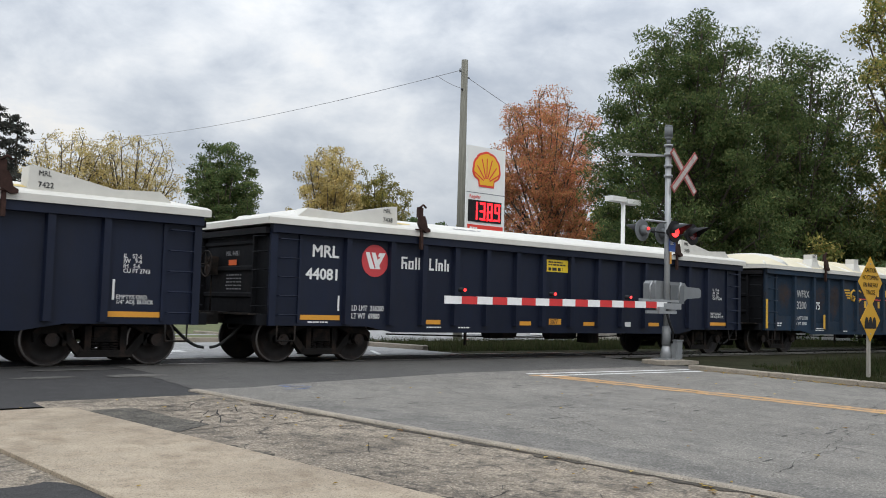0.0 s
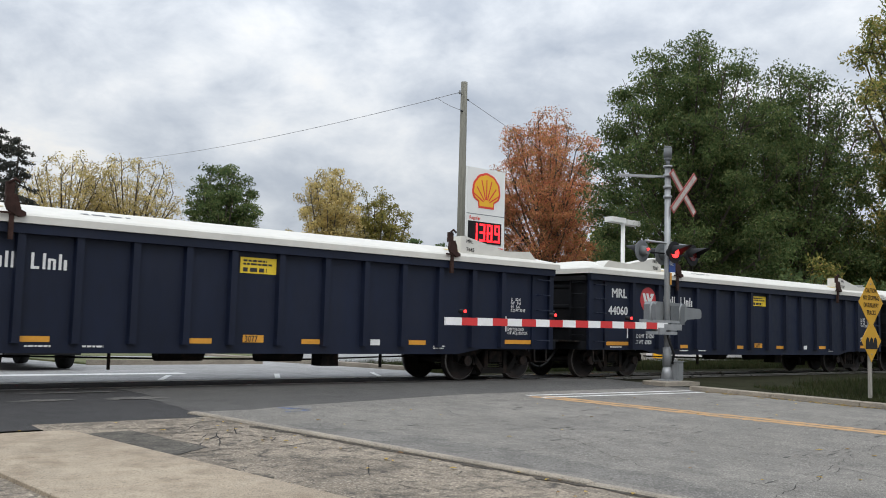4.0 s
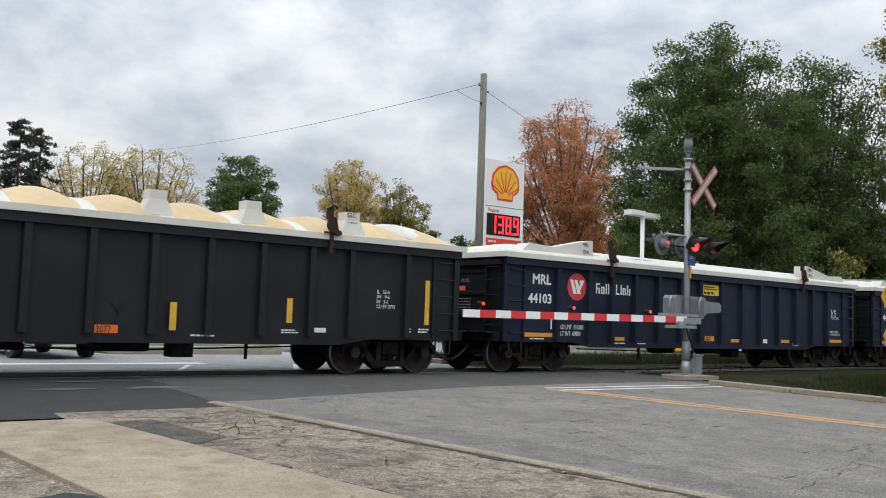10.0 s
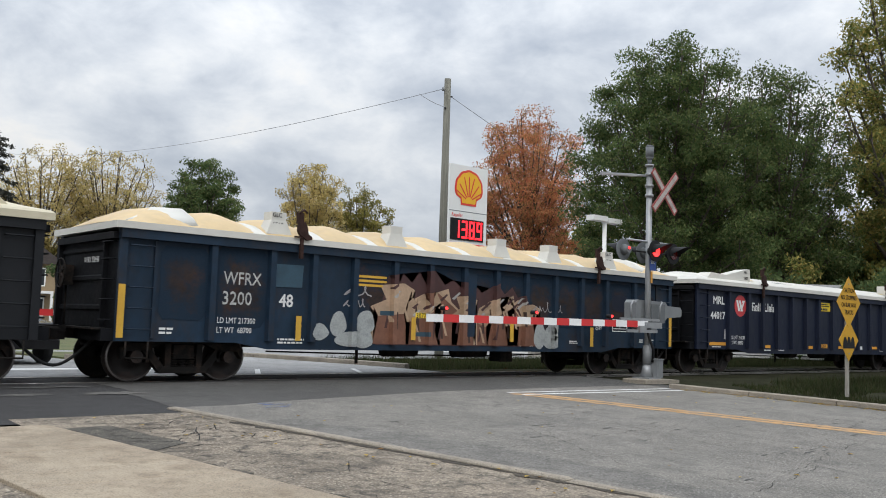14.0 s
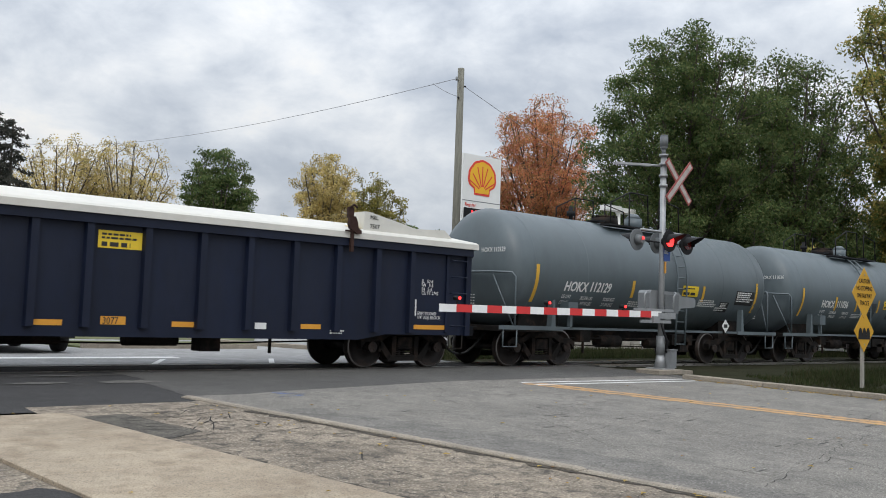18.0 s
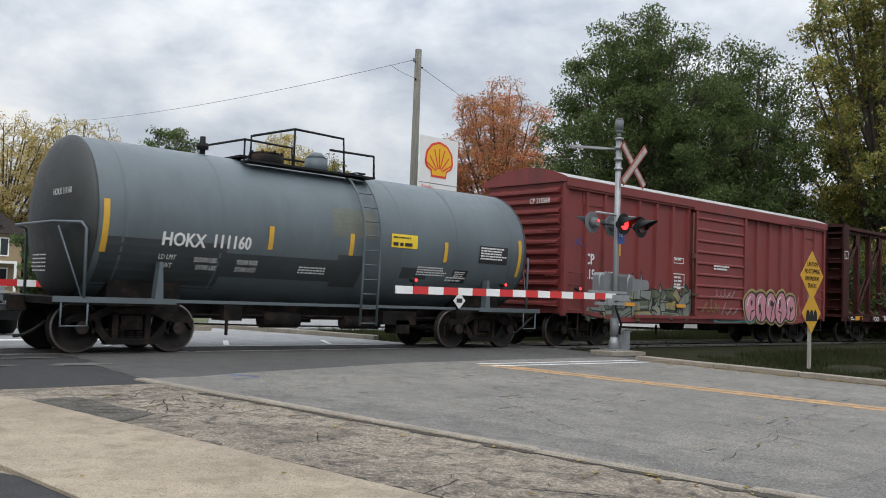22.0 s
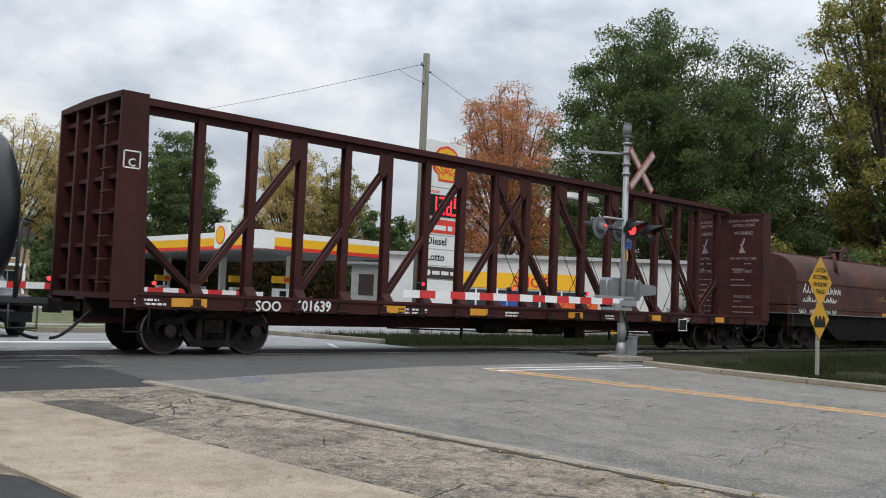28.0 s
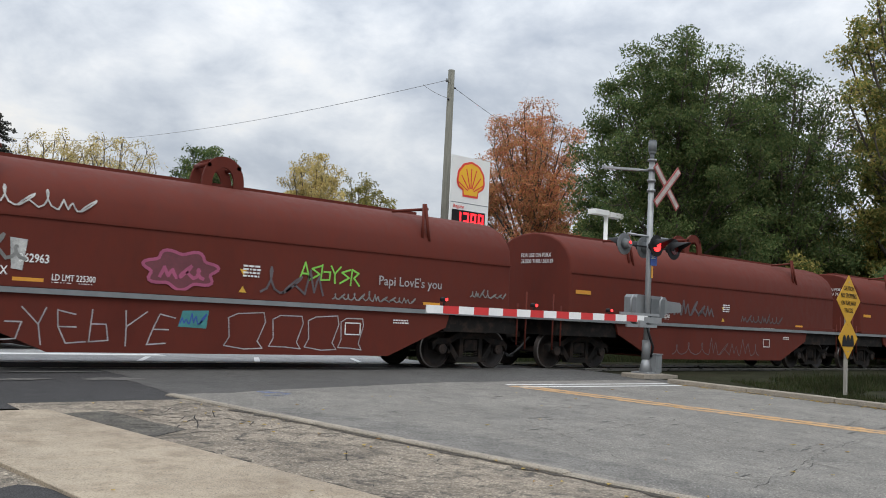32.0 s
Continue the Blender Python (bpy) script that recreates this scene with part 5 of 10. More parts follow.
def tree(label, at, height, spread, base, cols, n, leaf, seed, limbs=16, subs=6, prof=ROUND, conifer=False, group="", clump=0.075, stems=1):
    r = np.random.default_rng(seed)
    t = thing("tree", label, "tree", at, group=group)
    wood = Build()
    tops = []
    if conifer:
        wood.rod((0, 0, 0), (0, 0, height * 0.6), height * 0.016, 8, height * 0.009).rod((0, 0, height * 0.6), (0, 0, height), height * 0.009, 8, 0.02)
        for k in range(120):
            f = (k + r.random()) / 120
            z = base + (height - base) * f
            a, L = r.uniform(0, 6.28), spread * (1 - f) ** 0.5 * r.uniform(0.45, 1.05) + 0.35
            e = Vector((math.cos(a) * L, math.sin(a) * L, z - 0.28 * L))
            wood.rod((0, 0, z), e, 0.05, 5, 0.015)
            for q in (0.3, 0.5, 0.7, 0.85, 1.0):
                tops.append((Vector((0, 0, z)).lerp(e, q), 0.2 + 0.14 * (1 - f)))
    else:
        zf_, rf_ = [p[0] for p in prof], [p[1] for p in prof]
        lean = Vector((r.normal(0, 0.02), r.normal(0, 0.02), 1))
        fork = base + (height - base) * 0.22
        wood.rod((0, 0, 0), lean * fork, height * 0.019, 9, height * 0.014)
        wood.rod(lean * fork, lean * height * 0.8, height * 0.011, 7, 0.03)
        for k in range(limbs):
            f = (k + 0.5) / limbs
            zf = 0.06 + 0.93 * f ** 0.85
            a = k * 2.4 + r.uniform(-0.4, 0.4)
            rad = spread * float(np.interp(zf, zf_, rf_)) * r.uniform(0.74, 1.0)
            e = Vector((math.cos(a) * rad, math.sin(a) * rad, base + (height - base) * zf - 0.3))
            z0 = base * 0.8 + (e.z - base * 0.8) * r.uniform(0.25, 0.5)
            s0 = lean * min(z0, height * 0.7)
            c = s0.lerp(e, 0.5) + Vector((math.cos(a), math.sin(a), 0.6)) * spread * 0.08
            pts = [s0.lerp(c, q).lerp(c.lerp(e, q), q) for q in (0, 0.25, 0.5, 0.75, 1.0)]
            rr = [height * q for q in (0.0075, 0.006, 0.0045, 0.003, 0.0015)]
            for i in range(4):
                wood.rod(pts[i], pts[i + 1], rr[i], 6, rr[i + 1], False)
            for j in range(subs):
                g = 0.35 + 0.65 * (j + r.random()) / subs
                i = min(3, int(g * 4))
                s1 = pts[i].lerp(pts[i + 1], g * 4 - i)
                d = Vector(r.normal(0, 1, 3)) * 0.75 + (e - s0).normalized() * 0.8 + Vector((0, 0, 0.25))
                e1 = s1 + d.normalized() * spread * r.uniform(0.16, 0.36)
                # keep the tip inside the crown's outline
                lim = spread * float(np.interp((e1.z - base) / (height - base), zf_, rf_))
                hr = math.hypot(e1.x, e1.y)
                if hr > lim:
                    e1.x, e1.y = e1.x * lim / hr, e1.y * lim / hr
                e1.z = min(e1.z, height - 0.2)
                wood.rod(s1, e1, height * 0.0022, 5, 0.012, False)
                for m in range(5):
                    q = r.uniform(0.3, 1.0)
                    tip = s1.lerp(e1, q) + Vector(r.normal(0, 1, 3)).normalized() * spread * r.uniform(0.04, 0.13)
                    wood.rod(s1.lerp(e1, q * 0.85), tip, 0.014, 3, 0.006, False)
                    tops.append((tip, spread * clump * r.uniform(0.6, 1.3)))
    part("trunk", wood, BARK, t)
    w = np.array([s ** 2 for _, s in tops]) * r.uniform(0.5, 1.5, len(tops))
    idx = r.choice(len(tops), n, p=w / w.sum())
    c = np.array([tuple(p) for p, _ in tops])[idx]
    s = np.array([q for _, q in tops])[idx]
    g = r.normal(0, 1, (n, 3))
    g *= np.minimum(1, 1.8 / (np.linalg.norm(g, axis=1)[:, None] + 1e-9))
    p = c + g * 0.72 * s[:, None] * np.array([1.15, 1.15, 0.6])
    p = p[p[:, 2] > base * 0.3]
    part("crown", leaves("crown", p, leaf, r, cols, 0.5), cols, t)
    return t


def polar(az, d, z=0.0):
    return (d * math.sin(radians(az)), d * math.cos(radians(az)), z)


L_GREEN = leaf_mat("leaves_green", [(0.058, 0.098, 0.037), (0.086, 0.130, 0.047), (0.124, 0.166, 0.060), (0.20, 0.215, 0.085)])
L_GREEN2 = leaf_mat("leaves_deep_green", [(0.064, 0.104, 0.044), (0.10, 0.142, 0.056), (0.145, 0.185, 0.074)])
L_OLIVE = leaf_mat("leaves_olive", [(0.13, 0.18, 0.055), (0.19, 0.23, 0.07), (0.29, 0.27, 0.085), (0.50, 0.39, 0.12), (0.15, 0.19, 0.065)])
L_YELL = leaf_mat("leaves_yellow", [(0.42, 0.34, 0.13), (0.55, 0.43, 0.17), (0.66, 0.53, 0.24), (0.33, 0.30, 0.12)])
L_YG = leaf_mat("leaves_yellow_green", [(0.16, 0.17, 0.05), (0.26, 0.23, 0.07), (0.36, 0.29, 0.09), (0.12, 0.14, 0.04)])
L_RED = leaf_mat("leaves_russet", [(0.42, 0.15, 0.085), (0.54, 0.20, 0.11), (0.64, 0.31, 0.15), (0.46, 0.25, 0.10), (0.24, 0.19, 0.075)])
L_FIR = leaf_mat("needles_dark", [(0.045, 0.050, 0.045), (0.065, 0.070, 0.058), (0.09, 0.08, 0.065)])
tree("tall green ash tree behind the rails", polar(55.0, 52), 17.5, 5.7, 2.0, L_GREEN, 150000, 0.094, 21, limbs=58, subs=7, prof=ROUND, clump=0.08)
tree("tall green ash tree with gaps in its crown", polar(61.2, 56), 17.2, 4.2, 2.0, L_GREEN, 66000, 0.10, 22, limbs=46, subs=8, prof=ROUND, clump=0.115)
tree("dense green tree beside the railway", polar(58.6, 66), 10.5, 6.0, 0.6, L_GREEN2, 24000, 0.15, 23, limbs=22, subs=6, clump=0.10)
tree("tall green and yellow tree beside the railway", polar(68.6, 58), 25.0, 4.8, 0.8, L_OLIVE, 82000, 0.115, 24, limbs=44, subs=7, prof=ROUND, clump=0.085)
tree("thin green and yellow undergrowth tree", polar(63.6, 60), 8.4, 4.6, 0.5, L_OLIVE, 17000, 0.15, 25, limbs=18, subs=6, clump=0.11)
tree("thin green and yellow undergrowth tree", polar(67.0, 64), 8.6, 5.0, 0.4, L_OLIVE, 14000, 0.15, 35, limbs=20, subs=6, clump=0.11)
tree("tall russet autumn maple tree", polar(46.1, 66), 17.4, 4.7, 2.6, L_RED, 78000, 0.085, 26, limbs=48, subs=7, prof=ROUND, clump=0.085)
tree("low mixed autumn tree behind the shop", polar(50.0, 72), 10.0, 4.2, 0.5, L_OLIVE, 24000, 0.15, 27, limbs=12, subs=6, clump=0.11)
tree("yellow autumn tree with thin crown", polar(20.7, 95), 17.8, 5.2, 2.2, L_YELL, 30000, 0.115, 28, limbs=52, subs=7, prof=BROAD, group="yellow trees", clump=0.085)
tree("yellow autumn tree with thin crown", polar(17.0, 92), 17.0, 4.6, 2.2, L_YELL, 26000, 0.115, 29, limbs=46, subs=7, prof=BROAD, group="yellow trees", clump=0.085)
tree("round green tree beyond the canopy", polar(25.95, 88), 16.3, 4.1, 1.4, L_GREEN, 66000, 0.13, 30, limbs=46, subs=7, clump=0.10)
tree("yellow-green autumn tree behind the canopy", polar(32.6, 90), 16.8, 4.3, 1.8, L_YELL, 46000, 0.12, 31, limbs=46, subs=7, group="yellow trees", clump=0.095)
tree("yellow-green autumn tree behind the canopy", polar(35.6, 92), 15.4, 3.8, 1.8, L_YG, 36000, 0.12, 32, limbs=38, prof=ROUND, group="yellow trees", clump=0.10)
tree("dark spruce with drooping branches", polar(13.2, 78), 15.9, 3.3, 1.0, L_FIR, 24000, 0.11, 33, conifer=True)
tree("dark spruce with drooping branches", polar(14.3, 80), 15.6, 3.0, 1.0, L_FIR, 20000, 0.11, 34, conifer=True)
tree("low dark pine before the house", polar(19.6, 62), 5.6, 2.2, 0.2, L_GREEN2, 14000, 0.13, 36, limbs=14, subs=5, clump=0.14)
for k, (az, d, h, s, m) in enumerate(((10, 85, 9, 5, L_OLIVE), (16, 88, 9, 4, L_YG), (19.5, 105, 10, 6, L_GREEN2), (23.5, 110, 9, 6, L_OLIVE), (29.5, 110, 9.5, 6, L_GREEN2), (34, 105, 8, 5, L_YG), (38.5, 80, 9.0, 3.5, L_GREEN2), (42, 90, 9, 5, L_OLIVE), (45.5, 95, 8, 6, L_GREEN2), (71, 60, 14, 6, L_GREEN))):
    tree("low leafy tree in the distance", polar(az, d), h, s, 0.3, m, 11000, 0.19, 40 + k, limbs=10, subs=5, group="distant trees", clump=0.12)
for k in range(9):
    az = 60 + k * 2.2
    tree("leafy shrub on the railway bank", polar(az, 48 + 5 * (k % 3)), 4.5 + (k % 3), 3.0, 0.1, (L_GREEN2, L_OLIVE, L_GREEN)[k % 3], 7000, 0.12, 60 + k, limbs=8, subs=5, group="railway shrubs", clump=0.14)

# a belt of far woods closes the horizon
r = np.random.default_rng(90)
n = 70000
az = np.radians(r.uniform(-30, 110, n))
top = 5.5 + 2.5 * np.sin(az * 23) + 1.6 * np.sin(az * 61 + 1) + r.normal(0, 0.7, n)
d = r.uniform(118, 150, n)
p = np.stack([d * np.sin(az), d * np.cos(az), np.maximum(0.1, top * r.random(n) ** 0.7)], 1)
u = r.normal(0, 1, (n, 3)); u /= np.linalg.norm(u, axis=1)[:, None]
v = np.cross(u, r.normal(0, 1, (n, 3))); v /= np.linalg.norm(v, axis=1)[:, None]
q = np.stack([p - u * 0.6, p + v * 0.35, p + u * 0.6, p - v * 0.35], 1)
me = bpy.data.meshes.new("far_woods")
me.from_pydata(q.reshape(-1, 3).tolist(), [], np.arange(n * 4).reshape(-1, 4).tolist())
me.materials.append(leaf_mat("leaves_far_woods", [(0.05, 0.065, 0.03), (0.09, 0.095, 0.035), (0.17, 0.13, 0.05), (0.06, 0.075, 0.04)]))
tagged(new("far_woods", me), "low mixed autumn woods along the horizon", "woods", "", "stuff")


r = np.random.default_rng(91)
n = 60000
az = np.radians(r.uniform(8, 42, n))
d = r.uniform(80, 92, n)
top = 6.2 + 1.3 * np.sin(az * 37) + 0.9 * np.sin(az * 83 + 2)
p = np.stack([d * np.sin(az), d * np.cos(az), np.maximum(0.1, top * r.random(n) ** 0.8)], 1)
me = leaves("hedgerow", p, 0.24, r, leaf_mat("leaves_hedgerow", [(0.022, 0.036, 0.017), (0.040, 0.055, 0.022), (0.085, 0.05, 0.022), (0.05, 0.06, 0.02), (0.13, 0.045, 0.03), (0.03, 0.042, 0.018)]))
tagged(new("hedgerow", me), "dark mixed hedgerow with russet shrubs behind the station", "hedge", "", "stuff")


# ---- the train ----
NAVY = mat("navy_car_paint", (0.0058, 0.0098, 0.0250), 0.5, var=0.25, scale=0.7, bump=0.06, bscale=6, stain=(0.018, 0.019, 0.026), samount=0.35, stretch=(1, 1, 0.4), rand=0.12, spec=0.3)
BLUEW = mat("worn_blue_car_paint", (0.0096, 0.0248, 0.0465), 0.6, var=0.35, scale=0.8, bump=0.1, bscale=6, stain=(0.026, 0.020, 0.018), samount=0.9, sscale=1.6, stretch=(1, 1, 0.7), spec=0.3)
# car ends: grime, with the shade of the gap darkened into the paint
ENDG = mat("grime_and_gap_shade_paint", (0.0062, 0.0068, 0.0085), 0.75, var=0.4, scale=1.4, bump=0.1, bscale=8, stain=(0.016, 0.013, 0.012), samount=0.6, sscale=1.5, spec=0.15)
CARBLK = mat("black_car_paint", (0.0085, 0.0098, 0.0122), 0.5, var=0.2, scale=0.8, bump=0.06, bscale=6, stain=(0.018, 0.018, 0.019), samount=0.4, spec=0.3)
LID_W = mat("white_lid_fibreglass", (0.62, 0.605, 0.55), 0.55, var=0.07, scale=0.5, bump=0.06, bscale=5, stain=(0.55, 0.50, 0.40), samount=0.4, sscale=0.9)
LID_C = mat("cream_lid_fibreglass", (0.60, 0.545, 0.40), 0.55, var=0.08, scale=0.5, bump=0.06, bscale=5, stain=(0.55, 0.44, 0.26), samount=0.5, sscale=0.9)
LID_T = mat("tan_stained_lid", (0.56, 0.42, 0.23), 0.6, var=0.12, scale=0.6, bump=0.06, bscale=5, stain=(0.42, 0.29, 0.15), samount=0.6, sscale=0.9)
LID_G = mat("faded_grey_print", (0.22, 0.23, 0.24), 0.6, var=0.1, bump=0)
LID_S = mat("yellow_lid_stain", (0.56, 0.42, 0.14), 0.6, var=0.2, scale=3, bump=0, stain=(0.6, 0.57, 0.48), samount=0.8, sscale=4)


def worn_patch(name, paint, rust):
    """Paint flaked away to rust: ragged towards the edges of the patch."""
    m = mat(name, rust, 0.8, var=0.35, scale=2.5, bump=0.15, bscale=12, stain=(0.075, 0.032, 0.018), samount=0.8, sscale=2.6, stretch=(1, 1, 1.6), spec=0.2)
    n, l = m.node_tree.nodes, m.node_tree.links
    p = n["Principled BSDF"]
    src = p.inputs["Base Color"].links[0].from_socket
    co = n.new("ShaderNodeTexCoord")
    sp_ = n.new("ShaderNodeSeparateXYZ")
    l.new(co.outputs["Generated"], sp_.inputs[0])

    def op(kind, a, b):
        q = n.new("ShaderNodeMath")
        q.operation = kind
        for i_, v_ in enumerate((a, b)):
            if isinstance(v_, float):
                q.inputs[i_].default_value = v_
            else:
                l.new(v_, q.inputs[i_])
        return q.outputs[0]

    def side(v_):
        a = op("SUBTRACT", op("MULTIPLY", v_, 2.0), 1.0)
        return op("SUBTRACT", 1.0, op("POWER", op("ABSOLUTE", a, 0.0), 2.5))
    nz = n.new("ShaderNodeTexNoise")
    nz.inputs["Scale"].default_value, nz.inputs["Detail"].default_value, nz.inputs["Roughness"].default_value = 2.6, 9, 0.72
    l.new(co.outputs["Object"], nz.inputs["Vector"])
    k = op("ADD", op("MULTIPLY", op("MULTIPLY", side(sp_.outputs["X"]), side(sp_.outputs["Z"])), 0.42), op("MULTIPLY", nz.outputs["Fac"], 1.5))
    mr = n.new("ShaderNodeMapRange")
    mr.inputs["From Min"].default_value, mr.inputs["From Max"].default_value, mr.inputs["To Max"].default_value = 0.90, 1.22, 0.92
    l.new(k, mr.inputs["Value"])
    mx = n.new("ShaderNodeMixRGB")
    mx.inputs[1].default_value = (*paint, 1)
    l.new(mr.outputs[0], mx.inputs[0]); l.new(src, mx.inputs[2])
    l.new(mx.outputs[0], p.inputs["Base Color"])
    return m


RUSTP = worn_patch("bare_rusted_steel", (0.0125, 0.0255, 0.044), (0.034, 0.024, 0.020))
LATCH = mat("dark_rusty_iron", (0.040, 0.021, 0.017), 0.85, var=0.4, scale=6, bump=0.3, spec=0.2)
RUST = mat("rusty_iron", (0.095, 0.042, 0.030), 0.85, var=0.35, scale=5, bump=0.3)
TANKG = mat("grey_tank_paint", (0.098, 0.122, 0.133), 0.45, var=0.12, scale=0.6, bump=0.05, bscale=4, stain=(0.075, 0.09, 0.095), samount=0.6, sscale=0.5, stretch=(1, 1, 0.35), rand=0.06)
TANKD = mat("darker_tank_patch", (0.045, 0.052, 0.055), 0.5, var=0.15, bump=0.03)
TANKH = mat("dark_tank_end", (0.034, 0.037, 0.036), 0.6, var=0.3, scale=0.8, bump=0.05, stain=(0.06, 0.052, 0.042), samount=0.5, sscale=1.2)
TANKO = mat("olive_mending_paint", (0.125, 0.13, 0.105), 0.5, var=0.15, bump=0.03)
TANKB = mat("black_tank_paint", (0.020, 0.022, 0.024), 0.4, var=0.2, scale=0.6, bump=0.05, bscale=4, stain=(0.05, 0.05, 0.05), samount=0.4, sscale=0.6)
BOXR = mat("oxide_red_car_paint", (0.198, 0.035, 0.032), 0.6, var=0.2, scale=0.7, bump=0.08, bscale=6, stain=(0.085, 0.028, 0.025), samount=0.75, sscale=0.7, stretch=(1, 1, 0.35))
CBBR = mat("brown_car_paint", (0.050, 0.0125, 0.0110), 0.65, spec=0.25, var=0.25, scale=1.0, bump=0.1, bscale=8, stain=(0.022, 0.013, 0.012), samount=0.6)
CBWN = mat("grimy_brown_winch", (0.030, 0.013, 0.011), 0.8, var=0.35, scale=4, bump=0.2, spec=0.2)
CBIN = mat("rusted_inner_panel", (0.085, 0.052, 0.028), 0.8, var=0.3, bump=0.1, stain=(0.16, 0.10, 0.04), samount=0.6)
CBYE = mat("faded_yellow_car_paint", (0.34, 0.215, 0.078), 0.65, var=0.2, scale=1.0, bump=0.1, bscale=8, stain=(0.11, 0.06, 0.03), samount=0.85, sscale=1.6)
COILR = mat("red_oxide_cover", (0.112, 0.023, 0.0145), 0.75, spec=0.2, var=0.15, scale=0.6, bump=0.06, bscale=5, stain=(0.075, 0.020, 0.014), samount=0.6, sscale=0.6, stretch=(1, 1, 0.5))
COILU = mat("rust_stained_cover", (0.066, 0.033, 0.029), 0.7, spec=0.25, var=0.3, scale=0.8, bump=0.1, bscale=6, stain=(0.135, 0.046, 0.024), samount=0.85, sscale=0.9, stretch=(0.6, 1, 0.8))
COILW = mat("buff_white_cover", (0.285, 0.272, 0.212), 0.6, var=0.1, scale=0.5, bump=0.05, bscale=5, stain=(0.23, 0.215, 0.165), samount=0.5, sscale=0.5, stretch=(1, 1, 0.4))
# underframe sides, nearly black and darker than the bogies
BELLY = mat("near_black_underframe_steel", (0.0075, 0.0068, 0.0065), 0.85, var=0.3, scale=2, bump=0.15, stain=(0.016, 0.012, 0.010), samount=0.6, spec=0.15)
BOGIE = mat("grimy_bogie_steel", (0.012, 0.0105, 0.0095), 0.8, var=0.35, scale=3, bump=0.3, bscale=20, stain=(0.060, 0.036, 0.024), samount=0.75, sscale=3, spec=0.2)
WHEELM = mat("rusty_wheel_steel", (0.019, 0.0145, 0.0125), 0.6, 0.3, var=0.3, scale=3, bump=0.2, stain=(0.08, 0.045, 0.03), samount=0.6, sscale=3)
TREAD = mat("polished_wheel_rim", (0.22, 0.20, 0.19), 0.35, 0.8, var=0.1, bump=0)
LET_W = mat("lettering_white", (0.72, 0.72, 0.70), 0.6, var=0.08, bump=0)
LET_P = mat("lettering_chalky_pink", (0.30, 0.25, 0.25), 0.7, var=0.3, scale=4, bump=0)
LET_B = mat("lettering_worn_white", (0.46, 0.46, 0.44), 0.7, var=0.3, scale=5, bump=0, stain=(0.1, 0.1, 0.11), samount=0.7, sscale=4)
LET_D = mat("lettering_dulled", (0.22, 0.22, 0.23), 0.7, var=0.25, bump=0)
LET_Y = mat("lettering_yellow", (0.62, 0.36, 0.04), 0.6, var=0.1, bump=0)
LET_K = mat("lettering_black", (0.02, 0.02, 0.02), 0.6, var=0.1, bump=0)
REFL = mat("amber_reflector", (0.66, 0.30, 0.03), 0.5, var=0.08, bump=0)
PLATE_Y = mat("yellow_placard", (0.78, 0.55, 0.03), 0.5, var=0.05, bump=0)
LOGO_R = mat("emblem_red", (0.50, 0.045, 0.05), 0.5, var=0.08, bump=0)
HOSE = mat("rubber_hose", (0.02, 0.02, 0.02), 0.8, var=0.2, bump=0.05)
G_GREEN = mat("spray_paint_moss", (0.10, 0.115, 0.07), 0.6, var=0.2, scale=2, bump=0)
G_GREY = mat("spray_paint_grey", (0.20, 0.225, 0.20), 0.6, var=0.2, scale=2, bump=0)
G_YEL = mat("spray_paint_straw", (0.31, 0.25, 0.09), 0.6, var=0.2, scale=2, bump=0)
G_PINK = mat("spray_paint_pink", (0.46, 0.20, 0.24), 0.6, var=0.15, scale=2, bump=0)
G_TEAL = mat("spray_paint_teal", (0.05, 0.22, 0.22), 0.6, var=0.2, scale=2, bump=0)
G_BROWN = mat("spray_paint_brown", (0.17, 0.075, 0.045), 0.6, var=0.25, scale=1.5, bump=0)
G_PALE = mat("spray_paint_pale_grey", (0.34, 0.33, 0.31), 0.6, var=0.2, bump=0)
G_DARK = mat("spray_paint_umber", (0.045, 0.022, 0.016), 0.6, var=0.2, bump=0)
G_TAN = mat("spray_paint_tan", (0.42, 0.29, 0.19), 0.6, var=0.2, scale=2, bump=0)
G_MURK = mat("spray_paint_murk", (0.10, 0.085, 0.09), 0.7, var=0.3, scale=3, bump=0)
G_MURK2 = mat("spray_paint_faded_chalk", (0.20, 0.20, 0.19), 0.7, var=0.3, scale=4, bump=0)
G_MAUVE = mat("spray_paint_mauve", (0.135, 0.034, 0.045), 0.6, bump=0)
G_UMBR = mat("spray_paint_dull_gold", (0.22, 0.14, 0.05), 0.6, var=0.3, scale=3, bump=0)
G_CHALK = mat("spray_paint_chalk", (0.34, 0.32, 0.32), 0.6, var=0.3, scale=4, bump=0)
G_TAN2 = mat("spray_paint_sand", (0.34, 0.235, 0.15), 0.6, var=0.2, scale=2, bump=0)
G_WHT = mat("spray_paint_thin_white", (0.36, 0.38, 0.37), 0.6, var=0.3, scale=3, bump=0, stain=(0.12, 0.13, 0.14), samount=0.8, sscale=3)
G_TEAL2 = mat("faded_blue_patch", (0.030, 0.072, 0.105), 0.6, var=0.2, scale=2, bump=0)
G_MAG = mat("spray_paint_magenta", (0.34, 0.075, 0.15), 0.6, var=0.15, bump=0)
G_LIME = mat("spray_paint_lime", (0.22, 0.55, 0.08), 0.6, var=0.15, bump=0)

CACHE = {}


def cp(key, name, make, material, parent, label="", at=None):
    """A part whose mesh is made once and shared by all cars alike."""
    key = (key, material.name)
    if key not in CACHE:
        CACHE[key] = make().mesh(name, material)
    return part(name, CACHE[key], material, parent, label, at)


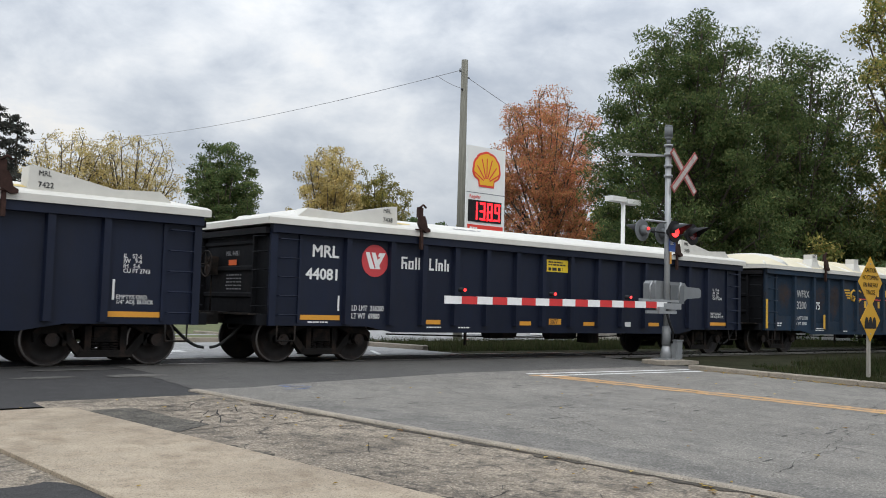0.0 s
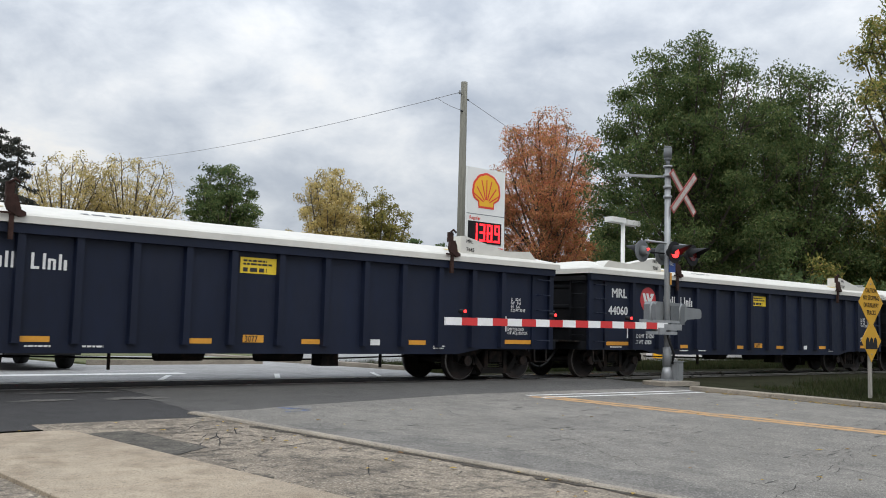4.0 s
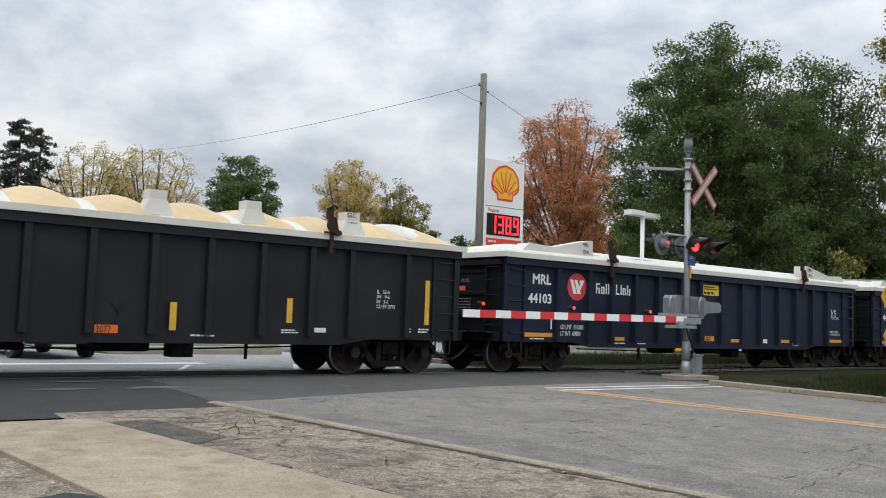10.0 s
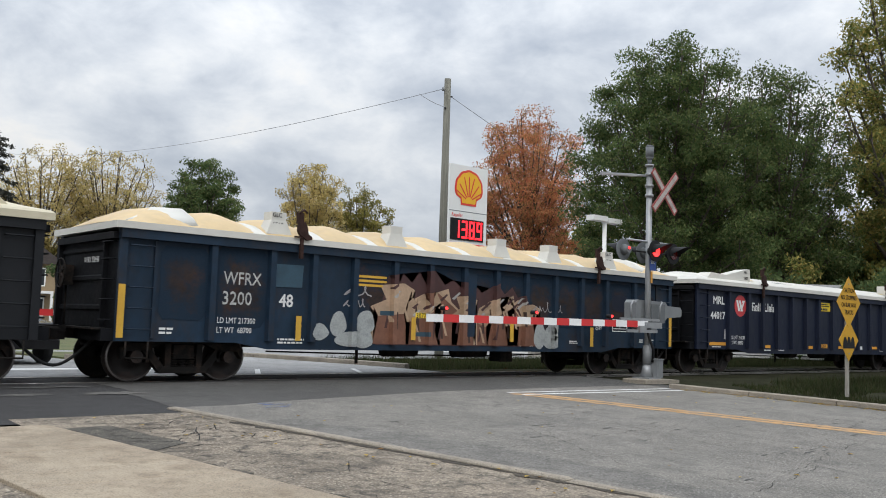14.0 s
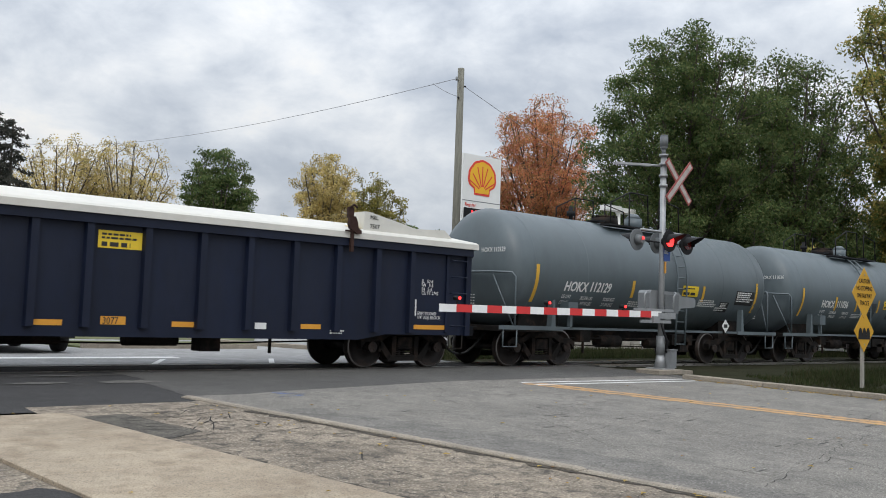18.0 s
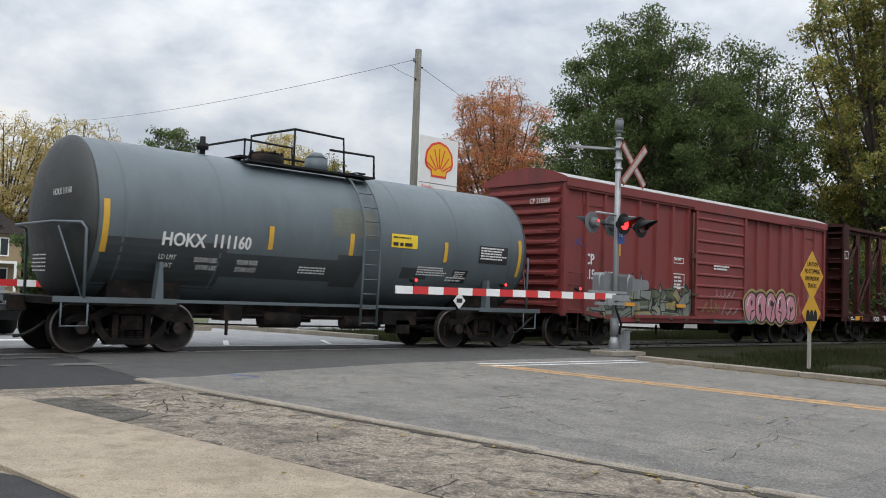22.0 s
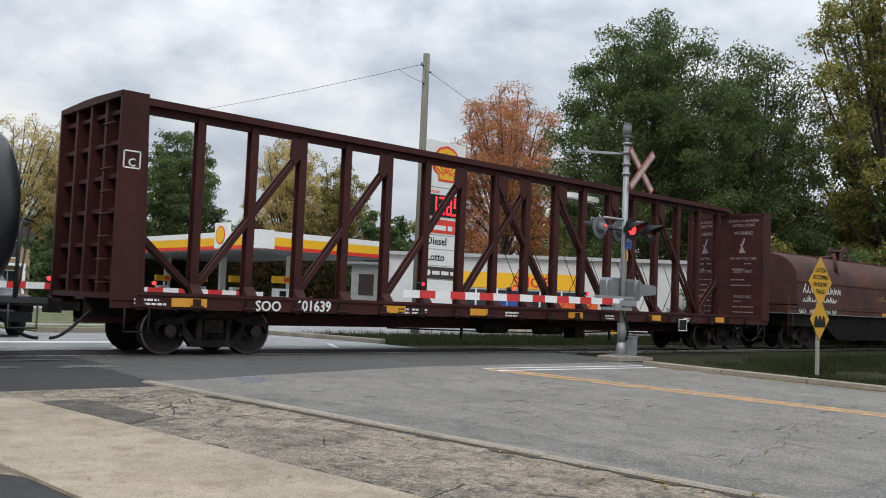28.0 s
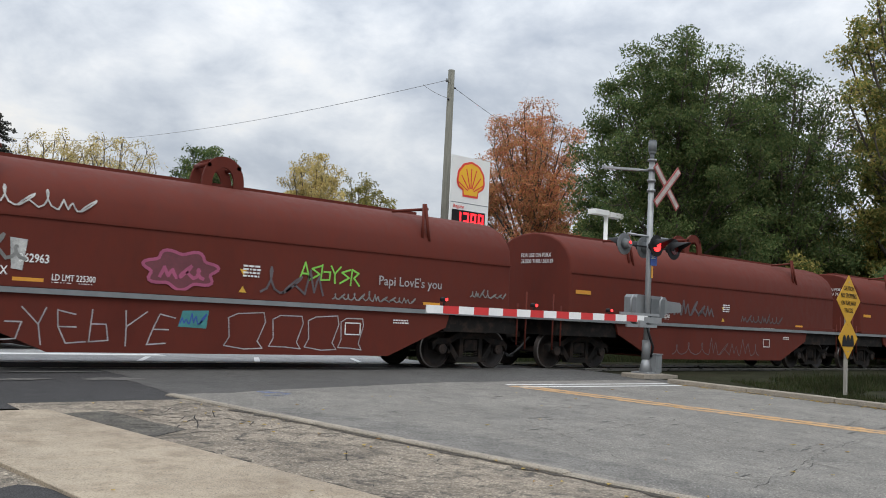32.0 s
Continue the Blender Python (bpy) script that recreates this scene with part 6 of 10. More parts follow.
def side_frame():
    b = Build()
    y0, y1 = -0.08, 0.08
    b.prism([(-1.2, 0.60), (-1.18, 0.42), (-1.08, 0.56), (-0.7, 0.56), (-0.42, 0.70), (0.42, 0.70), (0.7, 0.56), (1.08, 0.56), (1.18, 0.42), (1.2, 0.60), (1.05, 0.70), (0.72, 0.70), (0.45, 0.84), (-0.45, 0.84), (-0.72, 0.70), (-1.05, 0.70)], y0, y1, "y")
    for s in (-1, 1):
        b.prism([(s * 0.80, 0.58), (s * 0.62, 0.58), (s * 0.34, 0.24), (s * 0.46, 0.18)], y0, y1, "y")
        b.prism([(s * 0.36, 0.24), (s * 0.36, 0.72), (s * 0.25, 0.72), (s * 0.25, 0.24)], y0, y1, "y")
        b.prism([(s * 0.66, 0.36), (s * 0.66, 0.56), (s * 0.72, 0.56), (s * 0.72, 0.36)], y0, y1, "y")
    b.prism([(-0.48, 0.16), (0.48, 0.16), (0.42, 0.28), (-0.42, 0.28)], y0 - 0.02, y1, "y")
    return b


def springs():
    b = Build()
    for x in (-0.17, 0.0, 0.17):
        for k in range(6):
            z = 0.285 + k * 0.043
            b.rod((x, 0, z), (x, 0, z + 0.024), 0.075, 10)
    return b


def wheelset():
    b = Build()
    n = 28
    for s in (-1, 1):
        prof = [(0.10, 0.66), (0.13, 0.70), (0.36, 0.715), (0.40, 0.69), (0.485, 0.69), (0.485, 0.71), (0.460, 0.725), (0.457, 0.81), (0.40, 0.81), (0.38, 0.775), (0.16, 0.76), (0.13, 0.82), (0.10, 0.82)]
        b.loft([[(r * math.cos(2 * math.pi * i / n), s * y, r * math.sin(2 * math.pi * i / n)) for i in range(n)] for r, y in prof], True, caps=False)
        b.rod((0, s * 0.8, 0), (0, s * 1.0, 0), 0.10, 12).rod((0, s * 1.0, 0), (0, s * 1.10, 0), 0.115, 12)
        for k in range(3):
            a = 2.1 * k
            b.rod((0.06 * math.cos(a), s * 1.1, 0.06 * math.sin(a)), (0.06 * math.cos(a), s * 1.115, 0.06 * math.sin(a)), 0.02, 6)
    b.rod((0, -0.7, 0), (0, 0.7, 0), 0.085, 12)
    return b


def rims():
    b = Build()
    n = 28
    for s in (-1, 1):
        b.loft([[(r * math.cos(2 * math.pi * i / n), s * y, r * math.sin(2 * math.pi * i / n)) for i in range(n)] for r, y in ((0.4575, 0.728), (0.4575, 0.806), (0.452, 0.812), (0.425, 0.813))], True, caps=False)
    return b


CARS = []


def car_thing(name, label, xf, tc_, axle=1.8, group=""):
    c = thing(name, label, "freight car", (xf + tc_ / 2, 16.85, 0), group=group)
    wheels = []
    for s in (-1, 1):
        bx = s * tc_ / 2
        bg = cp("bolster", "bogie", lambda: Build().box(-0.2, 0.2, -1.05, 1.05, 0.42, 0.68).box(-0.12, 0.12, -0.4, 0.4, 0.66, 0.78), BOGIE, c, at=(bx, 0, 0))
        for y in (-0.98, 0.98):
            cp("side_frame", "side_frame", side_frame, BOGIE, bg, at=(0, y, 0))
            cp("springs", "springs", springs, BOGIE, bg, at=(0, y, 0))
        for a in (-axle / 2, axle / 2):
            w = cp("wheelset", "wheelset", wheelset, WHEELM, c, at=(bx + a, 0, 0.457))
            cp("rims", "wheel_rims", rims, TREAD, w)
            wheels.append(w)
        cp("brake_beam", "brake_beam", lambda: Build().box(-0.5, -0.42, -0.8, 0.8, 0.35, 0.45).box(0.42, 0.5, -0.8, 0.8, 0.35, 0.45), BOGIE, bg)
    CARS.append((c, xf + tc_ / 2, wheels))
    return c


def draw_gear(c, half, end):
    """Couplers and air hoses at both ends. half: body half length, end: pulling face."""
    for s in (-1, 1):
        cp(("coupler", half, end, s), "coupler", lambda: Build().box(min(s * (half - 0.9), s * half), max(s * (half - 0.9), s * half), -0.25, 0.25, 0.66, 0.98).box(min(s * half, s * (end - 0.2)), max(s * half, s * (end - 0.2)), -0.08, 0.08, 0.76, 0.92).box(min(s * (end - 0.25), s * end), max(s * (end - 0.25), s * end), -0.15, 0.13, 0.72, 0.98), BOGIE, c)
        def hose():
            b = Build()
            x0, x1 = half - 0.1, end + 0.02
            pts = []
            for i in range(11):
                f = i / 10
                pts.append((s * (x0 + (x1 - x0) * f), -0.35 - 0.05 * f, 0.78 - 0.50 * math.sin(f * math.pi / 2) ** 1.2))
            return b.pipe(pts, 0.03, 6)
        cp(("hose", half, end, s), "air_hose", hose, HOSE, c)
    cp(("sill", half), "centre_sill", lambda: Build().box(-half, half, -0.2, 0.2, 0.62, 0.95), BOGIE, c)
    def brake():
        b = Build()
        b.rod((-1.6, -0.6, 0.62), (-0.7, -0.6, 0.62), 0.17, 12).rod((0.4, -0.7, 0.58), (1.4, -0.7, 0.58), 0.14, 12)
        b.pipe([(-4.5, -0.5, 0.55), (-1.6, -0.6, 0.5), (1.6, -0.6, 0.48), (4.5, -0.5, 0.55)], 0.018, 5)
        b.box(1.8, 2.2, -0.9, -0.5, 0.35, 0.65).box(-2.6, -2.56, -1.0, -0.94, 0.32, 0.62).box(3.2, 3.24, -1.0, -0.94, 0.32, 0.62)
        return b
    cp(("brake", round(half > 6)), "brake_rigging", brake, BOGIE, c)


RIBS = {"navy": [-6.23, -5.12, -4.26, -3.34, -2.39, -1.43, -0.55, 0.45, 1.48, 2.43, 3.41, 4.41, 5.39, 6.3],
        "blue": [-6.24, -5.0, -4.05, -3.05, -2.0, -1.0, 0.02, 1.05, 2.05, 3.1, 4.1, 5.1, 6.3],
        "black": [-6.62, -5.02, -4.08, -2.98, -1.95, -0.92, 0.1, 1.15, 2.19, 3.24, 4.29, 5.2, 6.6]}


def rungs(key, c, paint, x0, x1, z0, z1, n, y, r=0.014):
    """Grab irons, one under another."""
    for k in range(n):
        cp(("rung", key), "grab_iron", lambda: Build().pipe([(x0, y + 0.07, 0), (x0, y, 0), (x1, y, 0), (x1, y + 0.07, 0)], r, 5), paint, c, at=(0, 0, z0 + (z1 - z0) * k / (n - 1)))


def lid_smooth():
    b = Build()
    hx, hy = 8.12, 1.6
    def ring(x, y, z, zc):
        return [(-x, -y, z), (x, -y, z), (x, y, z), (-x, y, z)]
    b.loft([ring(hx, hy, 2.68, 0), ring(hx, hy, 2.80, 0), ring(hx - 0.06, hy - 0.04, 2.84, 0), ring(hx - 0.55, hy - 0.18, 2.90, 0), ring(hx - 0.95, hy - 0.8, 3.06, 0), ring(hx - 1.3, 0.25, 3.12, 0)], False)
    return b


def lid_wedge(s, y):
    return Build().prism([(s * 7.45, 2.86), (s * 7.2, 3.06), (s * 6.4, 3.02), (s * 5.15, 3.27), (s * 5.02, 3.27), (s * 5.0, 2.84)], y, y + 0.41, "y")


def lid_wavy(n):
    b = Build()
    rows = []
    for i in range(145):
        x = -8.0 + 16.0 * i / 144
        edge = min(1, (8.0 - abs(x)) / 0.9)
        wv = (0.38 + 0.62 * abs(math.sin(math.pi * n * (x + 8) / 16)) ** 0.7) * (0.25 + 0.75 * edge ** 0.6)
        rows.append([(x, y, 2.80 + 0.44 * wv * (1 - abs(y / 1.56) ** 3)) for y in (-1.56, -1.5, -1.35, -1.1, -0.7, 0, 0.7, 1.1, 1.35, 1.5, 1.56)])
    b.loft(rows, True, close=False)
    return b


def lid_rim():
    b = Build()
    hx, hy = 8.12, 1.6
    b.loft([[(-hx, -hy, 2.68), (hx, -hy, 2.68), (hx, hy, 2.68), (-hx, hy, 2.68)], [(-hx, -hy, 2.80), (hx, -hy, 2.80), (hx, hy, 2.80), (-hx, hy, 2.80)]], False)
    return b


def latch(x):
    b = Build()
    b.box(x - 0.035, x + 0.035, -1.64, -1.58, 2.40, 3.12).box(x - 0.11, x + 0.02, -1.63, -1.56, 3.08, 3.30).box(x - 0.03, x + 0.13, -1.64, -1.57, 2.78, 2.92)
    b.prism([(x - 0.10, 3.10), (x - 0.12, 2.95), (x - 0.08, 2.86), (x + 0.10, 2.76), (x + 0.20, 2.78), (x + 0.20, 2.84), (x + 0.12, 2.88), (x + 0.09, 3.02), (x + 0.04, 3.12)], -1.67, -1.60, "y")
    b.box(x - 0.18, x + 0.10, -1.66, -1.62, 2.80, 2.83).pipe([(x - 0.08, -1.62, 3.28), (x + 0.02, -1.62, 3.36), (x + 0.1, -1.62, 3.3)], 0.025, 5)
    return b


def gondola(xf, style, number, lid="smooth", lidmat=None, tag="7422", logo=True):
    navy, blue, black = style == "navy", style == "blue", style == "black"
    paint = NAVY if navy else BLUEW if blue else CARBLK
    what = {"navy": "navy blue steel gondola car with white fibreglass lid", "blue": "worn blue gondola car with rust patches and ribbed lid", "black": "black steel gondola car with stained pale lid"}[style]
    c = car_thing("gondola_car", what, xf, 13.05, group="gondola cars")
    z0 = 0.70
    outline = [(-7.98, z0 + 0.04), (-5.7, z0 + 0.04), (-5.0, z0 - 0.08), (5.0, z0 - 0.08), (5.7, z0 + 0.04), (7.98, z0 + 0.04), (7.98, 2.6), (-7.98, 2.6)]
    for y in (-1.43, 1.39):
        cp(("gside", y), "side_wall", lambda: Build().prism(outline, y, y + 0.04, "y"), paint, c)
    def topc():
        b = Build()
        b.box(-8.0, 8.0, 0, 0.14, 2.52, 2.675)
        return b
    for y in (-1.56, 1.42):
        cp("gtop", "top_chord", topc, paint, c, at=(0, y, 0))
    cp("gfloor", "floor", lambda: Build().box(-7.9, 7.9, -1.4, 1.4, 0.92, 1.0), BOGIE, c)
    def rib():
        return Build().loft([[(-0.085, -1.43, z), (-0.06, -1.53, z), (0.06, -1.53, z), (0.085, -1.43, z)] for z in (z0 + 0.08, 2.52)], False)
    for x in RIBS[style]:
        cp("grib", "side_post", rib, paint, c, at=(x, 0, 0))
    for s in (-1, 1):
        cp(("gcorner", s), "corner_post", lambda: Build().box(min(s * 7.86, s * 8.0), max(s * 7.86, s * 8.0), -1.5, -1.43, z0 + 0.04, 2.52).box(min(s * 7.3, s * 7.36), max(s * 7.3, s * 7.36), -1.47, -1.43, z0 + 0.1, 2.5), paint, c)
        cp(("gend", s), "end_wall", lambda: Build().box(min(s * 7.9, s * 7.98), max(s * 7.9, s * 7.98), -1.43, 1.43, 0.9, 2.6), ENDG, c)
        def endribs():
            b = Build()
            for z in (1.25, 1.78, 2.3):
                b.prism([(s * 7.98, z), (s * 8.02, z + 0.03), (s * 8.02, z + 0.09), (s * 7.98, z + 0.12)], -0.86, 1.33, "y")
            b.box(min(s * 7.98, s * 8.09), max(s * 7.98, s * 8.09), 1.33, 1.43, 0.78, 2.6).box(min(s * 7.98, s * 8.06), max(s * 7.98, s * 8.06), -0.92, -0.86, 0.95, 2.6)
            b.box(min(s * 7.98, s * 8.2), max(s * 7.98, s * 8.2), -1.4, 1.4, 0.74, 0.95).box(min(s * 7.98, s * 8.1), max(s * 7.98, s * 8.1), -1.43, 1.43, 2.5, 2.62)
            return b
        def handbrake():
            b = Build()
            b.pipe([(s * 8.2, 0.85 + 0.27 * math.cos(k * 0.393), 1.95 + 0.27 * math.sin(k * 0.393)) for k in range(17)], 0.016, 5)
            for k in range(5):
                b.rod((s * 8.18, 0.85, 1.95), (s * 8.2, 0.85 + 0.27 * math.cos(k * 1.257), 1.95 + 0.27 * math.sin(k * 1.257)), 0.011, 4)
            b.box(min(s * 8.0, s * 8.17), max(s * 8.0, s * 8.17), 0.7, 1.0, 1.72, 2.1).rod((s * 8.08, 0.85, 0.95), (s * 8.08, 0.85, 1.72), 0.02, 5)
            return b
        if s < 0:
            cp("ghandbrake", "hand_brake", handbrake, BOGIE, c, "dark hand brake wheel and gear box")
        cp(("gtread", s), "end_tread", lambda: Build().box(min(s * 8.1, s * 8.36), max(s * 8.1, s * 8.36), -1.35, 1.35, 0.93, 0.965), BOGIE, c)
        cp(("gendribs", s), "end_ribs", endribs, ENDG, c)
        rungs(("g", s), c, paint, s * 7.4, s * 7.82, 0.95, 2.4, 5, -1.56)
        for z in (1.1, 1.45, 1.8, 2.15, 2.45):
            cp(("gendlad", s), "end_grab_iron", lambda: ladder_end(s), ENDG, c, at=(0, 0, z))
        cp(("gstep", s), "sill_step", lambda: Build().pipe([(s * 7.4, -1.47, 0.74), (s * 7.4, -1.47, 0.45), (s * 7.8, -1.47, 0.45), (s * 7.8, -1.47, 0.74)], 0.02, 5), BOGIE, c)
    lm = lidmat or LID_W
    if lid == "smooth":
        cp("lid", "lid", lid_smooth, lm, c, "pale fibreglass lid")
        [cp(("wedge", s, y), "lid_bulkhead", lambda: lid_wedge(s, y), lm, c) for s in (-1, 1) for y in (-1.46, 1.05)]
    else:
        cp("lidrim", "lid_rim", lid_rim, LID_W, c)
        cp(("lidw", lid), "lid", lambda: lid_wavy(12), lm, c, "ribbed fibreglass lid")
        def lrib():
            ys = (-1.56, -1.5, -1.35, -1.1, -0.7, 0, 0.7, 1.1, 1.35, 1.5, 1.56)
            return Build().loft([[(dx_, y, 2.803 + (0.21 + zz_) * (1 - abs(y / 1.56) ** 3)) for y in ys] for dx_, zz_ in ((-0.16, -0.02), (-0.1, 0.09), (0.1, 0.09), (0.16, -0.02))], True, close=False)
        for k in range(2, 11):
            cp("lrib", "lid_rib", lrib, LID_W, c, at=(-8 + 16 * k / 12, 0, 0))
        for s in (-1, 1):
            cp(("lidhip", s), "lid_end", lambda: Build().loft([[(s * 6.55, -1.5, 2.80), (s * 7.98, -1.5, 2.80), (s * 7.98, 1.5, 2.80), (s * 6.55, 1.5, 2.80)], [(s * 6.6, -1.3, 3.0), (s * 7.7, -1.25, 2.92), (s * 7.7, 1.25, 2.92), (s * 6.6, 1.3, 3.0)], [(s * 6.65, -0.9, 3.2), (s * 7.2, -0.8, 3.16), (s * 7.2, 0.8, 3.16), (s * 6.65, 0.9, 3.2)], [(s * 6.7, -0.3, 3.26), (s * 7.0, -0.3, 3.24), (s * 7.0, 0.3, 3.24), (s * 6.7, 0.3, 3.26)]], True), LID_W, c)
        def boxes():
            b = Build()
            for x in (0.0,):
                b.loft([[(x - 0.28, -1.5, 2.84), (x + 0.28, -1.5, 2.84), (x + 0.28, -1.1, 2.84), (x - 0.28, -1.1, 2.84)], [(x - 0.16, -1.46, 3.12), (x + 0.16, -1.46, 3.12), (x + 0.16, -1.15, 3.12), (x - 0.16, -1.15, 3.12)], [(x - 0.16, -1.46, 3.28), (x + 0.16, -1.46, 3.28), (x + 0.16, -1.15, 3.28), (x - 0.16, -1.15, 3.28)]], False)
            return b
        for x in (-4.9, -2.0, 1.17, 3.0, 5.2):
            cp("lidbox", "lid_box", boxes, LID_W, c, at=(x, 0, 0))
    for x in (-4.46, 4.62):
        cp(("latch", x), "lid_latch", lambda: latch(x), LATCH, c, "dark rusty latch")
    if lid == "smooth":
        def on_slope(b):
            b.v = [(x, -1.42 + z * 0.62, 2.908 + z * 0.16 + (0.003 if y < -0.001 else 0)) for x, y, z in b.v]
            return b
        cp("lidmark", "maker_mark", lambda: on_slope(bars(-3.1, -2.3, 0.2, 1, 0.14, 0, 41).add([(-3.32, 0, 0.28), (-3.16, 0, 0.16), (-3.16, 0, 0.40)], [(0, 1, 2)])), LID_G, c, "grey word bars on the lid")
        for x, k_ in ((-4.86, 1), (4.98, 2)):
            cp(("lidstain", x), "lid_stain", lambda: on_slope(Build().add([(p, 0, q) for p, q in blob(x, 0.25, 0.34, 0.2, k_)], [tuple(range(20))])), LID_S, c, "yellow stain beside the latch")
    draw_gear(c, 7.98, 8.62)
    Y = -1.436
    owner = "MRL" if navy else "GLC"
    for x in (-5.38, 5.16) if lid == "smooth" else (-5.05, 5.05):
        z = 0 if lid == "smooth" else 0.06
        text(owner, 0.12, LET_K, c, x, -1.468, 3.12 + z, 0.012, name="lid_mark", squeeze=0.9)
        text(tag, 0.13, LET_K, c, x, -1.468, 2.93 + z, 0.012, name="lid_number", squeeze=0.95)
    if navy:
        text("MRL", 0.335, LET_W, c, -7.06, Y, 2.11, 0.03, name="reporting_mark", squeeze=1.0)
        text(number, 0.315, LET_W, c, -7.18, Y, 1.66, 0.03, name="road_number", squeeze=1.0)
        e = cp("emblem", "emblem", lambda: Build().disc((-5.53, Y, 2.1), 0.335, 32, "y", 0.008), LOGO_R, c, "round red emblem with white strokes")
        def strokes():
            b = Build()
            y = Y - 0.008
            for xa, xb in ((-5.78, -5.66), (-5.63, -5.51)):
                b.add([(xa, y, 2.27), (xa + 0.10, y, 2.27), (xb + 0.12, y, 1.93), (xb + 0.0, y, 1.93)], [(0, 1, 2, 3)])
            b.add([(-5.54, y, 1.93), (-5.47, y, 1.93), (-5.27, y, 2.27), (-5.36, y, 2.27)], [(0, 1, 2, 3)])
            b.add([(-5.43, y, 2.27), (-5.27, y, 2.27), (-5.32, y, 2.19), (-5.46, y, 2.19)], [(0, 1, 2, 3)])
            b.add([(-5.45, y, 2.15), (-5.34, y, 2.15), (-5.39, y, 2.08), (-5.47, y, 2.08)], [(0, 1, 2, 3)])
            return b
        cp("strokes", "emblem_strokes", strokes, LET_W, e)
        def words():
            b = Build()
            for x, w, h in ((-4.84, 0.045, 0.26), (-4.74, 0.05, 0.11), (-4.65, 0.045, 0.18), (-4.56, 0.045, 0.18), (-4.47, 0.045, 0.26), (-4.38, 0.045, 0.26), (-4.08, 0.045, 0.26), (-3.90, 0.045, 0.26), (-3.82, 0.045, 0.18), (-3.74, 0.045, 0.17), (-3.65, 0.045, 0.26), (-3.57, 0.05, 0.17)):
                b.box(x, x + w, Y - 0.004, Y, 1.97, 1.97 + h)
            b.box(-4.08, -3.95, Y - 0.005, Y, 1.97, 2.015).box(-4.8, -4.69, Y - 0.005, Y, 2.19, 2.23).box(-4.8, -4.7, Y - 0.005, Y, 2.08, 2.12).box(-4.62, -4.53, Y - 0.005, Y, 2.115, 2.15).box(-4.62, -4.53, Y - 0.005, Y, 1.97, 2.0).box(-3.79, -3.72, Y - 0.005, Y, 2.115, 2.15)
            return b
        cp("words", "word_bars", words, LET_W, c, "white word-sized bars")
        for x0, x1, za in ((-7.3, -6.36, 0.86), (6.36, 7.3, 0.86), (-4.2, -3.72, 0.80), (-1.36, -0.9, 0.80), (0.98, 1.42, 0.81), (3.62, 4.08, 0.82)):
            cp(("amber", x0), "reflector", lambda: Build().box(x0, x1, Y - 0.004, Y, za, za + 0.095), REFL, c)
        for k, s_ in enumerate(("IL   52-6", "IW   9-6", "IH   5-6", "CU FT 2743")):
            text(s_, 0.105, LET_W, c, 6.62, Y, 1.87 - 0.085 * k, 0.012, name="load_stencil", squeeze=0.9)
        for k, s_ in enumerate(("EMPTY/LOAD", "1/4\" ADJ. BLOCK")):
            text(s_, 0.10, LET_W, c, 6.52, Y, 1.17 - 0.085 * k, 0.01, name="load_stencil", squeeze=0.9)
        text("MRL " + number, 0.14, LET_D, c, -8.03, 0.30, 2.10, 0.008, name="end_number", squeeze=0.9).rotation_euler = (0, 0, -math.pi / 2)
        cp("endamber", "reflector", lambda: Build().box(-8.012, -8.006, -0.12, 0.22, 1.91, 2.02), ORANGE, c)
        text("LD LMT  216200", 0.155, LET_W, c, -6.08, Y, 1.06, 0.012, name="load_stencil", squeeze=0.75)
        text("LT WT  69800", 0.155, LET_W, c, -6.08, Y, 0.90, 0.012, name="load_stencil", squeeze=0.75)
        y_ = cp("yplate", "placard", lambda: Build().box(-0.40, 0.36, Y - 0.006, Y, 2.12, 2.42), PLATE_Y, c, "yellow notice placard")
        cp("yprint", "placard_print", lambda: bars(-0.34, 0.3, 2.34, 2, 0.035, Y - 0.008, 3), LET_K, y_)
        cp("yprint2", "placard_print", lambda: bars(-0.34, 0.3, 2.15, 1, 0.075, Y - 0.008, 4), LET_K, y_)
        p3 = cp("p3", "route_plate", lambda: Build().box(-0.28, 0.15, Y - 0.006, Y, 0.83, 0.97), REFL, c)
        text("3077", 0.17, LET_K, p3, -0.25, Y - 0.01, 0.84, 0.01, name="route_number", squeeze=0.8)
        cp("wlabel", "white_label", lambda: Build().box(2.62, 2.86, Y - 0.006, Y, 0.80, 0.92), LET_W, c)
        cp("gprint", "small_print", lambda: _merge(bars(-4.1, -3.6, 0.72, 1, 0.03, Y, 7), bars(-7.1, -6.5, 0.80, 1, 0.03, Y, 8), bars(4.3, 4.7, 0.78, 2, 0.025, Y, 9), bars(-3.2, -2.8, 0.72, 1, 0.03, Y, 10)), LET_W, c)
        cp("jack", "small_print", lambda: Build().box(-6.42, -6.38, Y - 0.004, Y, 1.05, 1.35).box(6.45, 6.49, Y - 0.004, Y, 1.15, 1.5), LET_W, c)
        cp("endprint", "end_print", lambda: _merge_x(-7.865), LET_D, c)
    else:
        zt, zn = (1.83, 1.42) if blue else (2.02, 1.54)
        text("WFRX", 0.38 if black else 0.33, LET_W if black else LET_B, c, -6.28 if black else -6.0, Y, zt, 0.026 if black else 0.016, name="reporting_mark", squeeze=0.85)
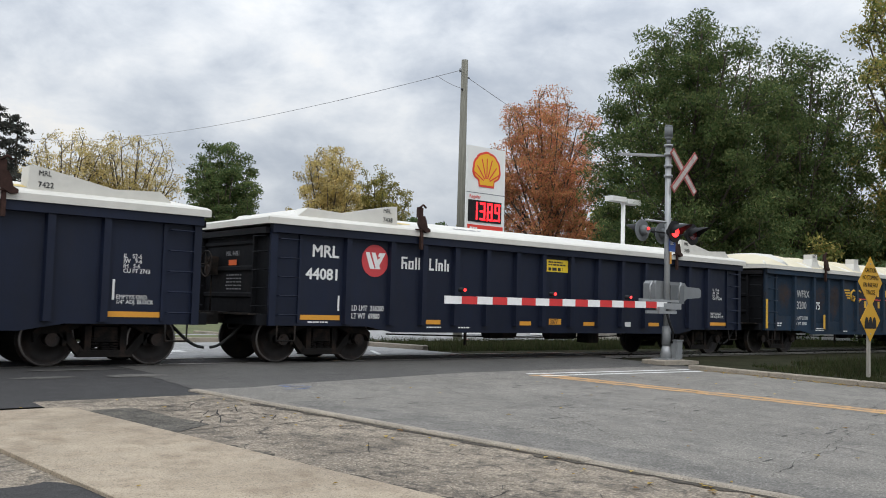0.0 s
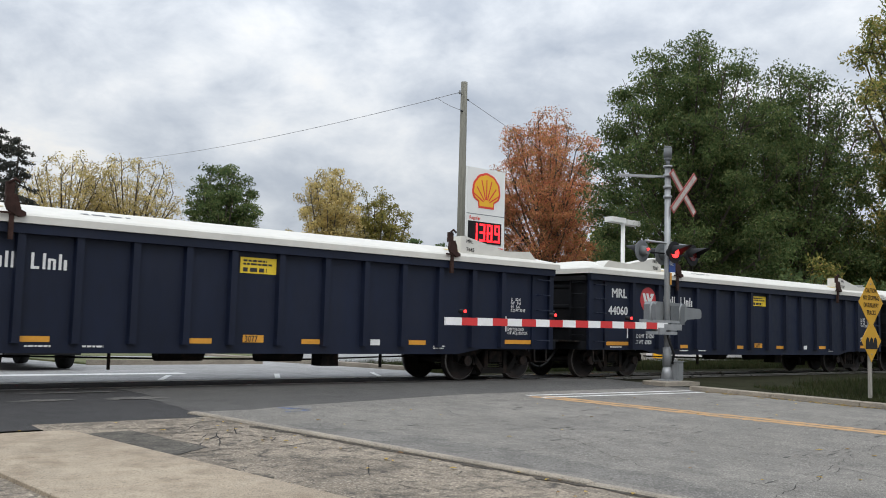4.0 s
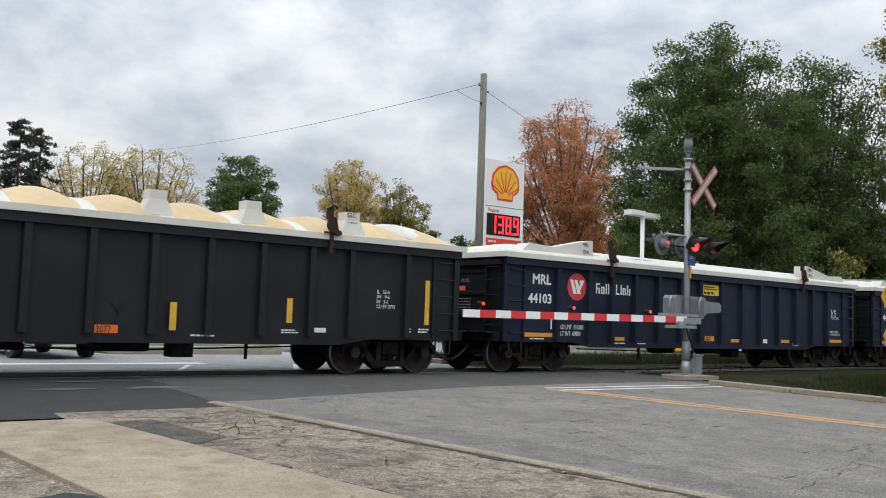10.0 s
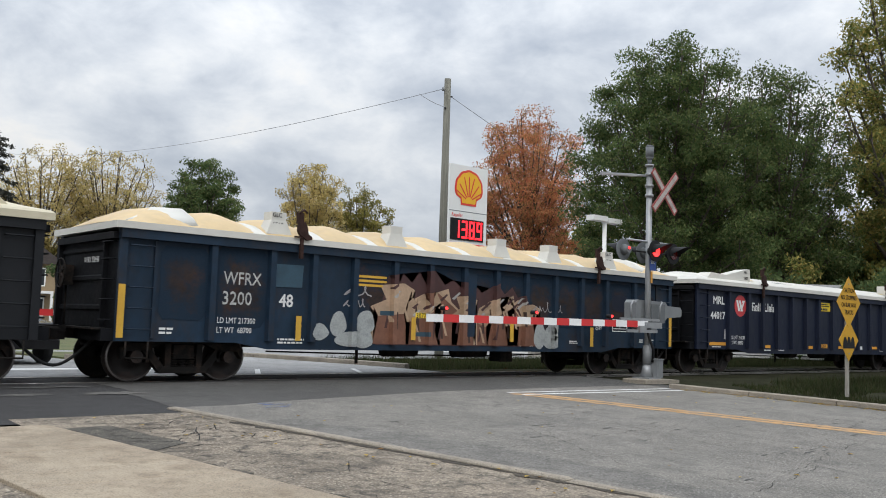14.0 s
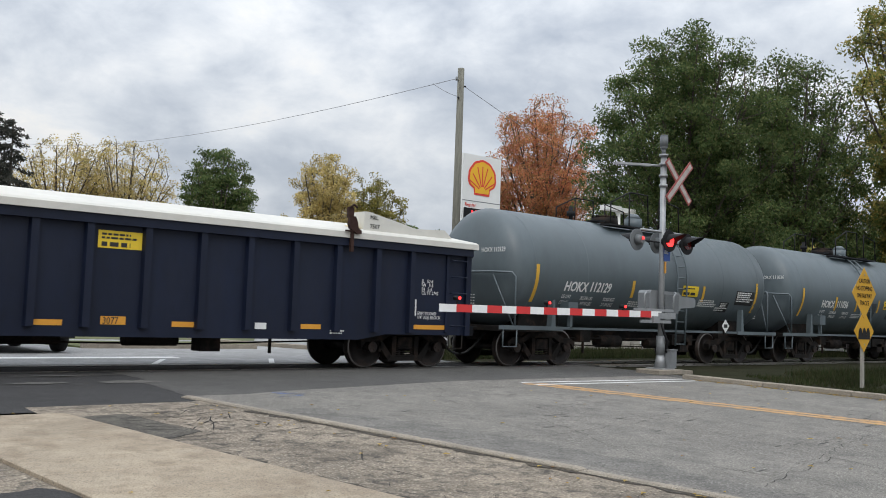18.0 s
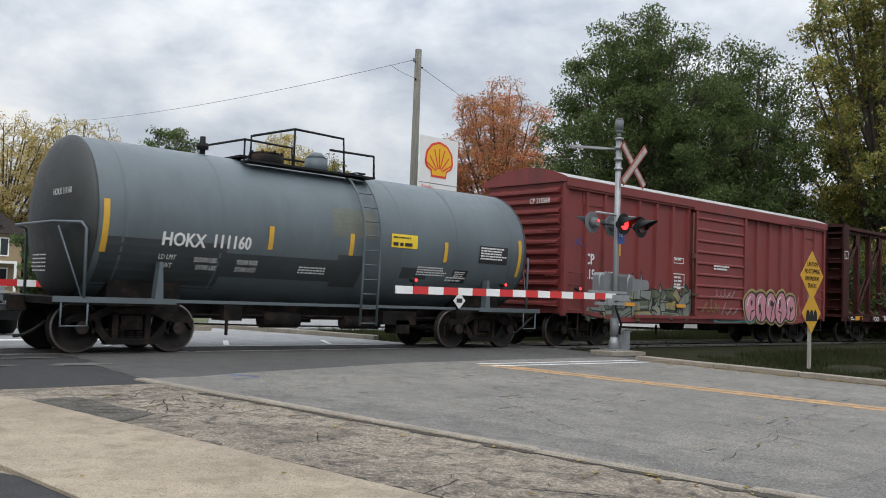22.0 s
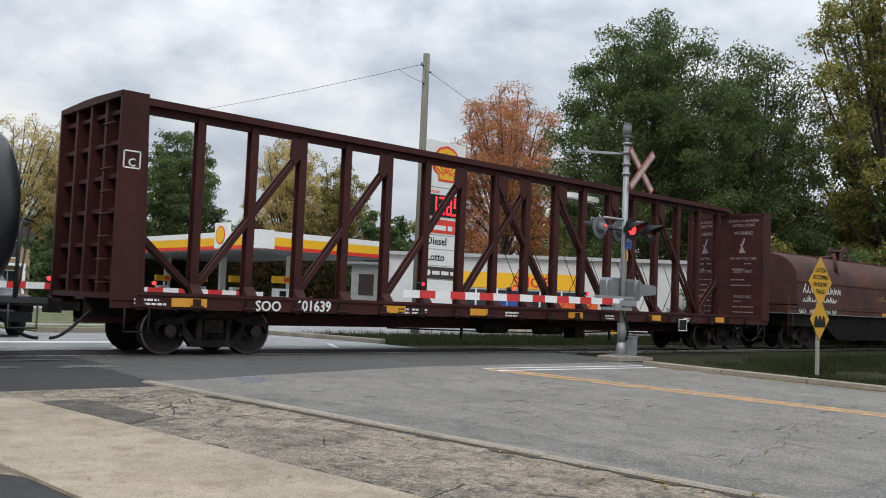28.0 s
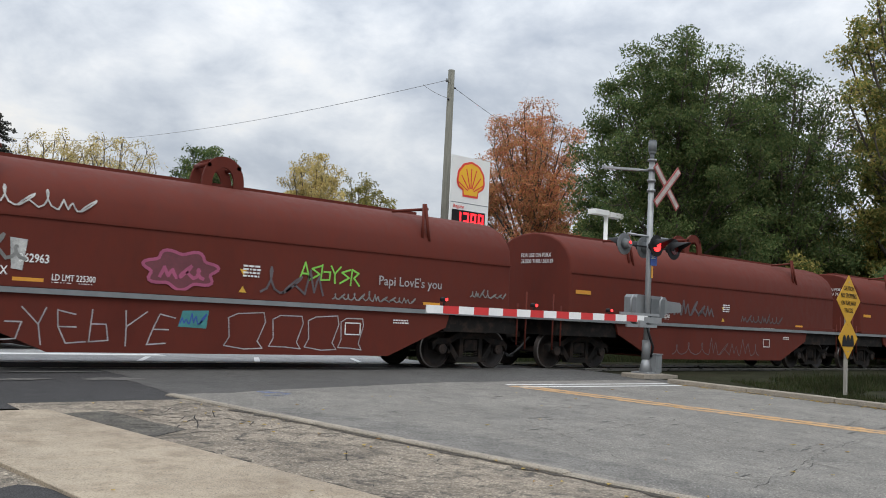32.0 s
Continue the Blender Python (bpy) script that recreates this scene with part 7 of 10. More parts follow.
        if black:
            text(number, 0.42, LET_W, c, -6.40, Y, zn - 0.04, 0.026, name="road_number", squeeze=0.88)
        else:
            a_, b_ = number.split()
            text(a_, 0.35, LET_B, c, -6.02, Y, zn + 0.03, 0.018, name="road_number", squeeze=0.9)
            text(b_, 0.35, LET_W, c, -4.8, Y, zn + 0.03, 0.022, name="road_number", squeeze=0.9)
        text("LD LMT 217300", 0.15, LET_W, c, -6.4 if black else -6.1, Y, 1.10, 0.01, name="load_stencil", squeeze=0.8)
        text("LT WT  68700", 0.15, LET_W, c, -6.4 if black else -6.1, Y, 0.92, 0.01, name="load_stencil", squeeze=0.8)
        for x, za, zb in ((-7.17, 1.06, 1.96), (-3.8, 1.02, 1.5), (-1.55, 1.02, 1.5), (1.52, 1.03, 1.52), (3.86, 1.03, 1.5), (7.17, 1.06, 2.01)) if black else ((-7.93, 0.80, 1.72), (-4.4, 0.8, 1.28), (-1.5, 0.85, 1.34), (1.52, 0.85, 1.34), (4.46, 0.77, 1.26), (7.93, 0.80, 1.71)):
            yq = Y if black or abs(x) > 7 else Y - 0.1
            yq = Y - 0.07 if blue and abs(x) > 7 else yq
            cp(("yel", x), "reflector", lambda: Build().box(x - 0.06, x + 0.06, yq - 0.006, yq, za, zb), LET_Y, c)
        text("WFRX " + number.replace(" ", ""), 0.15, LET_W, c, -8.03, 0.1, 2.12, 0.01, name="end_number", squeeze=0.8).rotation_euler = (0, 0, -math.pi / 2)
        for k, s_ in enumerate(("IL   52-6", "IW   9-6", "IH   5-6", "CU FT 2791") if black else ("B. 52-6", "CU FT 2743")):
            text(s_, 0.105, LET_W, c, 5.86 if black else 4.72, Y - 0.002, (1.68 - 0.1 * k) if black else (1.29 - 0.09 * k), 0.012, name="load_stencil", squeeze=0.9)
        if black:
            p3 = cp("p3b", "route_plate", lambda: Build().box(0.22, 0.61, Y - 0.006, Y, 0.78, 0.92), ORANGE, c, "orange route plate")
            text("3077", 0.17, LET_K, p3, 0.24, Y - 0.01, 0.79, 0.01, name="route_number", squeeze=0.75)
            cp("torn", "torn_patch", lambda: Build().add([(0.40, Y - 0.006, 1.36), (0.55, Y - 0.012, 1.26), (0.74, Y - 0.004, 1.30), (0.62, Y - 0.02, 1.10)], [(0, 1, 2, 3)]), BLACK, c)
            cp("wlabelb", "white_label", lambda: Build().box(4.42, 4.68, Y - 0.006, Y, 0.86, 0.95), LET_W, c)
        else:
            # rust where the paint has gone, panel by panel
            rnd = random.Random(int(number.replace(" ", "")))
            xs_ = [-7.3] + list(RIBS[style]) + [7.4]
            for xa, xb in zip(xs_, xs_[1:]):
                if xb - xa > 0.45 and (xb < -6.0 or xa > -2.5 or rnd.random() < 0.5):
                    w, zt_, zb_ = (xb - xa) * rnd.uniform(0.44, 0.47), rnd.uniform(2.42, 2.52), rnd.uniform(0.95, 1.25)
                    xm, zm = (xa + xb) / 2, (zt_ + zb_) / 2
                    pts = []
                    for i in range(28):
                        a = 2 * math.pi * i / 28
                        ca, sa_ = math.cos(a), math.sin(a)
                        f = 1 / max(abs(ca), abs(sa_)) * rnd.uniform(0.95, 1.0)
                        pts.append((xm + ca * f * w, zm + sa_ * f * (zt_ - zb_) / 2))
                    layer(c, "rust_patch", pts, Y - 0.001, RUSTP)
        cp("bprint", "small_print", lambda: _merge(bars(-4.8, -4.2, 0.80, 2, 0.035, Y, 15), bars(-2.9, -2.5, 0.72, 1, 0.03, Y, 16), bars(-7.2, -6.9, 0.95, 2, 0.04, Y, 17), bars(6.6, 6.8, 0.95, 2, 0.03, Y, 18), bars(6.95, 7.25, 0.95, 2, 0.03, Y, 20), bars(3.7, 4.1, 0.88, 2, 0.025, Y, 21), bars(1.9, 2.4, 0.75, 1, 0.03, Y, 19)), LET_W, c)
        if black:
            p = cp("cplate", "route_plate", lambda: _frame(-4.85, -4.55, 1.66, 1.93, Y), LET_W, c)
            text("C", 0.2, LET_W, p, -4.76, Y - 0.002, 1.69, 0.02, name="plate_letter")
        else:
            cp("cplate2", "route_plate", lambda: _frame(5.42, 6.06, 1.17, 1.50, Y).box(5.73, 5.75, Y - 0.004, Y, 1.25, 1.48).box(5.46, 6.02, Y - 0.004, Y, 1.24, 1.26), LET_W, c)
            cp("cplate3", "route_plate", lambda: Build().box(5.45, 6.03, Y - 0.003, Y - 0.001, 1.2, 1.48), BLACK, c)
            layer(c, "paint_patch", blob(5.75, 1.93, 0.4, 0.25, 1), Y - 0.002, NAVY)
            if logo:
                def gc():
                    b = Build()
                    for x, w in ((-1.35, .16), (-1.1, .16), (-0.85, .15), (-0.35, .15), (0.1, .15), (0.3, .14)):
                        b.box(x, x + w, Y - 0.004, Y, 2.0, 2.24)
                    for x, w in ((-1.35, .16), (-1.1, .16), (-0.85, .15), (-0.3, .15), (0.1, .08), (0.62, .08), (0.85, .17), (1.1, .17)):
                        b.box(x, x + w, Y - 0.004, Y, 1.58, 1.82)
                    for k in range(4):
                        b.box(-2.85 + 0.08 * k, -2.4, Y - 0.004, Y, 2.14 - 0.09 * k, 2.19 - 0.09 * k)
                    b.pipe([(-2.0, Y, 2.12), (-2.15, Y, 2.18), (-2.32, Y, 2.1), (-2.36, Y, 1.96), (-2.3, Y, 1.84), (-2.12, Y, 1.8), (-2.05, Y, 1.96), (-2.2, Y, 1.96)], 0.04, 4)
                    b.pipe([(-1.62, Y, 2.12), (-1.75, Y, 2.18), (-1.9, Y, 2.1), (-1.94, Y, 1.96), (-1.88, Y, 1.84), (-1.72, Y, 1.8), (-1.62, Y, 1.86)], 0.04, 4)
                    return b
                cp("gcwords", "slogan_bars", gc, LET_Y, c, "yellow slogan bars and emblem")
                cp("gcline", "slogan_line", lambda: Build().box(-1.75, 1.32, Y - 0.004, Y, 1.865, 1.9), LOGO_R, c, "thin red line between the slogan bars")
    return c


def ladder_end(s):
    return Build().pipe([(s * 8.0, -1.35, 0), (s * 8.12, -1.35, 0), (s * 8.12, -1.0, 0), (s * 8.0, -1.0, 0)], 0.014, 5)


def _merge(*bs):
    o = Build()
    for b in bs:
        n = len(o.v)
        o.v += b.v
        o.f += [tuple(i + n for i in f) for f in b.f]
        o.s += b.s
    return o


def _merge_x(x):
    b = Build()
    rnd = random.Random(31)
    for z in (1.7, 1.63, 1.56, 1.49, 1.42):
        y = -0.3
        while y < 0.3:
            w = rnd.uniform(0.05, 0.14)
            b.box(x - 0.125, x - 0.12, y, y + w, z, z + 0.025)
            y += w + 0.04
    return b


def _frame(x0, x1, z0, z1, y, t=0.025):
    return Build().box(x0, x1, y - 0.004, y, z0, z0 + t).box(x0, x1, y - 0.004, y, z1 - t, z1).box(x0, x0 + t, y - 0.004, y, z0, z1).box(x1 - t, x1, y - 0.004, y, z0, z1)


def stroke(pts, y, r=0.02, curve=None):
    b, y_ = Build(), y
    for k, ((xa, za), (xb, zb)) in enumerate(zip(pts, pts[1:])):
        lift = 0.0005 * (k % 7)
        y = y_ - lift
        d = Vector((xb - xa, 0, zb - za))
        if d.length < 1e-5:
            continue
        n = Vector((-d.z, 0, d.x)).normalized() * r
        e = d.normalized() * r * 0.7
        q = [Vector((xa, y, za)) - e - n, Vector((xa, y, za)) - e + n, Vector((xb, y, zb)) + e + n, Vector((xb, y, zb)) + e - n]
        b.add([(p.x, curve(p.z) - lift if curve else p.y, p.z) for p in q], [(0, 1, 2, 3)])
    return b


def scrawl(x0, x1, z0, z1, y, seed, r=0.018, curve=None, step=0.11):
    """Wordless handwriting: one looping line that runs along, letter by letter."""
    rnd = random.Random(seed)
    pts, x, h = [], x0, z1 - z0
    step = max(step, h * 0.8)
    while x < x1:
        w = step * rnd.uniform(0.8, 1.3)
        tall, kind = rnd.choice((0.55, 0.7, 1.0)), rnd.randrange(3)
        for i in range(9):
            f = i / 8
            if kind == 0:
                u, v = f + 0.25 * math.sin(f * 6.28), 0.5 - 0.5 * math.cos(f * 6.28)
            elif kind == 1:
                u, v = 0.5 - 0.45 * math.cos(f * 7.5 + 0.6), 0.5 + 0.5 * math.sin(f * 7.5 - 1.2)
            else:
                u, v = f, (0.0, 0.5, 1.0, 0.5, 0.1, 0.55, 0.75, 0.3, 0.0)[i]
            pts.append((x + u * w, z0 + v * h * tall))
        x += w * 1.12
    return stroke(pts, y, r * 0.62, curve)


def blob(cx, cz, rx, rz, k, n=20):
    return [(cx + math.cos(2 * math.pi * i / n) * rx * (1 + 0.10 * math.sin(3 * 2 * math.pi * i / n + k)), cz + math.sin(2 * math.pi * i / n) * rz * (1 + 0.08 * math.sin(2 * 2 * math.pi * i / n + 2 * k))) for i in range(n)]


def layer(parent, name, pts, y, material, wall=None):
    """A painted patch: flat, or laid over a ribbed wall (ribs, outer and inner half width, wall y, rib y)."""
    if not wall:
        part(name, Build().add([(x, y, z) for x, z in pts], [tuple(range(len(pts)))]), material, parent)
        return
    ribs, wo, wi, yw, yr = wall
    b = bmesh.new()
    b.faces.new([b.verts.new((x, 0, z)) for x, z in pts])
    bmesh.ops.triangulate(b, faces=b.faces[:])
    lo, hi = min(p[0] for p in pts), max(p[0] for p in pts)
    kx, ky = [], []
    for x in ribs:
        for dx_, y_ in ((-wo, yw), (-wi, yr), (wi, yr), (wo, yw)):
            kx.append(x + dx_)
            ky.append(y_)
            if lo < x + dx_ < hi:
                bmesh.ops.bisect_plane(b, geom=b.verts[:] + b.edges[:] + b.faces[:], plane_co=(x + dx_, 0, 0), plane_no=(1, 0, 0), dist=1e-5)
    for v in b.verts:
        v.co.y = float(np.interp(v.co.x, kx, ky)) + y - yw
    me = bpy.data.meshes.new(name)
    b.to_mesh(me)
    b.free()
    me.materials.append(material)
    part(name, me, material, parent)


GLYPHS = [[(0.1, 0.0), (0.2, 0.95), (0.85, 0.75), (0.4, 0.45), (0.95, 0.0)], [(0.15, 1.0), (0.05, 0.1), (0.85, 0.15), (0.9, 0.6), (0.3, 0.6)], [(0.95, 0.9), (0.15, 0.7), (0.85, 0.4), (0.0, 0.05)], [(0.45, 0.0), (0.4, 0.55), (0.05, 1.0), (0.4, 0.55), (0.95, 1.0)], [(0.0, 0.0), (0.45, 1.0), (0.9, 0.0), (0.75, 0.35), (0.2, 0.35)], [(0.9, 0.85), (0.2, 0.95), (0.1, 0.5), (0.8, 0.5), (0.1, 0.5), (0.15, 0.05), (0.95, 0.1)]]


def throwup(parent, x0, x1, z0, z1, y, seed, fills, edge, n, spiky, halo=None, wall=None):
    """Painted wordless shapes: slanted pointed bars or round bubbles, with an outline."""
    rnd = random.Random(seed)
    w, h = (x1 - x0) / n, z1 - z0
    for k in range(n):
        cx, cz = x0 + w * (k + 0.5), (z0 + z1) / 2
        yy = y - 0.003 * (k % 4)
        if spiky:
            glyph = GLYPHS[rnd.randrange(len(GLYPHS))]
            for q, ((ua, va), (ub, vb)) in enumerate(zip(glyph, glyph[1:])):
                a_ = Vector((cx + (ua - 0.5) * w * 1.25, z0 + va * h))
                b_ = Vector((cx + (ub - 0.5) * w * 1.25 + rnd.uniform(-0.1, 0.1) * w, z0 + vb * h + rnd.uniform(-0.06, 0.06) * h))
                d_ = (b_ - a_).normalized()
                n_ = Vector((-d_.y, d_.x))
                wa, wb = w * rnd.uniform(0.15, 0.22), w * rnd.uniform(0.08, 0.2)
                yq = yy - 0.0008 * q
                for nm_, g_, m_, dy_ in (("painted_outline", 0.035, edge, 0), ("painted_shape", 0.0, fills[(k + q) % len(fills)], -0.0003)):
                    p0, p1 = a_ - d_ * (wa * 0.5 + g_), b_ + d_ * (wb + g_)
                    pts = [p0 - n_ * (wa + g_), p0 + n_ * (wa + g_), b_ + n_ * (wb + g_), p1 + d_ * 0.06, b_ - n_ * (wb + g_)]
                    layer(parent, nm_, [tuple(p) for p in pts], yq + dy_, m_, wall)
                layer(parent, "painted_shine", [tuple(a_ + n_ * wa * 0.2), tuple(a_ + n_ * wa * 0.75), tuple(b_ + n_ * wb * 0.6), tuple(b_ + n_ * wb * 0.2)], yq - 0.0006, fills[(k + q + 1) % len(fills)], wall)
        else:
            rx, rz = w * 0.62, h * (0.5 + 0.05 * (k % 2))
            if halo:
                layer(parent, "painted_halo", blob(cx, cz + 0.02, rx * 1.25, rz * 1.16, k), y - 0.0005, halo)
            layer(parent, "painted_outline", blob(cx, cz, rx * 1.08, rz * 1.04, k), yy - 0.002, edge)
            layer(parent, "painted_shape", blob(cx, cz, rx * 0.93, rz * 0.92, k), yy - 0.0024, fills[k % len(fills)])
            layer(parent, "painted_hole", blob(cx + rx * (0.08 - 0.3 * (k % 2)), cz + rz * (0.28 - 0.35 * (k % 3 == 1)), rx * (0.16 + 0.12 * (k % 3 == 2)), rz * (0.2 + 0.15 * (k % 2)), k), yy - 0.0027, edge)
            part("painted_stroke", stroke([(cx - rx * 0.1, cz - rz * 0.85), (cx + rx * 0.05, cz - rz * 0.3), (cx + rx * (0.5 - 0.9 * (k % 2)), cz - rz * (0.2 - 0.3 * (k % 3)))], yy - 0.0028, 0.028), edge, parent)
            part("painted_stroke", stroke([(cx - rx * 0.55, cz + rz * 0.1), (cx - rx * 0.4, cz + rz * 0.5), (cx - rx * 0.1, cz + rz * 0.68)], yy - 0.0028, 0.018), LET_W, parent)


def curved_text(s, size, bold, material, parent, x, z, r, zc, name="lettering", squeeze=1.0, shear=0.0):
    src = text_mesh(s, size, bold, material, "LEFT", squeeze)
    me = src.copy()
    for v in me.vertices:
        zz_ = v.co.z + z
        v.co = (v.co.x + x + shear * v.co.z, -math.sqrt(max(0.01, r * r - (zz_ - zc) ** 2)) - 0.012 + v.co.y, zz_)
    return part(name, me, material, parent)


def curve_box(x0, x1, z0, z1, r, zc, d=0.01, n=6):
    b = Build()
    rows = []
    for i in range(n + 1):
        z = z0 + (z1 - z0) * i / n
        y = -math.sqrt(max(0.01, r * r - (z - zc) ** 2)) - d
        rows.append([(x0, y, z), (x1, y, z)])
    return b.loft(rows, False, close=False)


def curve_bars(x0, x1, z0, rows, h, r, zc, seed):
    b = bars(x0, x1, z0, rows, h, 0, seed)
    b.v = [(x, -math.sqrt(max(0.01, r * r - (z - zc) ** 2)) - 0.012 - (0.001 if y < -0.001 else 0), z) for x, y, z in b.v]
    return b


def tank_car(xf, mark, number, paint=None, dark=False, lx=0.0, px=0.0, flat=False, gh=1.0, tc_=8.4):
    paint = paint or TANKG
    c = car_thing("tank_car", "black steel tank car with yellow reflector strips" if dark else "grey steel tank car with railed top platform", xf, tc_, group="tank cars")
    R, ZC, HL = 1.50, 2.42, 5.85
    def shell_():
        n = 48
        prof = [(-HL, 0.02), (-HL + 0.02, 0.45), (-HL + 0.08, 0.85), (-HL + 0.17, 1.15), (-HL + 0.29, 1.35), (-HL + 0.42, 1.45), (-HL + 0.58, R)] if not flat else [(-HL, 0.02), (-HL + 0.02, 0.5), (-HL + 0.09, 0.95), (-HL + 0.19, 1.25), (-HL + 0.29, 1.42), (-HL + 0.36, 1.485), (-HL + 0.4, R)]
        prof = prof + [(-x, r) for x, r in reversed(prof)]
        return Build().loft([[(x, r * math.cos(2 * math.pi * i / n), ZC + r * math.sin(2 * math.pi * i / n)) for i in range(n)] for x, r in prof], True)
    cp(("tank", flat), "tank", shell_, paint, c)
    if flat:
        # dished ends darker than the tank, with a raised rim
        for s in (-1, 1):
            def head_():
                n = 48
                prof = [(HL + 0.004, 0.02), (HL - 0.016, 0.504), (HL - 0.086, 0.955), (HL - 0.186, 1.256), (HL - 0.286, 1.427), (HL - 0.356, 1.492), (HL - 0.39, R + 0.012), (HL - 0.43, R + 0.012)]
                return Build().loft([[(s * x, r * math.cos(2 * math.pi * i / n), ZC + r * math.sin(2 * math.pi * i / n)) for i in range(n)] for x, r in prof], True)
            cp(("head", s), "tank_head", head_, TANKH, c, "dark dished end of the tank")
    def seams():
        b = Build()
        n = 48
        for x in (0,):
            b.loft([[(x + d, (R + 0.004) * math.cos(2 * math.pi * i / n), ZC + (R + 0.006) * math.sin(2 * math.pi * i / n)) for i in range(n)] for d in (-0.02, 0.02)], True, caps=False)
        return b
    for x in (-4.95, -3.02, 1.37, 3.07, 4.95):
        cp("seams", "jacket_seam", seams, paint, c, at=(x, 0, 0))
    def sills():
        return Build().box(-6.05, 6.05, -0.03, 0.03, 0.93, 0.99)
    for y in (-1.42, 1.42):
        cp("sills", "side_rail", sills, paint, c, at=(0, y, 0))
    for s in (-1, 1):
        cp(("endplat", s), "end_platform", lambda: Build().box(min(s * 4.1, s * 6.1), max(s * 4.1, s * 6.1), -1.45, 1.45, 0.86, 0.98), BOGIE, c)
        cp(("platedge", s), "platform_edge", lambda: Build().box(min(s * 3.9, s * 6.1), max(s * 3.9, s * 6.1), -1.475, -1.455, 0.90, 1.0), paint, c)
        cp(("saddle", s), "tank_saddle", lambda: Build().loft([[(min(s * 3.6, s * 5.0), -1.0, z_), (max(s * 3.6, s * 5.0), -1.0, z_), (max(s * 3.6, s * 5.0), 1.0, z_), (min(s * 3.6, s * 5.0), 1.0, z_)] for z_ in (0.7, 1.4)], False), BOGIE, c)
        cp(("bracket", s), "platform_bracket", lambda: Build().prism([(s * 4.3, 0.98), (s * 4.14, 0.98), (s * 4.18, 1.66), (s * 4.24, 1.66)], -1.44, -1.28, "y"), paint, c)
    def rails_():
        return Build().pipe([(s * 5.58, -1.46, 0.98), (s * 5.6, -1.46, 2.16), (s * 5.66, -1.4, 2.26), (s * 5.95, -0.9, 2.27), (s * 5.98, 0.9, 2.27), (s * 5.66, 1.4, 2.26), (s * 5.6, 1.46, 2.16), (s * 5.58, 1.46, 0.98)], 0.03, 6)
    for s in (-1, 1):
        cp(("trails", s), "hand_rail", rails_, paint, c)
        cp(("tbrace", s), "rail_brace", lambda: Build().pipe([(s * 5.9, -1.0, 2.2), (s * 5.62, -1.44, 1.0)], 0.018, 5), paint, c)
        cp(("tstep", s), "sill_step", lambda: Build().pipe([(s * 5.5, -1.45, 0.95), (s * 5.5, -1.45, 0.5), (s * 5.95, -1.45, 0.5), (s * 5.95, -1.45, 0.95)], 0.02, 5), paint, c)
    def plat():
        b = Build()
        z = ZC + R
        for y0, y1 in ((-1.02, -0.66), (0.66, 1.02)):
            b.box(-1.75, 1.45, y0, y1, z - 0.14, z - 0.1)
        b.box(-1.75, -1.5, -0.66, 0.66, z - 0.02, z + 0.02).box(1.2, 1.45, -0.66, 0.66, z - 0.02, z + 0.02)
        return b
    cp("plat", "top_platform", plat, BLACK, c, at=(px, 0, 0))
    def guard():
        b = Build()
        z = ZC + R - 0.12
        for y in (-1.0, 1.0):
            if gh == 1.0:
                b.pipe([(-1.7, y, z), (-1.7, y, z + 0.6), (-0.9, y, z + 0.95), (-0.1, y, z + 0.95), (-0.05, y, z + 0.1)], 0.022, 6)
                b.pipe([(0.45, y, z + 0.05), (0.45, y, z + 0.9), (1.35, y, z + 0.75), (1.4, y, z)], 0.022, 6)
                b.pipe([(-0.9, y, z), (-0.9, y, z + 0.95)], 0.02, 5)
            else:
                b.pipe([(-1.72, y, z), (-1.72, y, z + 0.62 * gh), (-0.7, y, z + gh), (0.55, y, z + 0.97 * gh), (0.6, y, z)], 0.026, 6)
                b.pipe([(-0.7, y, z), (-0.7, y, z + gh)], 0.022, 5)
                b.pipe([(0.2, y, z + 0.6 * gh), (1.4, y, z + 0.62 * gh), (1.42, y, z)], 0.026, 6)
        return b
    cp(("guard", gh), "platform_railing", guard, BLACK, c, at=(px, 0, 0))
    def valves():
        b = Build()
        z = ZC + R
        b.rod((-0.75, 0, z - 0.05), (-0.75, 0, z + 0.18), 0.38, 18).rod((-0.75, 0, z + 0.18), (-0.75, 0, z + 0.24), 0.3, 14)
        for k in range(8):
            a = k * 0.785
            b.rod((-0.75 + 0.34 * math.cos(a), 0.34 * math.sin(a), z + 0.18), (-0.75 + 0.34 * math.cos(a), 0.34 * math.sin(a), z + 0.26), 0.03, 6)
        return b
    cp("valves", "manway", valves, BLACK if dark else BOGIE, c, at=(px, 0, 0))
    cp("valve2", "valve_housing", lambda: Build().rod((0.55, 0, ZC + R - 0.05), (0.55, 0, ZC + R + 0.28), 0.26, 16).rod((0.55, 0, ZC + R + 0.28), (0.55, 0, ZC + R + 0.42), 0.26, 16, 0.12), BLACK if dark else paint, c, at=(px, 0, 0))
    cp("valve3", "relief_valve", lambda: Build().rod((-2.3, -0.1, ZC + R - 0.08), (-2.3, -0.1, ZC + R + 0.36), 0.06, 8).rod((-2.3, -0.1, ZC + R + 0.1), (-2.3, -0.1, ZC + R + 0.22), 0.12, 10), BLACK, c, at=(px, 0, 0))
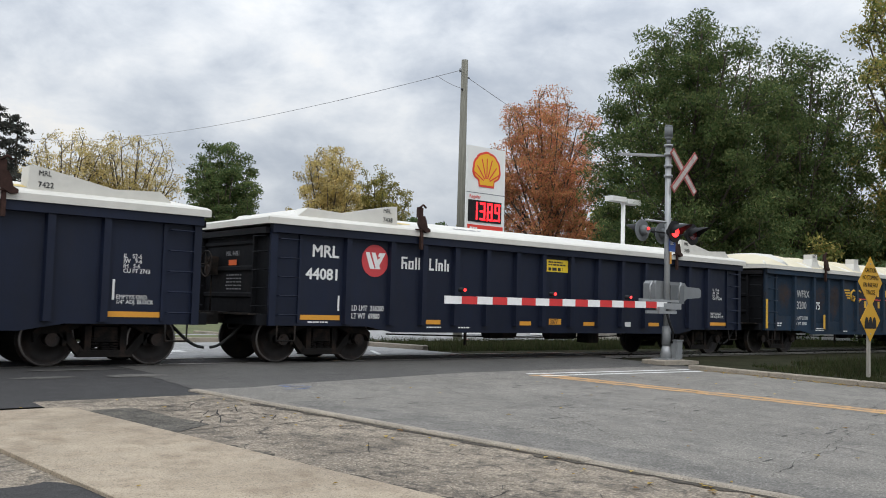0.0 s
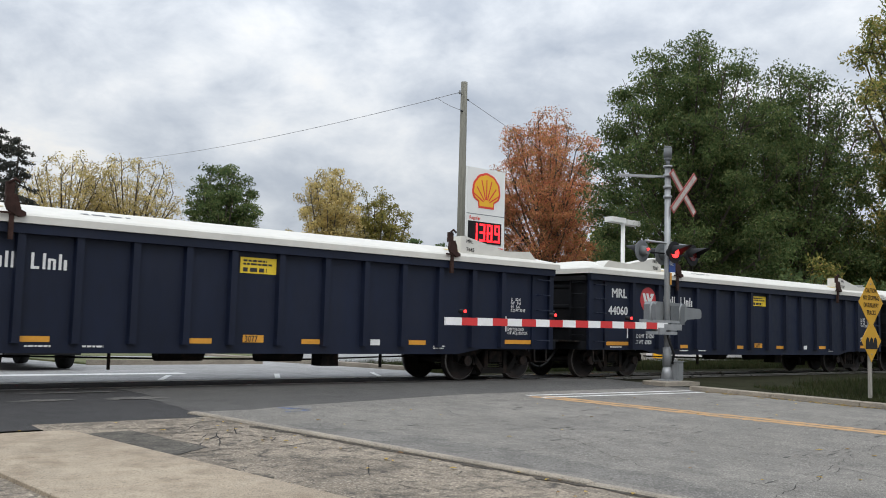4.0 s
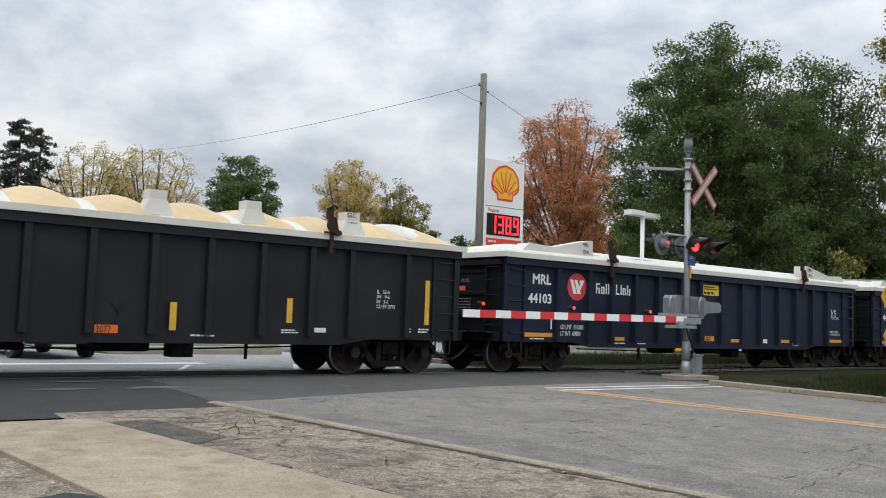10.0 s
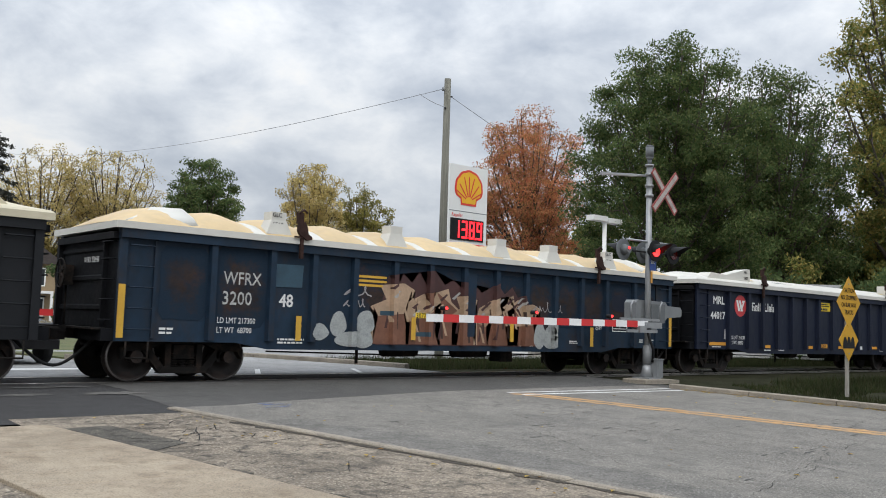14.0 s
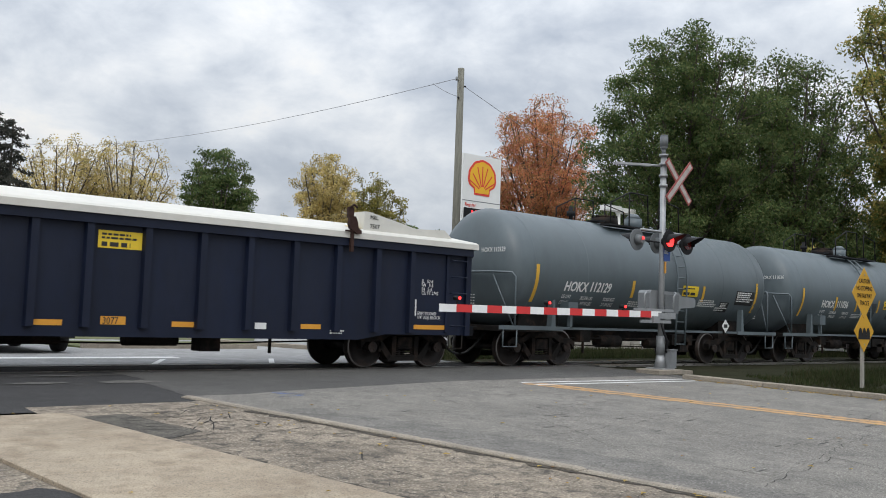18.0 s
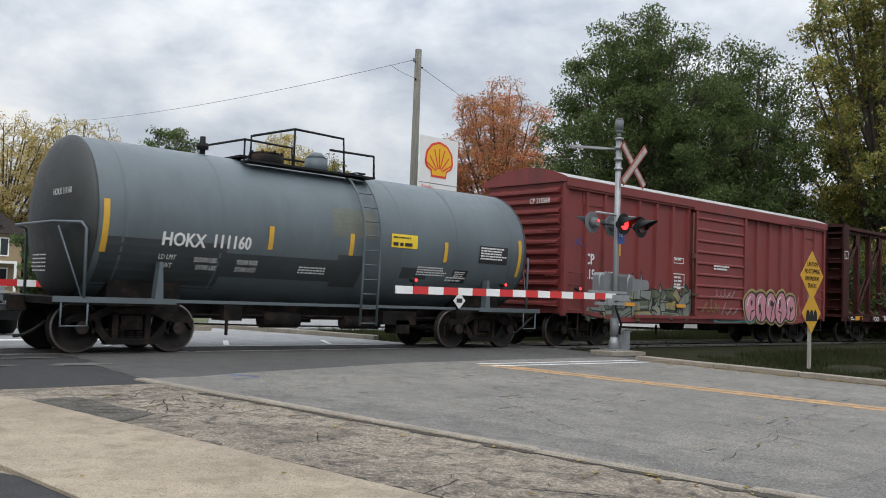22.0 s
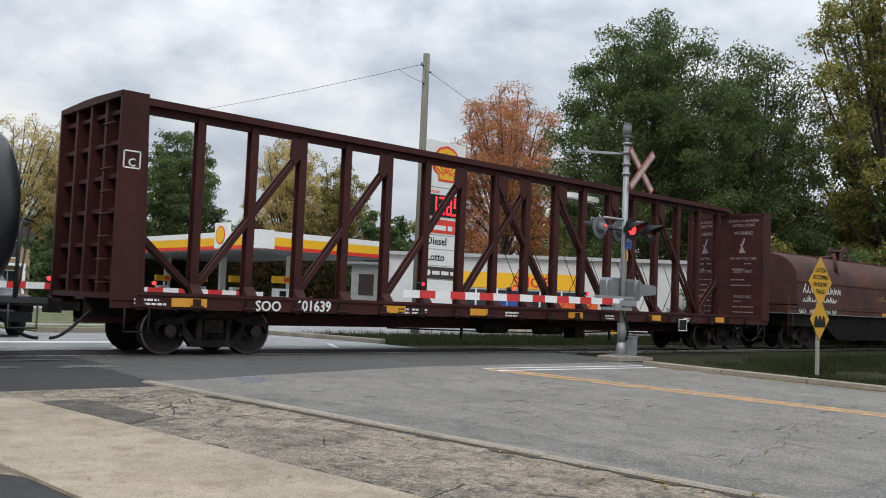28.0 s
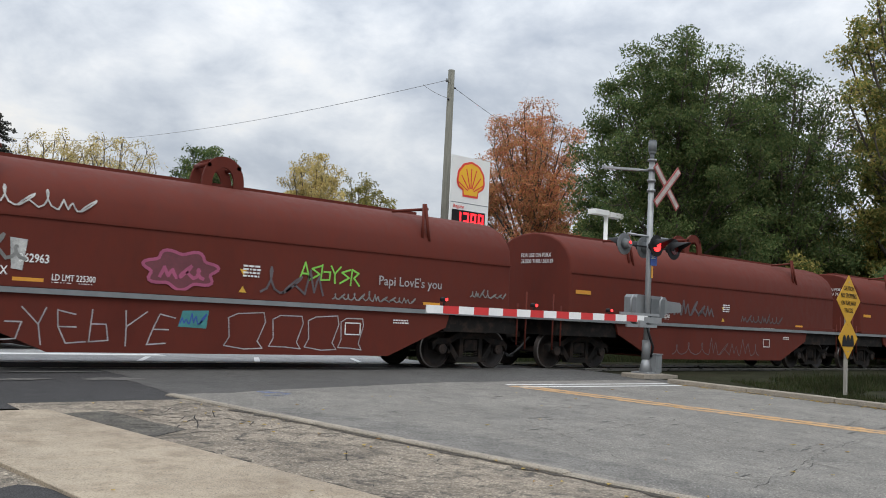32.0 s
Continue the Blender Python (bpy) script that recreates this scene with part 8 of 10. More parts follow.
    def lad():
        b = Build()
        for x in (-0.22, 0.22):
            pts = [(x, -1.56, 0.55), (x, -1.60, 1.6)]
            for k in range(7):
                z = 2.2 + (ZC + R - 2.2) * k / 6
                pts.append((x, -math.sqrt(max(0, (R + 0.12) ** 2 - min((z - ZC), R) ** 2)), z))
            b.pipe(pts, 0.028, 6)
        for k in range(11):
            z = 0.6 + k * 0.31
            y = -1.57 if z < 1.9 else -math.sqrt(max(0.1, (R + 0.11) ** 2 - (z - ZC) ** 2))
            b.rod((-0.22, y, z), (0.22, y, z), 0.016, 5)
        return b
    cp("tlad", "ladder", lad, paint, c, at=(lx, 0, 0))
    slant, high = number == "112129", number in ("112194", "111160")
    for x in (-4.4, -2.43, -1.35, 0.38, 2.31, 4.4) if dark else (-4.88, -1.15, 2.1, 4.92) if slant else (-5.28, -1.98, 0.0, 2.72, 5.25) if flat else (-4.9, -1.96, 0.1, 2.72, 4.85) if high else (-4.85, -2.58, -1.06, 0.65, 3.0, 4.92):
        up_ = 0.48 if dark else 0.2 if high else 0.0
        za, zb = (1.58 + up_, 2.5 + up_) if abs(x) > 4 else (1.82 + up_, 2.28 + up_)
        cp(("strip", x, up_), "reflector", lambda: curve_box(x - 0.055, x + 0.055, za, zb, R if abs(x) < 4.9 else R - 0.005, ZC), LET_Y, c)
    def bottom():
        return Build().rod((-0.1, 0, 0.55), (-0.1, 0, 0.95), 0.14, 10).pipe([(-4, -0.7, 0.7), (4, -0.7, 0.7)], 0.03, 5).box(-2.6, -2.2, -0.9, -0.4, 0.6, 0.9).box(1.4, 2.4, -0.9, -0.5, 0.55, 0.85)
    cp("tbot", "outlet_and_rigging", bottom, BOGIE, c)
    if not dark:
        x1, x2, sh = (-3.87, -2.92, 0.18) if slant else (-4.24, -3.24, 0.0) if flat else (-4.07, -3.07, 0.0) if high else (-3.74, -2.68, 0.0) if mark == "UCLX" else (-3.55, -2.52, 0.0)
        curved_text(mark, 0.345 if mark == "HOKX" else 0.39, 0.03, LET_W, c, x1, 1.97 if high else 1.90, R, ZC, "reporting_mark", 0.86, sh)
        curved_text(number, 0.345 if mark == "HOKX" else 0.39, 0.03, LET_W, c, x2, 1.99 if high else 1.92, R, ZC, "road_number", 0.80, sh)
        for s_, x, z in (("LD LMT", x1, 1.72), ("LT WT", x1, 1.57), ("203300 LBS", x1 + 0.7, 1.70), ("59700 LBS", x1 + 0.78, 1.56), ("92200 KGS", x1 + 1.6, 1.70), ("27100 KGS", x1 + 1.6, 1.56)):
            curved_text(s_, 0.125, 0.012, LET_W, c, x, z, R, ZC, "load_stencil", 0.8, sh)
        text(mark + " " + number, 0.16, LET_W, c, -5.84, -0.5, 2.75, 0.014, name="end_number", squeeze=0.85).rotation_euler = (0, 0, -math.pi / 2)
        cp("endp", "end_print", lambda: _merge_x(-5.72), LET_W, c)
        # darker patches; on 111160 the long low ones darken the lower tank
        for x0, x1_, za, zb in ((-0.05, 0.5, 1.5, 2.15), (1.5, 2.3, 1.6, 1.85), (2.75, 3.3, 1.55, 1.95)) if number == "111036" else ((-0.5, 0.65, 2.4, 3.0), (-5.3, -2.9, 1.2, 2.06), (-2.9, -0.3, 1.45, 1.9), (-0.3, 0.4, 1.35, 2.02), (1.5, 2.3, 1.6, 1.85)) if number == "111160" else ():
            cp(("mend", x0), "paint_patch", lambda: curve_box(x0, x1_, za, zb, R, ZC, 0.003), TANKD if zb < 2.5 else TANKO, c)
    cp(("tprint", dark), "small_print", lambda: _merge(curve_bars(1.95, 2.95, 1.86, 4, 0.03, R, ZC, 4), curve_bars(2.9, 3.6, 1.66, 2, 0.035, R, ZC, 5), curve_bars(-1.2, -0.5, 1.7, 3, 0.03, R, ZC, 6)), LET_W, c)
    pz, qz, qx = (0.24, 0.40, -0.75) if dark else (0.31, 0.26, 0.0) if high else (0.0, 0.0, 0.0)
    pl = cp(("tplate", pz), "placard", lambda: curve_box(1.07, 1.83, 1.96 + pz, 2.26 + pz, R, ZC), PLATE_Y, c, "yellow notice placard")
    cp(("tplatep", pz), "placard_print", lambda: curve_bars(1.12, 1.78, 2.17 + pz, 1, 0.035, R + 0.003, ZC, 8), LET_K, pl)
    cp(("tplatep2", pz), "placard_print", lambda: curve_bars(1.12, 1.78, 2.0 + pz, 1, 0.075, R + 0.003, ZC, 9), LET_K, pl)
    tb = cp(("ttable", qz), "data_panel", lambda: curve_box(3.82 + qx, 4.8 + qx, 1.8 + qz, 2.22 + qz, R, ZC), LET_K, c, "black data panel with white rows")
    cp(("ttabler", qz), "data_print", lambda: curve_bars(3.86 + qx, 4.76 + qx, 2.15 + qz, 5, 0.035, R + 0.004, ZC, 10), LET_W, tb)
    t2 = cp("tpanel2", "data_panel", lambda: curve_box(3.08, 3.55, 1.56, 1.86, R, ZC), LET_K, c)
    cp("tpanel2p", "data_print", lambda: curve_bars(3.12, 3.52, 1.8, 4, 0.025, R + 0.004, ZC, 11), LET_W, t2)
    for s in (0.73,):
        h = cp(("hz", s), "hazard_placard", lambda: Build().add([(s * 4.35 - 0.2, -1.52, 1.15), (s * 4.35, -1.52, 0.95), (s * 4.35 + 0.2, -1.52, 1.15), (s * 4.35, -1.52, 1.35)], [(0, 1, 2, 3)]), LET_W, c, "white diamond placard")
        cp(("hzb", s), "placard_symbol", lambda: Build().box(s * 4.35 - 0.09, s * 4.35 + 0.09, -1.528, -1.522, 1.1, 1.2), LET_K, h)
        cp(("hzr", s), "placard_holder", lambda: Build().box(s * 4.35 - 0.04, s * 4.35 + 0.04, -1.5, -1.45, 0.9, 1.3), BOGIE, c)
    if not flat:
        cp("vbox", "valve_box", lambda: Build().box(-3.75, -3.4, -1.5, -1.2, 1.3, 1.62).box(-3.62, -3.54, -1.45, -1.35, 0.95, 1.3), paint, c)
    if dark:
        part("painted_scrawl", scrawl(-3.3, -1.8, 1.8, 2.2, 0, 77, 0.035, lambda z: -math.sqrt(max(0.01, R * R - (z - ZC) ** 2)) - 0.014), G_TEAL, c)
    draw_gear(c, 5.6, 6.32)
    return c


def boxcar(xf):
    c = car_thing("box_car", "oxide red steel box car covered with painted graffiti", xf, 12.34, group="")
    for y in (-1.45, 1.41):
        part("side_wall", Build().prism([(-7.62, 0.95), (-6.9, 0.95), (-5.2, 0.74), (5.2, 0.74), (6.9, 0.95), (7.62, 0.95), (7.62, 4.35), (-7.62, 4.35)], y, y + 0.04, "y"), BOXR, c)
    for s in (-1, 1):
        e = part("end_wall", Build().box(min(s * 7.54, s * 7.62), max(s * 7.54, s * 7.62), -1.41, 1.41, 0.9, 4.4), BOXR, c)
        eb = Build()
        for k in range(12):
            z = 1.05 + k * 0.275
            eb.prism([(s * 7.62, z), (s * 7.74, z + 0.06), (s * 7.74, z + 0.12), (s * 7.62, z + 0.2)], -1.3, 1.3, "y")
        part("end_corrugation", eb, BOXR, e)
        part("corner_post", Build().box(min(s * 7.56, s * 7.68), max(s * 7.56, s * 7.68), -1.52, -1.41, 0.85, 4.4), BOXR, c)
        rungs(("bx", s), c, BOXR, s * 7.0, s * 7.45, 1.0, 2.0, 4, -1.57)
        for k in range(7):
            cp(("bxe", s), "end_grab_iron", lambda: Build().pipe([(s * 7.66, -1.35, 0), (s * 7.8, -1.35, 0), (s * 7.8, -0.95, 0), (s * 7.66, -0.95, 0)], 0.014, 5), BOXR, c, at=(0, 0, 1.1 + k * 0.4))
        part("sill_step", Build().pipe([(s * 7.0, -1.47, 0.9), (s * 7.0, -1.47, 0.5), (s * 7.45, -1.47, 0.5), (s * 7.45, -1.47, 0.9)], 0.02, 5), BOGIE, c)
    part("roof", Build().prism([(-1.56, 4.42), (-1.56, 4.52), (-1.1, 4.69), (-0.55, 4.81), (0, 4.85), (0.55, 4.81), (1.1, 4.69), (1.56, 4.52), (1.56, 4.42)], -7.7, 7.7, "x"), mat("galvanised_roof", (0.42, 0.40, 0.38), 0.5, 0.4, var=0.2), c, "bare metal roof")
    for x in (-7.712, 7.702):
        part("roof_end", Build().prism([(-1.56, 4.40), (1.56, 4.40), (1.56, 4.53), (1.1, 4.70), (0.55, 4.82), (0, 4.86), (-0.55, 4.82), (-1.1, 4.70), (-1.56, 4.53)], x, x + 0.01, "x"), BOXR, c)
    part("roof_edge", Build().box(-7.7, 7.7, -1.585, -1.55, 4.28, 4.50).box(-7.66, 7.66, -1.55, -1.45, 4.22, 4.44), BOXR, c)
    part("side_sill", Build().prism([(-5.2, 0.70), (5.2, 0.70), (6.9, 0.92), (7.62, 0.92), (7.62, 1.02), (6.9, 1.02), (5.2, 0.84), (-5.2, 0.84), (-6.9, 1.02), (-7.62, 1.02), (-7.62, 0.92), (-6.9, 0.92)], -1.5, -1.45, "y"), BOXR, c)
    posts = (-6.75, -5.95, -5.25, -4.33, -3.45, -2.6, -1.75, 1.78, 2.53, 3.38, 4.25, 5.08, 5.96, 6.8)
    for x in posts:
        part("side_post", Build().loft([[(x - 0.07, -1.45, z), (x - 0.045, -1.53, z), (x + 0.045, -1.53, z), (x + 0.07, -1.45, z)] for z in (0.86, 4.22)], False), BOXR, c)
    for x0, x1 in ((-6.9, -6.02), (6.02, 6.75)):
        part("access_panel", Build().box(x0, x1, -1.475, -1.45, 3.85, 4.2).box(x0 + 0.05, x1 - 0.05, -1.47, -1.45, 1.1, 3.8), BOXR, c)
    d = part("door", Build().box(-1.45, 1.58, -1.56, -1.47, 0.92, 4.2), BOXR, c)
    for k in range(9):
        z = 1.12 + k * 0.35
        part("door_corrugation", Build().prism([(-1.56, z), (-1.60, z + 0.03), (-1.60, z + 0.07), (-1.56, z + 0.10)], -1.35, 1.5, "x"), BOXR, d)
    part("door_edge", Build().box(-1.47, -1.38, -1.62, -1.56, 0.9, 4.22).box(1.5, 1.6, -1.62, -1.56, 0.9, 4.22), BOXR, d)
    part("door_bar", Build().rod((-1.62, -1.6, 1.0), (-1.62, -1.6, 4.1), 0.03, 8).box(-1.7, -1.3, -1.65, -1.6, 1.55, 1.62).box(-1.72, -1.55, -1.66, -1.6, 2.7, 2.85), RUST, d)
    part("door_track", Build().box(-4.6, 1.7, -1.62, -1.56, 0.84, 0.92).box(-1.6, 4.6, -1.62, -1.56, 4.2, 4.28), BOXR, c)
    Y = -1.456
    text("CP", 0.40, LET_W, c, -6.78, -1.488, 2.26, 0.03, name="reporting_mark", squeeze=0.85)
    text("CP 215568", 0.2, LET_W, c, -7.75, -0.3, 3.85, 0.014, name="end_number", squeeze=0.8).rotation_euler = (0, 0, -math.pi / 2)
    text("215", 0.37, LET_W, c, -6.78, -1.488, 1.86, 0.03, name="road_number", squeeze=0.8)
    text("568", 0.37, LET_W, c, -5.9, Y, 1.84, 0.03, name="road_number", squeeze=0.8)
    part("small_print", _merge(bars(-2.4, -1.95, 2.05, 4, 0.06, Y, 3), _frame(-2.5, -1.85, 1.78, 2.2, Y), bars(-2.4, -2.0, 2.6, 1, 0.05, Y, 5), _frame(-2.45, -1.9, 2.5, 2.68, Y)), LET_W, c)
    part("small_print", bars(-0.4, 0.6, 2.5, 2, 0.05, -1.602, 6), LET_W, d)
    for x0, x1, y0, z0 in ((-2.4, -1.9, Y - 0.1, 1.17), (1.85, 2.3, Y - 0.09, 0.96), (-5.03, -4.54, Y - 0.1, 1.16), (-6.55, -6.05, Y - 0.004, 1.2)):
        part("reflector", Build().box(x0, x1, y0 - 0.004, y0, z0, z0 + 0.1), REFL, c)
    wall = (posts, 0.07, 0.045, -1.45, -1.53)
    for k_ in range(7):
        layer(c, "painted_cloud", blob(-6.2 + 0.72 * k_, 1.2 + 0.12 * (k_ % 2), 0.5, 0.42, k_), -1.4535, G_GREEN if k_ % 2 else G_GREY, wall)
    # pointed flares above the letters
    rnd = random.Random(12)
    for k_ in range(15):
        xa, za, hh, ww = -6.3 + 0.32 * k_, 1.25 + 0.1 * rnd.random(), rnd.uniform(0.35, 0.85), rnd.uniform(0.14, 0.26)
        ln = rnd.uniform(-0.2, 0.15)
        layer(c, "painted_outline", [(xa - ww * 1.3, za), (xa + ww * 1.3, za), (xa + ln, za + hh * 1.12)], -1.4543, LET_K, wall)
        layer(c, "painted_shape", [(xa - ww, za), (xa + ww, za), (xa + ln, za + hh * 0.92)], -1.4549, (G_GREY, G_GREEN, G_GREY, G_YEL, G_GREEN)[k_ % 5], wall)
    throwup(c, -6.5, -1.6, 0.84, 1.60, -1.4575, 5, (G_GREEN, G_GREY, G_YEL, G_GREY, G_GREY, G_GREEN), LET_K, 7, True, wall=wall)
    throwup(c, 1.6, 5.05, 0.76, 1.78, -1.625, 6, (G_PINK,), LET_K, 5, False, G_YEL)
    part("painted_scrawl", scrawl(-0.3, 0.9, 1.55, 1.85, -1.604, 8), LET_P, d)
    part("painted_scrawl", scrawl(0.1, 0.8, 0.98, 1.4, -1.604, 18, 0.014), LET_P, d)
    part("painted_scrawl", scrawl(-1.1, -0.2, 1.05, 1.5, -1.604, 9, 0.03), G_UMBR, d)
    part("painted_scrawl", scrawl(-7.2, -6.5, 2.75, 3.05, Y - 0.004, 10, 0.02), BLUE_S, c)
    part("painted_scrawl", scrawl(5.5, 6.4, 0.95, 1.7, Y - 0.004, 12, 0.02), G_PINK, c)
    part("painted_scrawl", scrawl(-0.4, 2.2, 0.74, 0.84, -1.64, 13, 0.016), G_TEAL, c)
    draw_gear(c, 7.62, 8.55)
    return c


def centerbeam(xf, number, paint, mark, yellow=False):
    c = car_thing("centrebeam_car", ("faded yellow" if yellow else "dark brown") + " empty centrebeam lumber car", xf, 18.4, group="centrebeam cars")
    HL = 11.4
    cp(("deck", 1), "deck", lambda: Build().box(-HL, HL, -1.38, 1.38, 1.02, 1.12).box(-HL, HL, -0.22, 0.22, 0.55, 1.02), paint, c)
    def sills():
        return Build().prism([(-0.03, 0.86), (0.03, 0.86), (0.03, 1.10), (0.06, 1.10), (0.06, 1.16), (-0.06, 1.16), (-0.06, 1.10), (-0.03, 1.10)], -HL, HL, "x")
    for y in (-1.41, 1.41):
        cp("cbsill", "side_sill", sills, paint, c, at=(0, y, 0))
    def ties():
        return Build().box(-0.07, 0.07, -1.52, -1.44, 0.84, 1.06).rod((-0.12, -1.5, 0.9), (0.12, -1.5, 0.9), 0.04, 8)
    for k in range(20):
        cp("cbties", "winch", ties, RUST if yellow else CBWN, c, at=(-10.905 + k * 1.095, 0, 0))
        cp("cbcross", "cross_bearer", lambda: Build().box(-0.04, 0.04, -1.38, 1.38, 0.8, 1.02), BOGIE, c, at=(-10.4 + k * 1.095, 0, 0))
    cp("cbtop", "top_chord", lambda: Build().box(-10.95, 10.95, -0.2, 0.2, 4.74, 4.88).box(-10.95, 10.95, -0.06, 0.06, 4.6, 4.74), paint, c)
    xs = [-10.4 + k * 1.2235 for k in range(18)]
    def post():
        b = Build()
        b.prism([(-0.085, -0.10), (0.085, -0.10), (0.085, -0.075), (0.02, -0.075), (0.02, 0.075), (0.085, 0.075), (0.085, 0.10), (-0.085, 0.10), (-0.085, 0.075), (-0.02, 0.075), (-0.02, -0.075), (-0.085, -0.075)], 1.12, 4.7, "z")
        return b
    def foot():
        return Build().loft([[(-0.12, -0.12, 1.12), (0.12, -0.12, 1.12), (0.12, -0.12, 1.34), (-0.12, -0.12, 1.34)], [(-0.12, -0.3, 1.12), (0.12, -0.3, 1.12), (0.12, -0.3, 1.14), (-0.12, -0.3, 1.14)]], False)
    for x in xs:
        cp("cbpost", "post", post, paint, c, at=(x, 0, 0))
        cp("cbfoot", "post_foot", foot, paint, c, at=(x, 0, 0))
    def diag(x0, z0, x1, z1):
        d = Vector((x1 - x0, 0, z1 - z0)).normalized()
        n = Vector((-d.z, 0, d.x)) * 0.055
        b = Build()
        p, q = Vector((x0, 0, z0)), Vector((x1, 0, z1))
        for y in (-0.10, 0.05):
            b.loft([[(v.x, y, v.z) for v in (p - n, p + n, q + n, q - n)], [(v.x, y + 0.05, v.z) for v in (p - n, p + n, q + n, q - n)]], False)
        return b
    for i, j, zi, zj in ((0, 1, 2.3, 1.2), (1, 3, 1.2, 4.4), (3, 5, 1.2, 4.4), (5, 7, 1.2, 4.4), (7, 9, 1.2, 4.4), (8, 10, 4.4, 1.2), (10, 12, 4.4, 1.2), (12, 14, 4.4, 1.2), (14, 16, 4.4, 1.2), (16, 17, 1.2, 2.3)):
        cp(("cbdiag", i), "diagonal_brace", lambda: diag(xs[i], zi, xs[j], zj), paint, c)
        if max(zi, zj) > 4:
            q_, s_ = (j, -1) if zj > zi else (i, 1)
            cp(("cbplate", s_), "gusset_plate", lambda: Build().prism([(0.0, 4.62), (s_ * 0.34, 4.62), (s_ * 0.38, 4.2), (s_ * 0.22, 4.05), (0.0, 4.3)], -0.125, -0.102, "y"), paint, c, at=(xs[q_], 0, 0))
    def cables():
        return Build().rod((0.1, -0.3, z_), (1.09, -0.22, 3.8 - z_), 0.01, 4)
    for i in range(8, 17):
        for z_ in (1.2, 2.6):
            cp(("cbcable", z_), "tie_down_cable", cables, BLACK, c, at=(xs[i], 0, 0))
    for s in (-1, 1):
        def bulk():
            b = Build()
            def bx(x0, x1, *q):
                b.box(min(s * x0, s * x1), max(s * x0, s * x1), *q)
            b.prism([(-1.47, 4.56), (1.47, 4.56), (1.47, 4.66), (0.3, 4.70), (-0.3, 4.70), (-1.47, 4.66)], min(s * 10.93, s * 11.42), max(s * 10.93, s * 11.42), "x")
            return b
        cp(("bulk", s), "bulkhead_cap", bulk, paint, c)
        X2 = lambda p, q: (min(s * p, s * q), max(s * p, s * q))
        cp(("bulkp", s), "bulkhead", lambda: Build().box(*X2(10.95, 11.03), -1.40, 1.40, 1.1, 4.58), CBIN if yellow and s < 0 else paint, c)
        for y in (-1.435, 1.435):
            cp(("bulks", s, y), "bulkhead_post", lambda: Build().box(*X2(10.93, 11.42), y - 0.035, y + 0.035, 1.0, 4.62), paint, c)
        for z in (1.35, 1.95, 2.55, 3.15, 3.75, 4.3):
            cp(("bulkr", s, z), "bulkhead_rib", lambda: Build().box(*X2(11.03, 11.3), -1.4, 1.4, z, z + 0.08), CBIN if yellow and s < 0 and z < 3 else paint, c)
        for y in (-0.7, 0.0, 0.7):
            cp(("bulkv", s, y), "bulkhead_stiffener", lambda: Build().box(*X2(11.03, 11.38), y - 0.05, y + 0.05, 1.1, 4.56), paint, c)
        def gus():
            b = Build()
            b.prism([(s * 10.75, 1.12), (s * 8.55, 1.12), (s * 8.55, 4.45), (s * 10.75, 4.66)], -0.1, 0.1, "y") if s > 0 else b.prism([(s * 10.95, 1.12), (s * 10.8, 1.12), (s * 10.9, 4.45), (s * 10.95, 4.6)], -1.42, -1.36, "y")
            return b
        if s < 0:
            cp("gus", "bulkhead_gusset", gus, paint, c)
        cp(("cblad", s), "end_ladder", lambda: _merge(*[Build().pipe([(s * 11.38, -1.3, z), (s * 11.48, -1.3, z), (s * 11.48, -0.85, z), (s * 11.38, -0.85, z)], 0.015, 5) for z in (1.3, 1.7, 2.1, 2.5, 2.9, 3.3, 3.7, 4.1)]), paint, c)
        cp(("cbstep", s), "sill_step", lambda: Build().pipe([(s * 10.7, -1.45, 0.86), (s * 10.7, -1.45, 0.45), (s * 11.15, -1.45, 0.45), (s * 11.15, -1.45, 0.86)], 0.022, 5), BOGIE, c)
    # inner face of the rear bulkhead carries rows of small print
    if not yellow:
        def rows():
            b = Build()
            rnd = random.Random(4)
            x = 10.945
            for y0 in (-1.15, -0.8, 0.3, 0.65):
                for k in (8, 9, 11, 12, 13, 15, 16, 17):
                    z = 4.4 - k * 0.185
                    w = rnd.uniform(0.2, 0.5)
                    if rnd.random() < 0.75:
                        y = y0 + 0.25 - w / 2
                        while y < y0 + 0.25 + w / 2:
                            d = rnd.uniform(0.05, 0.12)
                            b.box(x - 0.004, x, y, y + d, z, z + 0.035)
                            y += d + 0.03
            return b
        for yc in (-0.72, 0.72):
            for s_, z, sz in (("LOADING & UNLOADING", 4.38, 0.115), ("INSTRUCTIONS", 4.22, 0.14), ("WARNING", 3.94, 0.17), ("CAR MAY FALL OVER", 3.08, 0.125), ("SAFETY FIRST", 2.62, 0.14), ("WARNING", 1.75, 0.16)):
                text(s_, sz, LET_P, c, 10.942, yc, z, 0.010, "CENTER", name="bulkhead_wording", squeeze=0.85).rotation_euler = (0, 0, -math.pi / 2)
        cp("cbrows", "bulkhead_print", rows, LET_P, c)
        def birds():
            b = Build()
            for y0 in (-0.72, 0.72):
                b.add([(10.94, y0 + dy_, 3.3 + dz_) for dy_, dz_ in ((0.16, 0.0), (0.1, 0.12), (0.02, 0.25), (-0.08, 0.5), (-0.02, 0.52), (0.06, 0.3), (0.12, 0.32), (0.06, 0.12), (0.0, 0.1), (-0.1, 0.02))], [tuple(range(10))])
            return b
        cp("cbbird", "bulkhead_symbol", birds, LET_P, c)
        p = cp("cbplate", "route_plate", lambda: _frame(-11.35, -11.03, 3.3, 3.62, -1.474), LET_W, c)
        text("C", 0.2, LET_W, p, -11.26, -1.478, 3.34, 0.02, name="plate_letter")
    Y = -1.472
